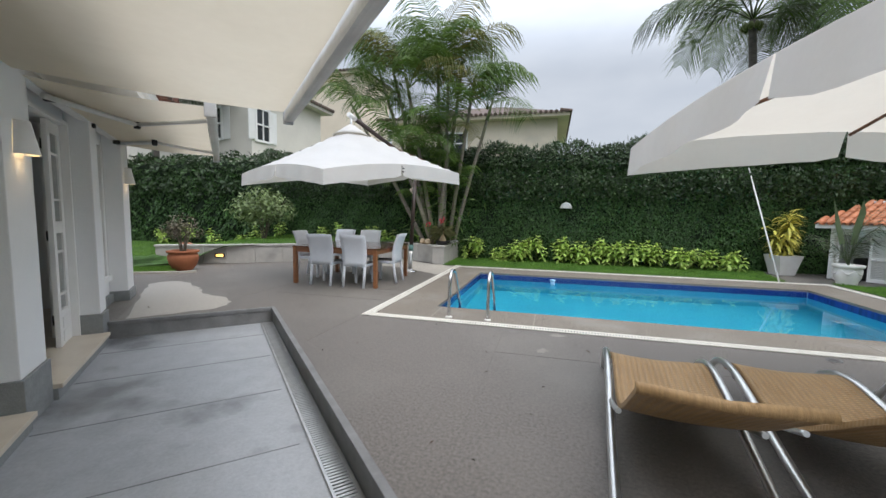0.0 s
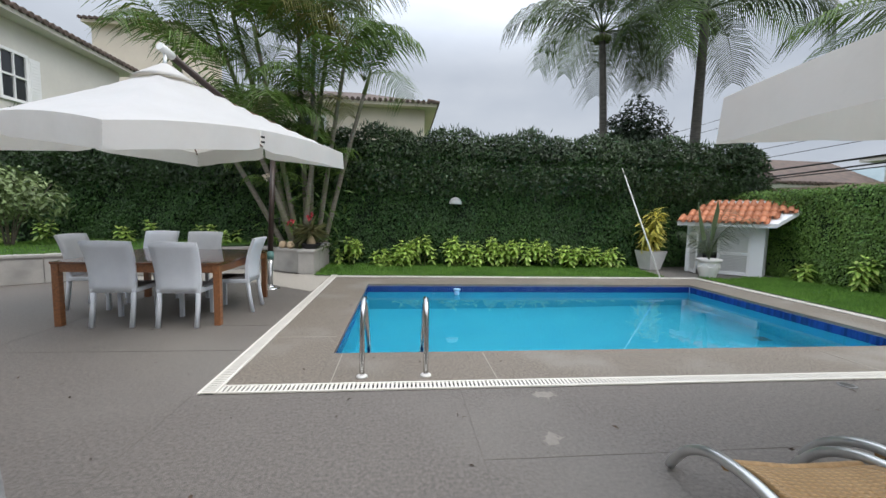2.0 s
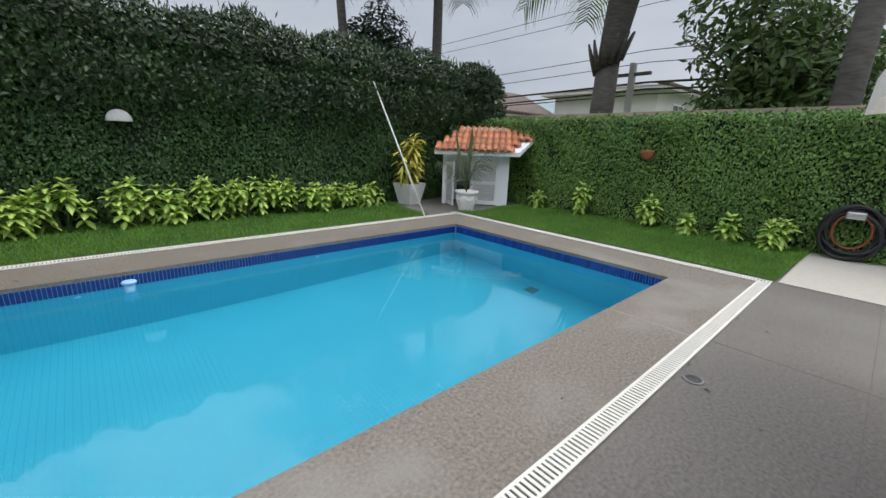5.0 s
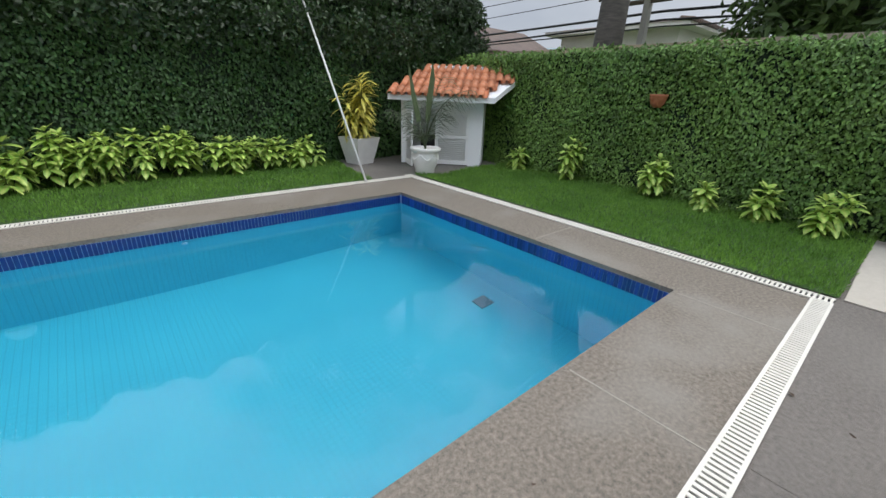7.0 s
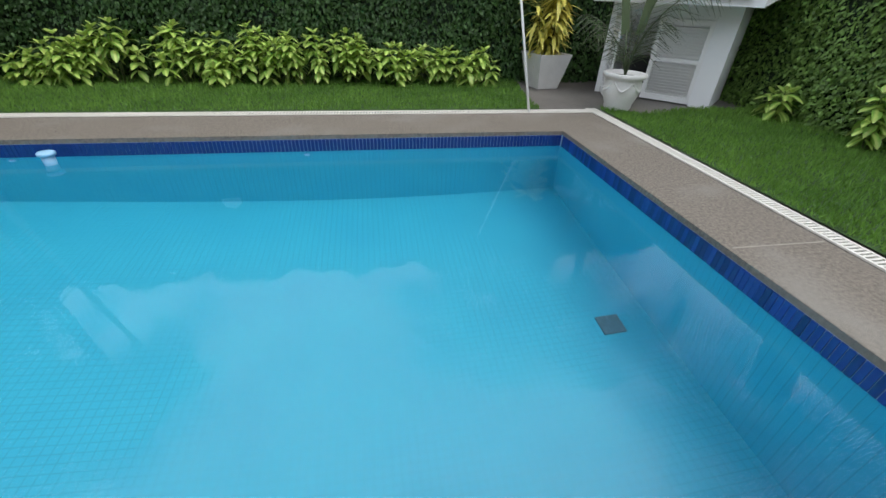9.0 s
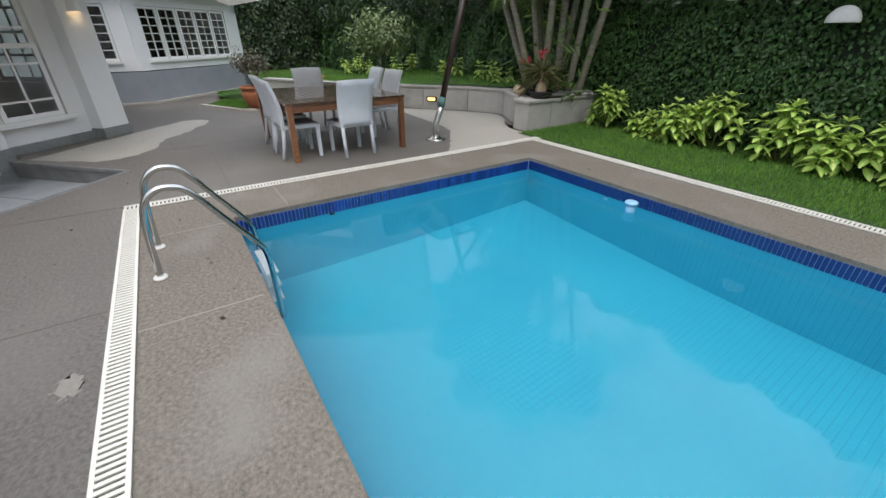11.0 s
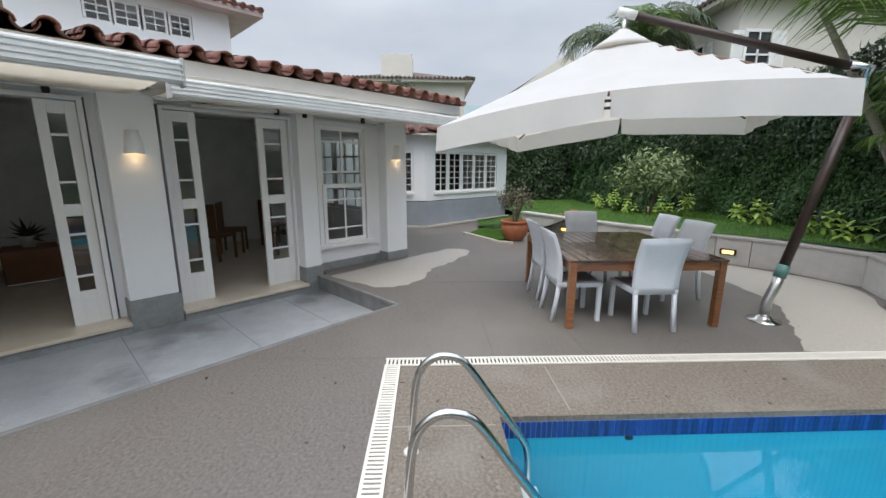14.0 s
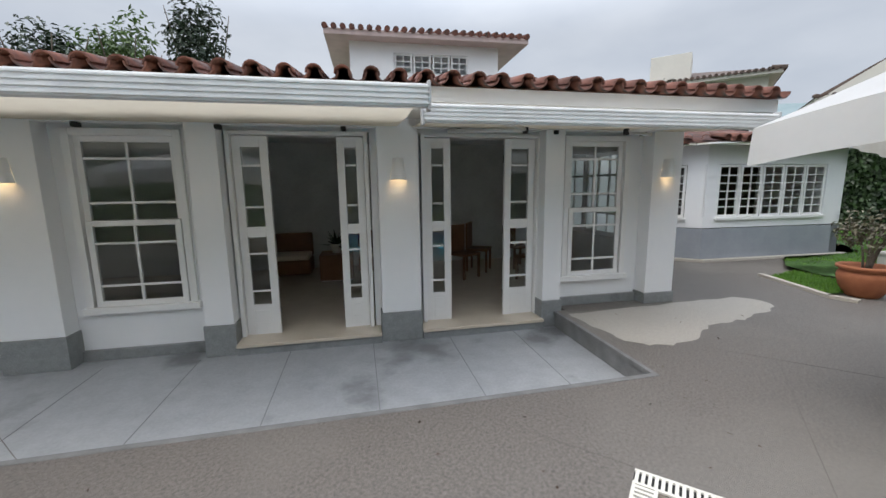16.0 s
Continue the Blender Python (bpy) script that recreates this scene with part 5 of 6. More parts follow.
# flush wall light
wlamp = thing("wall_light", "small oval wall light in the stone wall, lit", "wall light", pose(-5.60, 10.13, 0.215, 90, 0, 42))
bm = bmesh.new(); box(bm, -.12, .12, -.05, .05, 0, .025, .02); part("housing", bm, M_DARK, wlamp)
bm = bmesh.new(); box(bm, -.085, .085, -.03, .03, .02, .035, .014); part("lens", bm, M_AMBER, wlamp, "glowing amber lens")
copy_thing(wlamp, pose(-8.13, 8.14, 0.215, 90, 0, 30))
bm = bmesh.new(); box(bm, -.1, .1, -.09, .09, 0, .006); part("cover", bm, M_STONEWALL, thing("junction_cover", "square grey cover plate in the wall", "cover plate", pose(-6.72, 9.16, 0.22, 90, 0, 41)))
stones = random.Random(5)
for i in range(26):
    bm = bmesh.new(); bmesh.ops.create_icosphere(bm, subdivisions=2, radius=1)
    for v in bm.verts:
        v.co *= 1 + 0.12 * noise.noise(v.co * 1.7 + Vector((i, 0, 0)))
    part("slate", bm, M_PITWALL if i % 3 else M_STONEWALL, None, "", pose(-2.82 + stones.uniform(-.16, .16), 11.15 + stones.uniform(-.3, .6), 0.53 + 0.022 * (i % 3), 0, 0, stones.uniform(0, 180)) @ Matrix.Diagonal((stones.uniform(.07, .15), stones.uniform(.05, .1), .022, 1)))
    o = bpy.context.scene.collection.objects[-1]; tagged(o, "flat grey slate stacked on the planter coping", "slate", "slates on the planter")

# ---- leaves and plants ----
def leaf_mesh(name, L, W, material, curl=0.25, fold=0.22):
    bm = bmesh.new(); n = 5; mid, lf, rt = [], [], []
    for k in range(n + 1):
        t = k / n; w = W * math.sin(math.pi * min(1, t * 0.93 + 0.05)) ** 0.8 * 0.5 if 0 < k < n else 0.002
        z = -curl * L * t * t
        mid.append(bm.verts.new((t * L, 0, z))); lf.append(bm.verts.new((t * L, w, z + fold * w))); rt.append(bm.verts.new((t * L, -w, z + fold * w)))
    for k in range(n):
        for q in ((mid[k], mid[k + 1], lf[k + 1], lf[k]), (mid[k], rt[k], rt[k + 1], mid[k + 1])):
            f = bm.faces.new(q); f.smooth = True
    return mesh_of(bm, name, material)


def variegated(name, inner, outer, w0=0.25, w1=0.75):
    """A leaf paint with a pale middle and a darker rim, across the blade."""
    m = mat(name, inner, 0.42, scale=6, obj=0.3, translucent=0.2)
    N, L = m.node_tree.nodes, m.node_tree.links
    b = N["Principled BSDF"]; old = b.inputs["Base Color"].links[0].from_socket
    tc = N.new("ShaderNodeTexCoord"); sp = N.new("ShaderNodeSeparateXYZ"); L.new(tc.outputs["Object"], sp.inputs[0])
    ab = N.new("ShaderNodeMath"); ab.operation = "ABSOLUTE"; L.new(sp.outputs[1], ab.inputs[0])
    nz = N.new("ShaderNodeTexNoise"); nz.inputs["Scale"].default_value = 40; L.new(tc.outputs["Object"], nz.inputs["Vector"])
    ad = N.new("ShaderNodeMath"); ad.operation = "MULTIPLY_ADD"; ad.inputs[1].default_value = 0.02; L.new(nz.outputs[0], ad.inputs[0]); L.new(ab.outputs[0], ad.inputs[2])
    mr = N.new("ShaderNodeMapRange"); mr.inputs[1].default_value = 0.016; mr.inputs[2].default_value = 0.032; L.new(ad.outputs[0], mr.inputs[0])
    mx = N.new("ShaderNodeMix"); mx.data_type = "RGBA"; L.new(mr.outputs[0], mx.inputs[0]); L.new(old, mx.inputs[6]); mx.inputs[7].default_value = (*outer, 1)
    L.new(mx.outputs[2], b.inputs["Base Color"]); return m


M_SHRUB = variegated("lime_variegated_leaf", (0.62, 0.74, 0.20), (0.25, 0.46, 0.075))
M_STEM = mat("green_stem", (0.10, 0.13, 0.04), 0.7)
LEAFS = [leaf_mesh("leaf", l, w, M_SHRUB, c) for l, w, c in ((0.17, 0.085, 0.3), (0.15, 0.078, 0.45), (0.12, 0.06, 0.2))]
def shrub(x, y, z, h, spread, stems, seed, label, group="variegated shrubs"):
    t = thing("shrub", label, "shrub", pose(x, y, z), group); r = random.Random(seed)
    bm = bmesh.new(); tips = []
    for i in range(stems):
        a = r.uniform(0, 6.28); d = spread * math.sqrt(r.random()); hh = h * r.uniform(0.55, 1.0) * (1 - 0.25 * d / spread)
        top = Vector((d * math.cos(a), d * math.sin(a) * 0.7, hh)); tips.append(top)
        tube(bm, [(top.x * .3, top.y * .3, 0), (top.x * .8, top.y * .8, hh * .5), top], 0.008, 5, 0.004)
    part("stalk", bm, M_STEM, t)
    for top in tips:
        for ring, (tilt, cnt, dz, li) in enumerate(((42, 4, 0.0, 2), (15, 5, -.045, 1), (-14, 5, -.12, 0), (-25, 3, -.22, 0))):
            if top.z + dz < 0.05:
                continue
            a0 = r.uniform(0, 360)
            for k in range(cnt):
                piece("leaf", LEAFS[li], t, pose(top.x * (1 + dz), top.y * (1 + dz), top.z + dz, 0, 0, a0 + k * 360 / cnt + r.uniform(-15, 15)) @ pose(0, 0, 0, r.uniform(-15, 15), -tilt + r.uniform(-14, 14), 0) @ Matrix.Scale(r.uniform(.8, 1.15), 4))
    return t


LS = "bushy shrub with lime and green variegated leaves, below the hedge"
for i, (x, h, s) in enumerate(((-2.05, .72, 6), (-1.25, .42, 4), (-0.83, .68, 6), (-0.3, .80, 7), (0.56, .82, 7), (0.95, .60, 5), (1.36, .82, 7), (2.15, .78, 7), (1.78, .62, 5), (2.74, .80, 7), (3.34, .60, 5), (3.99, .60, 5), (4.6, .54, 5))):
    shrub(x, 11.45 + 0.08 * math.sin(i * 2.3), 0.012, h, 0.34, s + 6, 40 + i, LS)
for i, (y, h, s) in enumerate(((9.33, .52, 2), (8.18, .78, 5), (6.82, .70, 5), (6.08, .46, 3), (5.52, .50, 3), (4.95, .56, 5))):
    shrub(7.85, y, 0.012, h, 0.18 if i != 5 else .28, s + 3, 70 + i, "small shrub with lime and green variegated leaves, at the side hedge")
for i, x in enumerate((-4.75, -5.5, -6.4, -7.3, -8.9, -9.8, -10.6, -11.8, -12.9, -14.2)):
    shrub(x, 11.5, raised(x, 11.5), 0.34 + .1 * (i % 3) + .03 * i, 0.32, 3 + i // 3, 90 + i, "low lime-green shrub on the raised lawn at the hedge")


def frond(bm, base, yaw, rise, length, leaflets, lw, droop, rnd, lmin=0.18, stiff=0.35, twist=0.0):
    """A palm frond: an arching midrib with leaflets on both sides."""
    pts = []; a = radians(rise); p = Vector(base); n = 12
    hd = Vector((math.cos(yaw), math.sin(yaw), 0))
    for k in range(n + 1):
        pts.append(p.copy()); p = p + (hd * math.cos(a) + Vector((0, 0, math.sin(a)))) * (length / n); a -= radians(droop) / n * (0.5 + 1.2 * k / n)
    tube(bm, pts, 0.016 * length / 2, 4, 0.003, False)
    side = Vector((-hd.y, hd.x, 0))
    for k in range(leaflets):
        t = 0.14 + 0.86 * k / leaflets
        i = min(n - 1, int(t * n)); f = t * n - i
        q = pts[i].lerp(pts[i + 1], f); d = (pts[i + 1] - pts[i]).normalized()
        L = length * (lmin + 0.22 * math.sin(math.pi * min(1, t * .9 + .1))) * rnd.uniform(.85, 1.1)
        up = side.cross(d)
        for s in (-1, 1):
            o = (side * s * 0.8 + d * 0.55 + up * stiff * rnd.uniform(.3, 1.1)).normalized()
            m = q + o * L * 0.5; e = q + o * L + Vector((0, 0, -L * rnd.uniform(.25, .6)))
            w = d * lw
            v = [bm.verts.new(c) for c in (q - w * .4, q + w * .4, m + w * .5, m - w * .5, e)]
            bm.faces.new((v[0], v[1], v[2], v[3])); bm.faces.new((v[3], v[2], v[4]))


M_FROND = mat("palm_frond", (0.13, 0.215, 0.04), 0.42, var=(0.07, 0.13, 0.026), scale=1.2, isl=0.35, translucent=0.35)
M_FRONDY = mat("yellowing_frond", (0.22, 0.20, 0.05), 0.5, var=(0.12, 0.14, 0.03), scale=1.2, isl=0.3, translucent=0.25)
M_FRONDG = mat("grey_green_frond", (0.10, 0.135, 0.065), 0.45, var=(0.06, 0.085, 0.04), scale=1, isl=0.3, translucent=0.2)
M_CANE = mat("grey_palm_cane", (0.24, 0.21, 0.17), 0.75, var=(0.13, 0.12, 0.09), scale=6, bump=0.4, bscale=30, aniso=(1, 1, 5), stain=(0.16, 0.18, 0.08), sscale=2, srange=(.5, .7))
M_TRUNK = mat("grey_palm_trunk", (0.13, 0.115, 0.10), 0.85, var=(0.06, 0.055, 0.05), scale=4, bump=0.6, bscale=14, aniso=(1, 1, 5))
pr = random.Random(11)
palms = thing("areca_palm_clump", "tall clump of areca palms with slanting grey canes", "palm", Matrix.Translation((-0.1, 0.2, 0)) @ pose(-3, 10.9, 0) @ Matrix.Scale(1.04, 4) @ pose(3, -10.9, 0))
for i, (bx, by, tx, ty, h, nf) in enumerate(((-3.35, 10.8, -5.3, 10.6, 4.0, 7), (-3.2, 11.0, -4.3, 10.9, 5.0, 8), (-3.05, 10.75, -3.7, 10.4, 4.4, 8), (-2.95, 11.05, -3.1, 11.0, 5.6, 8), (-2.85, 10.9, -2.7, 10.7, 4.9, 7), (-2.75, 11.1, -2.1, 10.9, 4.5, 7), (-2.62, 11.2, -1.7, 11.1, 3.9, 6), (-3.1, 11.2, -2.5, 11.3, 5.2, 7), (-3.3, 11.25, -4.9, 11.3, 5.2, 7), (-2.95, 10.7, -2.55, 10.3, 3.2, 6), (-3.1, 10.62, -3.75, 10.2, 2.6, 5))):
    pts = spline([(bx, by, 0.45), (bx + (tx - bx) * .45, by + (ty - by) * .45, 0.45 + h * .42), (tx, ty, h)], 5)
    part("cane", tube(bmesh.new(), pts, 0.062, 9, 0.04), M_CANE, palms)
    if i < 9:
        part("crownshaft", tube(bmesh.new(), [pts[-1], pts[-1] + (pts[-1] - pts[-3]).normalized() * 0.55], 0.05, 8, 0.03), mat("green_crownshaft", (0.14, 0.19, 0.06), 0.45), palms)
    a0 = pr.uniform(0, 6.28)
    for k in range(nf):
        bm = bmesh.new()
        frond(bm, pts[-1] + Vector((0, 0, .3)), a0 + k * 6.28 / nf + pr.uniform(-.3, .3), pr.uniform(38, 78), pr.uniform(1.5, 2.2), 30, 0.028, pr.uniform(85, 125), pr, 0.2)
        part("frond", bm, M_FRONDY if (k + i) % 7 == 0 else M_FROND, palms)
for k in range(40):
    bm = bmesh.new(); frond(bm, (-3.0 + pr.uniform(-1.0, .7), 10.9 + pr.uniform(-.2, .3), pr.uniform(1.7, 4.2)), pr.uniform(3.3, 6.1), pr.uniform(30, 70), pr.uniform(.7, 1.3), 20, 0.022, pr.uniform(70, 110), pr, 0.22)
    part("frond", bm, M_FROND, palms)
n = 380
pos = np.c_[rng.normal(-2.95, .45, n), rng.normal(10.75, .22, n), 0.5 + rng.uniform(0, 1.7, n) ** 1.3 * .8]
tagged(cards("undergrowth", pos, unit(rng.normal(0, 1, (n, 3)) + [0, -.5, .5]), unit(rng.normal(0, 1, (n, 3)) + [0, -.4, .3]), rng.uniform(.1, .35, n), rng.uniform(.015, .05, n), M_FROND, palms), kind="stuff")
M_RED = mat("red_bromeliad", (0.55, 0.05, 0.07), 0.5, isl=.2)
M_BLOOM = mat("pale_orchid", (0.72, 0.62, 0.50), 0.6)
for x, y, z, m_, nm, lb in ((-3.15, 10.42, 1.02, M_RED, "red_flower", "red bromeliad flower among the palms"), (-2.72, 10.4, 1.16, M_RED, "red_flower", "red bromeliad flower among the palms"), (-3.55, 10.2, 1.95, M_BLOOM, "orchid_flower", "pale orchid spray tied to a palm cane"), (-3.7, 10.25, 2.35, M_BLOOM, "orchid_flower", "pale orchid spray tied to a palm cane")):
    k = 26
    d = unit(rng.normal(0, 1, (k, 3)))
    o = cards(nm, d * .03, unit(rng.normal(0, 1, (k, 3))), d, rng.uniform(.05, .1, k), rng.uniform(.03, .05, k), m_)
    o.matrix_basis = pose(x - .1, y + .2, z * 1.04); tagged(o, lb, "flower")
bowl = thing("bonsai_bowl", "low black oval bowl with a ponytail plant", "potted plant", pose(-2.81, 10.6, 0.51))
part("bowl", lathe(bmesh.new(), [(0.13, 0), (0.17, .02), (0.21, .1), (0.215, .115), (0.19, .115), (0.17, .08)], 24), M_DARK, bowl)
part("bulb", lathe(bmesh.new(), [(0.09, .08), (0.1, .13), (0.075, .2), (0.035, .28), (0.03, .42)], 14), mat("tan_caudex", (0.42, 0.32, 0.2), .8, scale=9, bump=.4), bowl)
n = 130
d = unit(np.c_[rng.normal(0, 1, n), rng.normal(0, 1, n), rng.uniform(.1, 1.4, n)])
o = cards("foliage", np.c_[np.zeros(n), np.zeros(n), rng.uniform(.3, .45, n)], unit(rng.normal(0, .4, (n, 3)) + [0, 0, 1]), d, rng.uniform(.2, .5, n), np.full(n, .018), mat("dry_green_blade", (0.22, 0.22, 0.09), .6, isl=.3), bowl, .1, .3)
for x, y in ((-3.42, 10.64), (-3.23, 10.53)):
    bm = bmesh.new(); bmesh.ops.create_icosphere(bm, subdivisions=3, radius=1)
    for v in bm.verts:
        v.co *= 1 + .08 * noise.noise(v.co * 1.5 + Vector((x, 0, 0)))
        v.co.z *= 1.15 if v.co.z > 0 else .8
    for f in bm.faces:
        f.smooth = True
    o = part("coconut", bm, mat("pale_husk", (0.55, 0.42, 0.28), .8, scale=5, bump=.3), None, "", pose(x, y, 0.575) @ Matrix.Scale(.085, 4))
    tagged(o, "pale dry coconut lying on the planter wall", "coconut", "coconuts on the planter")

# leafy garden bush on the raised lawn
def tree_crown(name, centre, radii, n, size, material, parent, clumps=14, seed=1):
    g = np.random.default_rng(seed)
    c = unit(g.normal(0, 1, (clumps, 3))) * g.uniform(.35, 1, (clumps, 1)) * np.array(radii) * .72
    k = g.integers(0, clumps, n); d = unit(g.normal(0, 1, (n, 3)))
    pos = np.array(centre) + c[k] + d * (g.uniform(.3, 1, (n, 1)) ** .5) * np.array(radii) * .42
    o = cards(name, pos, unit(d + g.normal(0, .5, (n, 3)) + [0, 0, .5]), unit(g.normal(0, 1, (n, 3)) + d * .5), size * g.uniform(.6, 1.3, n), size * g.uniform(.3, .5, n), material, parent, .2, .15)
    return o


M_BUSH = mat("olive_bush_leaf", (0.23, 0.30, 0.12), 0.45, var=(0.12, 0.18, 0.06), scale=2, isl=.4, translucent=.15)
M_BARK = mat("grey_brown_bark", (0.16, 0.13, 0.10), 0.9, var=(0.09, 0.075, 0.06), scale=9, bump=.6, bscale=35)
def bush(x, y, z, h, w, name, label, leaf=M_BUSH, n=1500, size=.15, seed=1):
    t = thing(name, label, "bush", pose(x, y, z)); r = random.Random(seed)
    for i in range(7):
        a = r.uniform(0, 6.28); d = w * r.uniform(.3, .8)
        part("stem", tube(bmesh.new(), spline([(0.04 * math.cos(a), .04 * math.sin(a), 0), (d * .35 * math.cos(a), d * .35 * math.sin(a), h * .4), (d * math.cos(a), d * math.sin(a), h * .8)], 4), .02, 6, .006), M_BARK, t)
    tree_crown("foliage", (0, 0, h * .62), (w, w, h * .5), n, size, leaf, t, 16, seed)
    return t
bush(-8.6, 10.35, 0.46, 1.6, 1.1, "garden_bush", "round olive-green leafy bush on the raised lawn", seed=3)

# ---- pots ----
tp = thing("terracotta_pot", "wide terracotta pot on the deck edge", "pot", pose(-7.95, 6.92, 0) @ Matrix.Diagonal((.84, .84, .95, 1)))
part("pot", lathe(bmesh.new(), [(0.21, 0.0), (0.24, .03), (0.33, .16), (0.37, .30), (0.36, .37), (0.33, .40), (0.34, .42), (0.39, .44), (0.39, .48), (0.35, .485), (0.33, .44), (0.30, .38)], 32), M_TERRA, tp)
part("soil", lathe(bmesh.new(), [(0.31, .36), (0.31, .40), (.05, .42)], 20), M_SOIL, tp)
bush(-7.95, 6.92, 0.41, 0.85, 0.48, "potted_shrub", "thin twiggy shrub in the terracotta pot", mat("dull_red_green_leaf", (0.13, 0.14, 0.075), .5, var=(0.10, .07, .05), scale=3, isl=.4), 480, .085, 8)
for x, y, s in ((-10.45, 9.2, 1), (-10.85, 9.0, .62)):
    part_ = thing("garden_jar", "old terracotta jar lying on the raised lawn", "jar", pose(x, y, raised(x, y) + .15 * s, 70, 0, 40) @ Matrix.Scale(s, 4))
    part("jar", lathe(bmesh.new(), [(0.1, -.25), (.2, -.15), (.24, 0), (.2, .15), (.12, .22), (.14, .27), (.10, .27)], 20), M_TERRA, part_)
sq = thing("square_planter", "tapered square white planter with a yellow croton", "planter", pose(5.68, 11.4, 0.012, 0, 0, 12) @ Matrix.Scale(1.1, 4))
bm = bmesh.new()
lo = [bm.verts.new((x * .16, y * .16, 0)) for x, y in ((-1, -1), (1, -1), (1, 1), (-1, 1))]; hi = [bm.verts.new((x * .25, y * .25, .44)) for x, y in ((-1, -1), (1, -1), (1, 1), (-1, 1))]
hi2 = [bm.verts.new((x * .22, y * .22, .44)) for x, y in ((-1, -1), (1, -1), (1, 1), (-1, 1))]; lo2 = [bm.verts.new((x * .2, y * .2, .38)) for x, y in ((-1, -1), (1, -1), (1, 1), (-1, 1))]
bm.faces.new(lo)
for A_, B_ in ((lo, hi), (hi, hi2), (hi2, lo2)):
    for k in range(4):
        bm.faces.new((A_[k], A_[(k + 1) % 4], B_[(k + 1) % 4], B_[k]))
bm.faces.new(lo2); part("pot", bm, M_POTW, sq)
M_CROTON = variegated("yellow_croton_leaf", (0.80, 0.70, 0.16), (0.50, 0.52, 0.09))
CROT = leaf_mesh("leaf", 0.27, 0.055, M_CROTON, 0.6)
cr = random.Random(9)
bm = bmesh.new(); tips = []
for i in range(17):
    a, d, h = cr.uniform(0, 6.28), cr.uniform(.04, .33), cr.uniform(.45, 1.08)
    tube(bm, [(d * math.cos(a) * .4, d * math.sin(a) * .4, .38), (d * math.cos(a) * .6, d * math.sin(a) * .6, .38 + h * .5), (d * math.cos(a), d * math.sin(a), .38 + h)], .008, 5, .004); tips.append((d * math.cos(a), d * math.sin(a), .38 + h))
part("stalk", bm, M_STEM, sq)
for x, y, z in tips:
    for k in range(19):
        zz = z - 0.032 * k
        if zz > .48:
            piece("leaf", CROT, sq, pose(x * (.4 + .6 * (zz - .38) / (z - .38)), y * (.4 + .6 * (zz - .38) / (z - .38)), zz, 0, 0, k * 137.5) @ pose(0, 0, 0, 0, cr.uniform(-60, -5) + k * 3, 0))
urn = thing("white_urn", "white round urn with a small palm", "urn", pose(6.16, 9.98, 0.012) @ Matrix.Scale(1.12, 4))
bm = lathe(bmesh.new(), [(0.13, 0), (0.15, .03), (0.15, .06), (0.19, .16), (0.205, .26), (0.19, .31), (0.20, .33), (0.23, .35), (0.235, .39), (0.21, .395), (0.19, .36), (.17, .34)], 32)
part("pot", bm, M_POTW, urn)
bm = bmesh.new()
for k in range(6):
    a = k * math.pi / 3
    tube(bm, spline([(.19 * math.cos(a - .5), .19 * math.sin(a - .5), .30), (.205 * math.cos(a), .205 * math.sin(a), .22), (.19 * math.cos(a + .5), .19 * math.sin(a + .5), .30)], 5), .014, 6)
part("garland", bm, M_POTW, urn, "moulded garland relief")
part("soil", lathe(bmesh.new(), [(0.18, .32), (0.18, .35), (.04, .36)], 18), M_SOIL, urn)
ur = random.Random(2)
for k in range(6):
    bm = bmesh.new(); frond(bm, (0, 0, .36), k * 1.05 + .3, ur.uniform(66, 86), ur.uniform(.75, 1.25), 17, .008, ur.uniform(50, 95), ur, .22)
    part("frond", bm, M_FRONDG, urn)
for a in (.6, 2.6):
    bm = bmesh.new(); tube(bm, [(0, 0, .36), (.1 * math.cos(a), .1 * math.sin(a), .8)], .014, 5, .01)
    v = [bm.verts.new(p) for p in ((.1 * math.cos(a) - .05, .1 * math.sin(a), .75), (.1 * math.cos(a) + .04, .1 * math.sin(a), .78), (.26 * math.cos(a) + .06, .26 * math.sin(a), 1.36), (.28 * math.cos(a), .28 * math.sin(a), 1.62), (.17 * math.cos(a) - .06, .17 * math.sin(a), 1.1))]
    bm.faces.new(v); part("spear_leaf", bm, M_FRONDG, urn)

# stone on the hedge, pot on the side hedge, hose
bm = bmesh.new(); bmesh.ops.create_uvsphere(bm, u_segments=20, v_segments=10, radius=1)
for v in bm.verts:
    v.co.z = max(v.co.z, -0.05); v.co.y *= .35
for f in bm.faces:
    f.smooth = True
tagged(part("hedge_lamp", bm, M_POTW, None, "", pose(0.53, 11.78, 1.60) @ Matrix.Scale(.165, 4)), "pale shell-shaped wall lamp in the hedge", "wall lamp")
wp = thing("wall_pot", "small terracotta half pot fixed in the side hedge", "pot", pose(8.10, 7.12, 1.38))
part("pot", lathe(bmesh.new(), [(.05, -.13), (.09, -.08), (.12, .02), (.125, .05), (.1, .05), (.09, 0)], 16), M_TERRA, wp)
hose = thing("hose_reel", "coiled black garden hose hanging on a holder", "hose", pose(8.0, 4.14, 0.013))
hr = random.Random(4); pts = []
for k in range(9 * 24):
    a = k / 24 * 6.283; r_ = 0.30 + 0.045 * math.sin(k * .37) + hr.uniform(-.004, .004)
    pts.append((0.05 * math.sin(k * .21) - .02, r_ * math.cos(a), .40 + r_ * 1.12 * math.sin(a)))
part("hose", tube(bmesh.new(), pts, .022, 6), mat("black_rubber_hose", (.015, .015, .017), .45), hose)
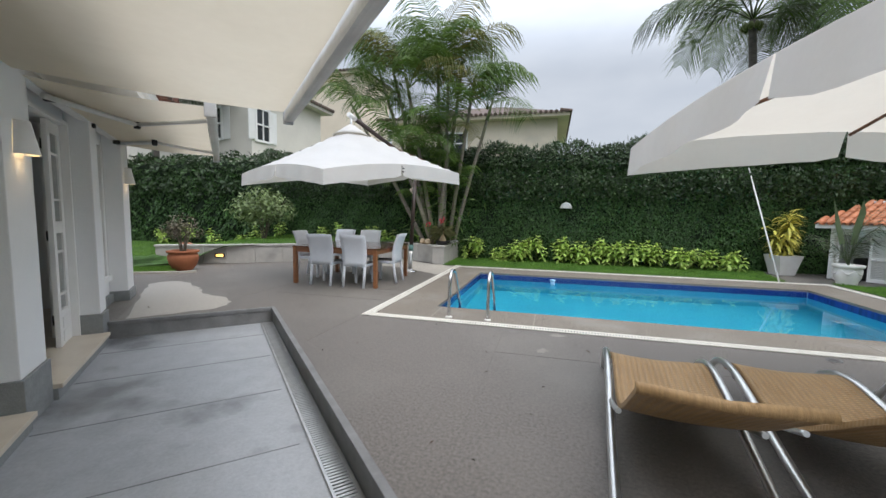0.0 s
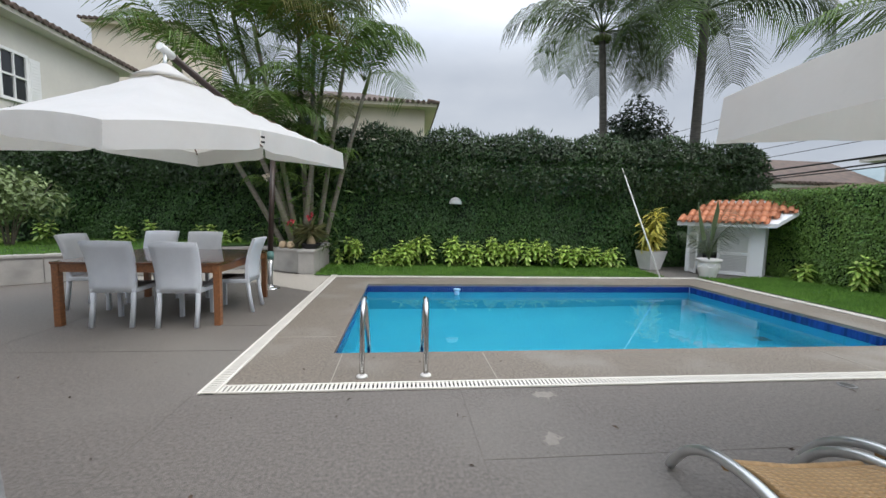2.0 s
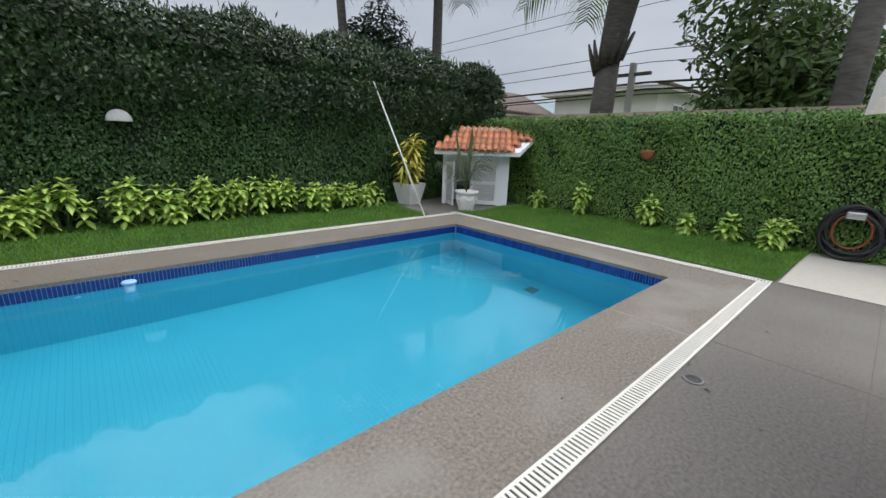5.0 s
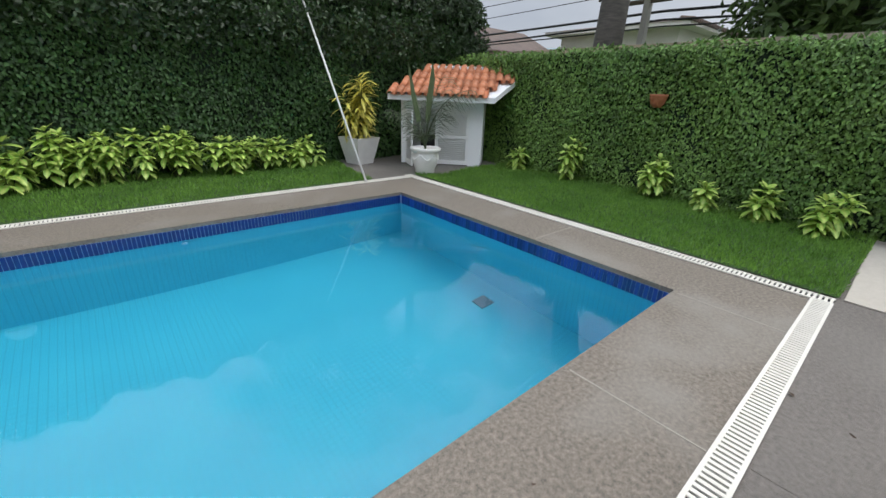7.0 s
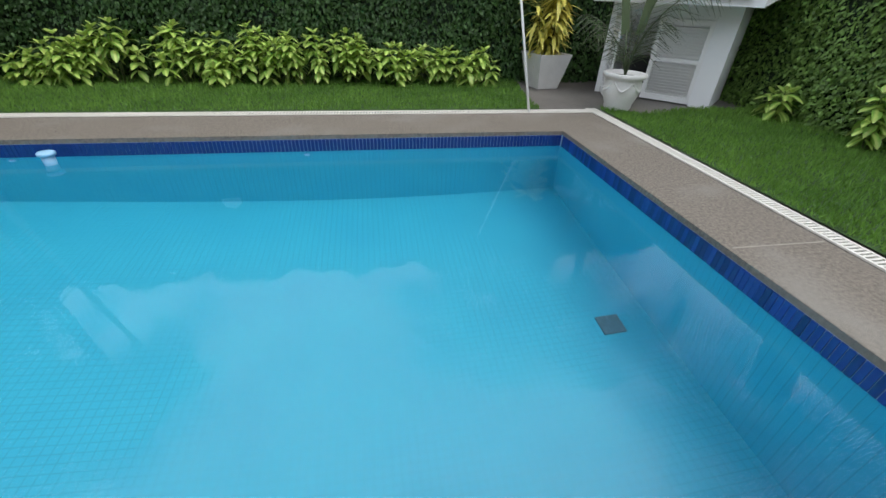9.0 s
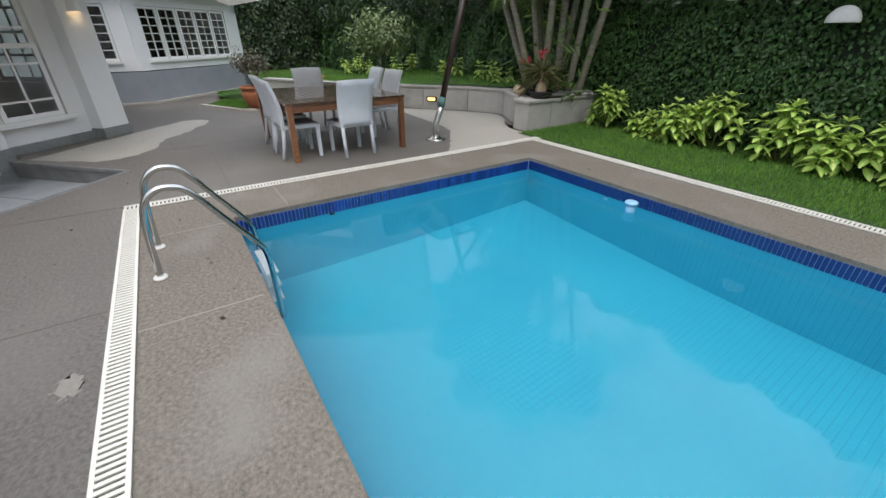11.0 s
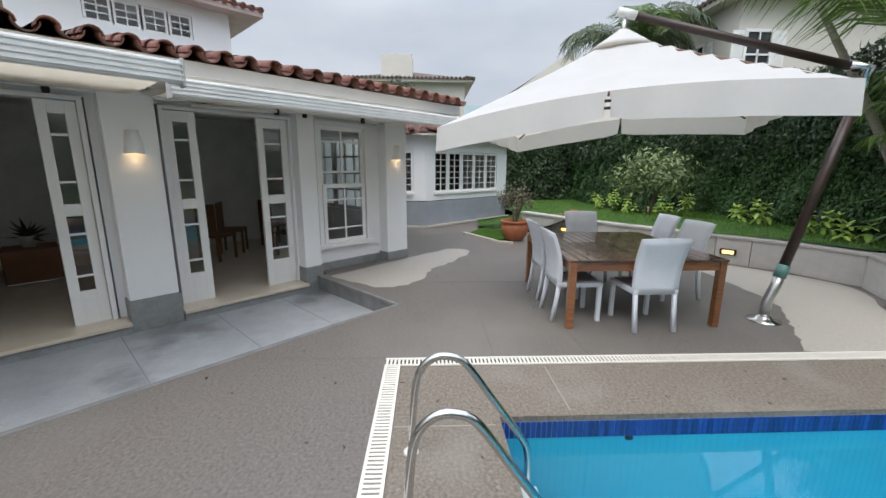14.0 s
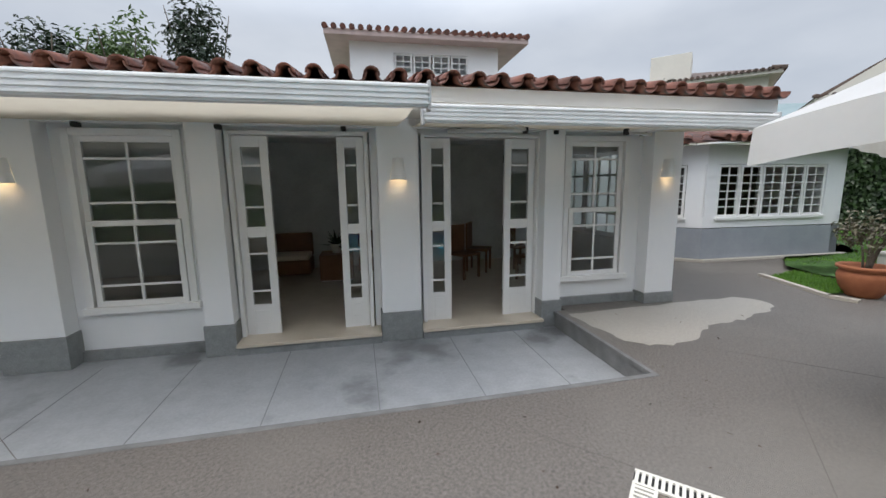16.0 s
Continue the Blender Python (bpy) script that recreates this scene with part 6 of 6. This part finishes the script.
part("inner_hose", tube(bmesh.new(), [(-.06, .2 * math.cos(k / 16 * 6.283), .42 + .24 * math.sin(k / 16 * 6.283)) for k in range(40)], .014, 6), mat("rust_red_hose", (.25, .05, .03), .5), hose, "thin rust-red hose")
bm = bmesh.new(); box(bm, -.1, .12, -.1, .1, .60, .70, .02); part("holder", bm, M_ALU, hose, "grey metal holder")

# ---- pump hut ----
HUT = pose(6.42, 11.08, 0.0, 0, 0, -48.7) @ Matrix.Scale(1.04, 4)
hut = thing("pump_hut", "small white pump hut with louvred doors and an orange tile roof", "hut", HUT)
HL = 1.5
bm = bmesh.new()
box(bm, 0, .07, 0, .9, 0.01, 1.25, .004); box(bm, HL - .24, HL, 0.0, .9, 0.01, 1.28, .004); box(bm, .07, HL - .24, 0.0, .08, 1.0, 1.28, .004); box(bm, .07, HL - .28, .8, .9, .01, 1.13)
part("wall", bm, M_WHITE, hut)
EAVE, RIDGE = 1.23, 1.68
bm = bmesh.new(); box(bm, -.15, HL + .2, -.36, -.30, EAVE - .09, EAVE - .005, .004); box(bm, .33, HL + .72, .83, .91, RIDGE - .06, RIDGE + .075, .008)
v = [bm.verts.new(p) for p in ((-.15, -.30, EAVE), (HL + .2, -.30, EAVE), (HL + .7, .85, RIDGE), (.35, .85, RIDGE), (-.15, -.30, EAVE - .08), (HL + .2, -.30, EAVE - .08), (HL + .7, .85, RIDGE - .09), (.35, .85, RIDGE - .09))]
for q in ((0, 1, 2, 3), (4, 5, 6, 7), (1, 2, 6, 5), (0, 3, 7, 4), (2, 3, 7, 6)):
    bm.faces.new([v[k] for k in q])
part("roof_board", bm, M_WHITE, hut, "white painted roof edge")
HC = tile_mesh("tile", .054, .048, .42, M_HUTTILE); HPN = tile_mesh("tile", .05, .056, .42, M_HUTTILE, False)
hp_ = math.degrees(math.atan2(RIDGE - EAVE, 1.15))
for i in range(16):
    for row in range(4):
        if i > 11.6 + row * 1.25 or i < row * .95 - .3:
            continue
        y, z = -.42 + row * .32, EAVE - .015 + row * .32 * (RIDGE - EAVE) / 1.15
        piece("tile", HC, hut, pose(-.09 + i * .14, y, z + .02, hp_, 0, 0) @ Matrix.Diagonal((1.12, 1, .75, 1))); piece("tile", HPN, hut, pose(-.02 + i * .14, y, z + .03, hp_, 0, 0) @ Matrix.Diagonal((1.1, 1, .6, 1)))
def louvre(parent, x, w, ang, flip=1):
    d = new("door"); d.parent = parent; d.matrix_basis = pose(x, 0.03, 0, 0, 0, ang)
    a, b = sorted((0, flip * w))
    bm = bmesh.new(); box(bm, a, a + .05, -.015, .015, .03, .99, .003); box(bm, b - .05, b, -.015, .015, .03, .99, .003); box(bm, a + .05, b - .05, -.014, .014, .03, .1); box(bm, a + .05, b - .05, -.014, .014, .92, .99); box(bm, a + .05, b - .05, -.014, .014, .5, .55)
    part("door_frame", bm, M_TRIM, d)
    S = bmesh.new(); box(S, a + .045, b - .045, -.003, .003, -.019, .019); S = mesh_of(S, "slat", M_TRIM)
    for k in range(23):
        z = .12 + k * .035
        if abs(z - .525) > .04:
            piece("slat", S, d, pose(0, 0, z, 35))
louvre(hut, .07, .5, -62); louvre(hut, HL - .24, .62, 2, -1)
bm = bmesh.new(); box(bm, .3, .6, .3, .6, .01, .5, .05); part("pump", bm, M_DARK, hut, "dark pump inside")

# ---- trees and palms beyond the walls ----
def coconut_palm(x, y, h, lean, nf, fl, label, seed, r0=.17):
    t = thing("coconut_palm", label, "palm", pose(x, y, -.05)); r = random.Random(seed)
    pts = spline([(0, 0, 0), (lean[0] * .3, lean[1] * .3, h * .5), (lean[0], lean[1], h)], 8)
    part("trunk", tube(bmesh.new(), pts, r0, 10, r0 * .7), M_TRUNK, t)
    for k in range(nf):
        bm = bmesh.new(); frond(bm, pts[-1], k * 6.283 / nf * 2.4 + r.uniform(-.2, .2), r.uniform(5, 65), fl * r.uniform(.8, 1.1), 42, .05, r.uniform(85, 130), r, .16, .05)
        part("frond", bm, M_FRONDG if k % 3 else M_FROND, t)
    n = 9
    for k in range(n):
        a = k * .7
        part("nut", lathe(bmesh.new(), [(.05, -.12), (.11, 0), (.05, .13)], 8), M_STEM, t, "", pose(pts[-1].x + .25 * math.cos(a), pts[-1].y + .25 * math.sin(a), h - .25))
    return t
coconut_palm(7.2, 17.0, 8.5, (-.4, 0), 16, 4.3, "coconut palm with drooping grey-green fronds behind the hedge", 1)
coconut_palm(9.75, 15.4, 8.9, (.2, .2), 18, 4.4, "tall coconut palm with drooping grey-green fronds", 2, .2)
coconut_palm(-16.5, 13.2, 6.3, (.3, 0), 15, 3.2, "palm behind the neighbouring roof", 5)
def tree(x, y, h, w, label, n, size, material, seed, clumps=18, name="tree", ch=.3):
    t = thing(name, label, "tree", pose(x, y, -.05)); r = random.Random(seed)
    part("trunk", tube(bmesh.new(), spline([(0, 0, 0), (.1, .05, h * .35), (0, .1, h * .7)], 5), .035 * h * .6, 9, .04), M_BARK, t)
    for i in range(8):
        a = i * .8; part("limb", tube(bmesh.new(), spline([(0.05, .05, h * .4), (w * .4 * math.cos(a), w * .4 * math.sin(a), h * .6), (w * .8 * math.cos(a), w * .8 * math.sin(a), h * r.uniform(.65, .9))], 4), .05, 6, .012), M_BARK, t)
    tree_crown("crown", (0, 0, h * (1 - ch)), (w, w, h * ch), n, size, material, t, clumps, seed)
    return t
M_DKTREE = mat("dark_tree_leaf", (0.03, 0.055, 0.025), .5, var=(.018, .035, .015), scale=1, isl=.4)
M_TREE = mat("broad_tree_leaf", (0.11, 0.18, 0.05), .5, var=(.06, .11, .03), scale=1, isl=.4, translucent=.2)
tree(8.9, 17.6, 6.3, 1.6, "dark leafy tree behind the hedge", 5000, .22, M_DKTREE, 3, ch=.32)
tree(14.6, 6.9, 6.4, 2.8, "broad-leaved green tree beyond the side wall", 5200, .30, M_TREE, 4, ch=.36)
tree(12.5, -2.5, 6.5, 2.8, "broad-leaved green tree beyond the side wall", 3000, .30, M_TREE, 14, ch=.36)
# thick palm trunk with old leaf bases
tp2 = thing("royal_palm", "thick grey palm trunk with shaggy old leaf bases", "palm", pose(11.9, 10.2, -.05))
part("trunk", tube(bmesh.new(), [(0, 0, 0), (0, 0, 2.4), (.05, 0, 3.9)], .36, 14, .31), M_TRUNK, tp2)
part("boot", tube(bmesh.new(), spline([(.05, 0, 3.7), (.08, -.03, 4.3), (.15, -.12, 5.2), (.25, -.25, 6.4)], 4), .29, 12, .46), M_TRUNK, tp2, "flaring grey leaf bases")
br = random.Random(6)
for k in range(12):
    a = k * .55
    bm = bmesh.new(); tube(bm, [(.05 + .32 * math.cos(a), .32 * math.sin(a), 3.4 + .06 * k), (.05 + .5 * math.cos(a), .5 * math.sin(a), 3.85 + .06 * k), (.05 + .55 * math.cos(a), .62 * math.sin(a), 4.2 + .05 * k)], .1, 5, .03)
    part("leaf_base", bm, M_TRUNK, tp2)
for k in range(14):
    bm = bmesh.new(); frond(bm, (.25, -.25, 6.5), k * .9, br.uniform(15, 70), 3.6, 30, .06, br.uniform(60, 110), br, .16, .05); part("frond", bm, M_FROND, tp2)
tk = thing("palm_trunk", "dark palm trunk beyond the side wall", "palm", pose(11.5, 4.9, -.05))
part("trunk", tube(bmesh.new(), [(0, 0, 0), (.1, 0, 3), (.1, 0, 7.5)], .27, 12, .2), M_TRUNK, tk)
for k in range(12):
    bm = bmesh.new(); frond(bm, (.1, 0, 7.5), k * .9, br.uniform(15, 60), 3.0, 26, .06, br.uniform(60, 110), br, .16, .05); part("frond", bm, M_FROND, tk)
for i, (x, y, h, w) in enumerate(((-4.0, -12.0, 7.2, 1.7), (-5.9, -11.5, 8.0, 1.5), (-8.0, -10.6, 8.7, 1.3), (-1.8, -12.6, 6.9, 1.8), (-23.5, 3.6, 6.9, 1.8))):
    tree(x, y, h, w, "green tree rising behind the house roof", 2600, .22, M_TREE if i % 2 else M_DKTREE, 20 + i)

# ---- neighbouring houses ----
M_CREAM = mat("cream_house_paint", (0.70, 0.62, 0.50), .8, var=(.64, .56, .45), scale=.8, stain=(.52, .47, .39), sscale=.6, srange=(.55, .8))
M_CREAM2 = mat("pale_house_paint", (0.70, 0.67, 0.60), .8, var=(.63, .60, .54), scale=.8)
M_FARROOF = mat("old_brown_roof", (0.14, 0.095, 0.075), .8, var=(.08, .06, .05), scale=3, bump=.5, bscale=8)
M_BLIND = mat("dark_window_void", (0.03, 0.035, 0.04), .2)
def house(x0, x1, y0, y1, z, over, rise, wall_m, label, rot=0, px=0, py=0, hip=True, wins=()):
    h = thing("neighbour_house", label, "house", pose(px, py, -.05, 0, 0, rot))
    bm = bmesh.new(); box(bm, x0, x1, y0, y1, 0, z); part("wall", bm, wall_m, h)
    bm = bmesh.new(); box(bm, x0 - over, x1 + over, y0 - over, y1 + over, z, z + .18); part("eave", bm, wall_m, h, "painted eave soffit")
    bm = bmesh.new()
    A_ = [(x0 - over - .05, y0 - over - .05, z + .181), (x1 + over + .05, y0 - over - .05, z + .181), (x1 + over + .05, y1 + over + .05, z + .181), (x0 - over - .05, y1 + over + .05, z + .181)]
    k = min(x1 - x0, y1 - y0) / 2 * (1 if hip else 0) + .01
    cy = (y0 + y1) / 2
    B_ = [(x0 + k, cy, z + rise), (x1 - k, cy, z + rise)] if x1 - x0 >= y1 - y0 else None
    if B_ is None:
        cx = (x0 + x1) / 2; B_ = [(cx, y0 + k, z + rise), (cx, y1 - k, z + rise)]
        va = [bm.verts.new(p) for p in A_]; vb = [bm.verts.new(p) for p in B_]
        for q in ((va[0], va[1], vb[0]), (va[1], va[2], vb[1], vb[0]), (va[2], va[3], vb[1]), (va[3], va[0], vb[0], vb[1]), va[::-1]):
            bm.faces.new(q)
    else:
        va = [bm.verts.new(p) for p in A_]; vb = [bm.verts.new(p) for p in B_]
        for q in ((va[0], va[1], vb[1], vb[0]), (va[1], va[2], vb[1]), (va[2], va[3], vb[0], vb[1]), (va[3], va[0], vb[0]), va[::-1]):
            bm.faces.new(q)
    part("roof", bm, M_FARROOF, h, "brown tile roof")
    bm = bmesh.new(); i = 0
    x = x0 - over
    while x < x1 + over:
        tube(bm, [(x, y0 - over - .12, z + .2), (x, y0 - over + .5, z + .3)], .1, 6, .09); x += .27
    y = y0 - over
    while y < y1 + over:
        tube(bm, [(x1 + over + .12, y, z + .2), (x1 + over - .5, y, z + .3)], .1, 6, .09); y += .27
    part("edge_tiles", bm, M_FARROOF, h)
    for face, c, w, zb, zt, shut in wins:
        g = new("window"); g.parent = h
        g.matrix_basis = pose(c, y0, 0) if face == "s" else pose(x1, c, 0, 0, 0, 90)
        bm = bmesh.new(); box(bm, -w / 2, w / 2, -.01, .01, zb, zt); part("pane", bm, M_BLIND, g, "dark panes")
        bm = bmesh.new()
        for a, b, c0, c1 in ((-w / 2 - .1, -w / 2, zb - .1, zt + .1), (w / 2, w / 2 + .1, zb - .1, zt + .1), (-w / 2, w / 2, zt, zt + .1), (-w / 2, w / 2, zb - .1, zb), (-w / 2, w / 2, (zb + zt) / 2 - .03, (zb + zt) / 2 + .03), (-.02, .02, zb, zt)):
            box(bm, a, b, -.07, .0, c0, c1)
        part("window_frame", bm, M_TRIM, g)
        if shut:
            for sx in (-1, 1):
                bm = bmesh.new(); box(bm, sx * (w / 2 + .12), sx * (w + .12) , -.06, -.02, zb - .05, zt + .05)
                for q in range(14):
                    box(bm, min(sx * (w / 2 + .16), sx * (w + .06)), max(sx * (w / 2 + .16), sx * (w + .06)), -.075, -.06, zb + q * (zt - zb) / 14, zb + (q + .6) * (zt - zb) / 14)
                part("shutter", bm, M_TRIM, g, "white louvred shutter")
    return h
house(-22, -13.6, 15.7, 21.5, 7.35, .55, 1.6, M_CREAM2, "pale two-storey house with shutters beyond the hedge", wins=(("s", -15.7, .8, 4.9, 6.3, True), ("e", 16.45, .85, 4.85, 6.3, True), ("s", -19.0, .8, 4.9, 6.3, True)))
house(-9.5, .25, 22.8, 30, 6.75, .6, 1.7, M_CREAM, "cream house with a brown tile roof behind the palms", wins=(("s", -5.5, 1.3, 5.0, 6.1, False),))
house(-17.8, -13.2, 26, 31, 11.2, .3, .9, M_CREAM, "tall cream block behind the shuttered house")
house(17.6, 22.5, 19.2, 24, 3.0, .4, 1.7, M_CREAM2, "small pale gabled house beyond the side wall", hip=False)
house(24, 38, 13.5, 20, 4.6, .7, .9, M_CREAM2, "low house with a grey roof beyond the side wall", wins=(("s", 27, 1.6, 2.9, 4.0, False), ("s", 32, 1.6, 2.9, 4.0, False)))
house(18, 30, 1, 8, 4.2, .5, 1.3, M_CREAM2, "low white house with a red roof half hidden by a tree")
house(-4.2, 3.2, 0, 7, 7.0, .5, 1.4, M_CREAM2, "white two-storey house with a grey tile roof behind the bay", 90, -26.4, 4.2, wins=(("s", -2.2, 1.6, 3.9, 5.2, False), ("s", 1.8, 1.6, 3.9, 5.2, False)))
gh = house(-4.2, 4.2, 0, 9, 5.2, .3, 3.1, M_CREAM2, "white gabled house beyond the far lawn", 90, -24.4, 13.4, hip=False)
bm = bmesh.new(); v = [bm.verts.new(p) for p in ((-4.6, -.38, 5.15), (4.6, -.38, 5.15), (0, -.38, 8.4), (-4.6, -.42, 5.15), (4.6, -.42, 5.15), (0, -.42, 8.4))]
for q in ((0, 1, 2), (3, 4, 5), (0, 1, 4, 3), (1, 2, 5, 4), (2, 0, 3, 5)):
    bm.faces.new([v[k] for k in q])
part("gable", bm, M_CREAM2, gh, "white gable wall")
rh = thing("roof_tank_block", "white rooftop block on the neighbouring house", "rooftop block", pose(-27.5, 3.0, 6.5))
bm = bmesh.new(); box(bm, -1, 1, -1, 1, 0, 2.2, .02); part("body", bm, M_CREAM2, rh)
bm = bmesh.new(); box(bm, 9.6, 9.9, -6, 30, 0, 2.15); box(bm, 9.56, 9.94, -6, 30, 2.15, 2.25)
structure("street_wall", bm, mat("ochre_street_wall", (.5, .40, .28), .85, scale=1.5, bump=.3, stain=(.3, .26, .2), sscale=1), "weathered ochre wall along the street")
# roofs, pole and wires of the street
ep = thing("utility_pole", "grey concrete utility pole with a crossarm", "pole", pose(14.0, 10.4, -.05))
bm = bmesh.new(); box(bm, -.1, .1, -.08, .08, 0, 4.2, .01); part("shaft", bm, M_STONEWALL, ep)
bm = bmesh.new(); box(bm, -.06, .06, -.6, .6, 3.8, 3.9, .01); part("crossarm", bm, M_BARK, ep)
M_CABLE = mat("black_cable", (.015, .015, .015), .6)
for k, (z, sag, r_) in enumerate(((4.5, .25, .012), (4.15, .3, .012), (3.55, .22, .035), (3.35, .3, .03), (3.2, .2, .02), (5.9, .3, .01), (6.3, .3, .01))):
    pts = [(14.1 + .03 * k, -20 + 60 * i / 30, z + (i - 15) * (.02 if k > 4 else 0) - sag * (1 - ((i % 15) / 7.5 - 1) ** 2)) for i in range(31)]
    tagged(part("overhead_cable", tube(bmesh.new(), pts, r_, 5), M_CABLE), "sagging black overhead cable along the street", "cable", "street cables")
# hills, the mist before them put into their pale blue-grey colour
M_HILL = mat("hill_mist_tint", (0.30, 0.36, 0.38), 1.0, var=(.22, .28, .29), scale=.02, spec=0)
bm = bmesh.new(); n = 120; lo, hi = [], []
for k in range(n):
    a = 6.2832 * k / n; r_ = 420
    h = 30 + 46 * max(0, math.cos(a - 2.7)) ** 2 + 26 * max(0, math.cos(a - .45)) ** 4 + 9 * math.sin(a * 9) + 5 * math.sin(a * 23)
    lo.append(bm.verts.new((r_ * math.cos(a), r_ * math.sin(a), -10))); hi.append(bm.verts.new((r_ * 1.3 * math.cos(a), r_ * 1.3 * math.sin(a), h)))
for k in range(n):
    bm.faces.new((lo[k], lo[(k + 1) % n], hi[(k + 1) % n], hi[k])).smooth = True
structure("backdrop_hills", bm, M_HILL, "wooded hills under low cloud, mist put into their colour")

# ---- inside the house, dim ----
M_CHAIRW = mat("brown_chair_wood", (.22, .10, .045), .5, scale=6)
def inside_chair(s, y, rot):
    t = thing("wooden_chair", "brown wooden dining chair inside the room", "chair", HOUSE @ pose(s, y, -.076, 0, 0, rot), "chairs inside")
    for x in (-.2, .2):
        for q in (-.2, .2):
            bm = bmesh.new(); box(bm, x - .02, x + .02, q - .02, q + .02, 0, .43); part("leg", bm, M_CHAIRW, t)
    bm = bmesh.new(); box(bm, -.23, .23, -.23, .23, .43, .48, .015); part("seat", bm, M_CHAIRW, t)
    bm = bmesh.new(); box(bm, -.22, .22, .19, .23, .48, 1.0, .015); part("backrest", bm, M_CHAIRW, t)
for s, y, r_ in ((1.25, 2.6, 30), (1.7, 3.1, 60), (2.4, 2.0, 200), (2.6, 3.2, 100)):
    inside_chair(s, y, r_)
cab = thing("chest", "brown leather-covered chest inside the room", "chest", HOUSE @ pose(-1.15, 3.0, -.076))
bm = bmesh.new(); box(bm, -.3, .3, -.3, .3, 0.04, .52, .02); part("body", bm, M_CHAIRW, cab)
bm = bmesh.new(); box(bm, -.28, .28, -.31, -.3, .03, .05); part("foot_rail", bm, M_STEEL, cab)
ip = thing("indoor_plant", "white pot with a dark green plant on the chest", "potted plant", HOUSE @ pose(-1.15, 3.0, .444))
part("pot", lathe(bmesh.new(), [(.07, 0), (.1, .14), (.105, .17), (.08, .16)], 16), M_POTW, ip)
d = unit(np.c_[rng.normal(0, .5, 30), rng.normal(0, .5, 30), np.ones(30)])
cards("foliage", np.tile([0, 0, .15], (30, 1)), unit(rng.normal(0, 1, (30, 3))), d, rng.uniform(.15, .35, 30), np.full(30, .05), M_DKTREE, ip)
for s in (-2.0, -.4):
    arm = thing("armchair", "dark brown armchair with a pale seat inside the room", "armchair", HOUSE @ pose(s, 3.4, -.076))
    bm = bmesh.new(); box(bm, -.35, .35, -.3, .3, .1, .38, .03); part("base", bm, M_CHAIRW, arm)
    bm = bmesh.new(); box(bm, -.33, .33, -.32, .28, .38, .48, .04); part("cushion", bm, M_MARBLE, arm, "cream seat cushion")
    bm = bmesh.new(); box(bm, -.35, .35, .26, .36, .38, .85, .04); part("backrest", bm, M_CHAIRW, arm)
idoor = thing("inner_door", "open brown wooden door inside the room", "door", HOUSE @ pose(0.62, 3.4, -.076, 0, 0, 70))
bm = bmesh.new(); box(bm, 0, .75, 0, .04, 0, 2.1, .004); part("leaf", bm, M_CHAIRW, idoor)
bm = bmesh.new(); box(bm, -3.4, -2.7, 2.4, 3.1, -.076, .42, .06)
tagged(part("sofa", bm, mat("dark_sofa_cloth", (.05, .05, .06), .9), None, "", HOUSE), "dark sofa behind the window", "sofa")
bm = bmesh.new(); box(bm, -3.3, -2.95, 2.85, 3.0, .43, .75, .06)
tagged(part("cushion", bm, mat("red_cushion_cloth", (.45, .05, .03), .9), None, "", HOUSE), "red cushion on the dark sofa", "cushion")

# ---- fallen leaves on the deck ----
M_DRY = mat("dry_brown_leaf", (.07, .045, .03), .8, isl=.4)
lr = np.random.default_rng(5); n = 240
x, y = lr.uniform(-6, 5, n), lr.uniform(-.5, 9.3, n)
ok = ~((x > PX0 - .05) & (x < PX1 + .05) & (y > PY0 - .05) & (y < PY1 + .05))
hsd = np.array([(HOUSE.inverted() @ Vector((a, b, 0))) for a, b in zip(x, y)])
ok &= ~((hsd[:, 1] > -2.1) & (hsd[:, 0] < 1.95)) & ~((hsd[:, 1] > -.1))
x, y = x[ok], y[ok]; n = len(x)
tagged(cards("fallen_leaves", np.c_[x, y, np.full(n, .006)], unit(lr.normal(0, .25, (n, 3)) + [0, 0, 1]), unit(np.c_[lr.normal(0, 1, (n, 2)), np.zeros(n)]), lr.uniform(.02, .06, n), lr.uniform(.008, .025, n), M_DRY), "small dry leaves scattered on the deck", "leaves", kind="stuff")
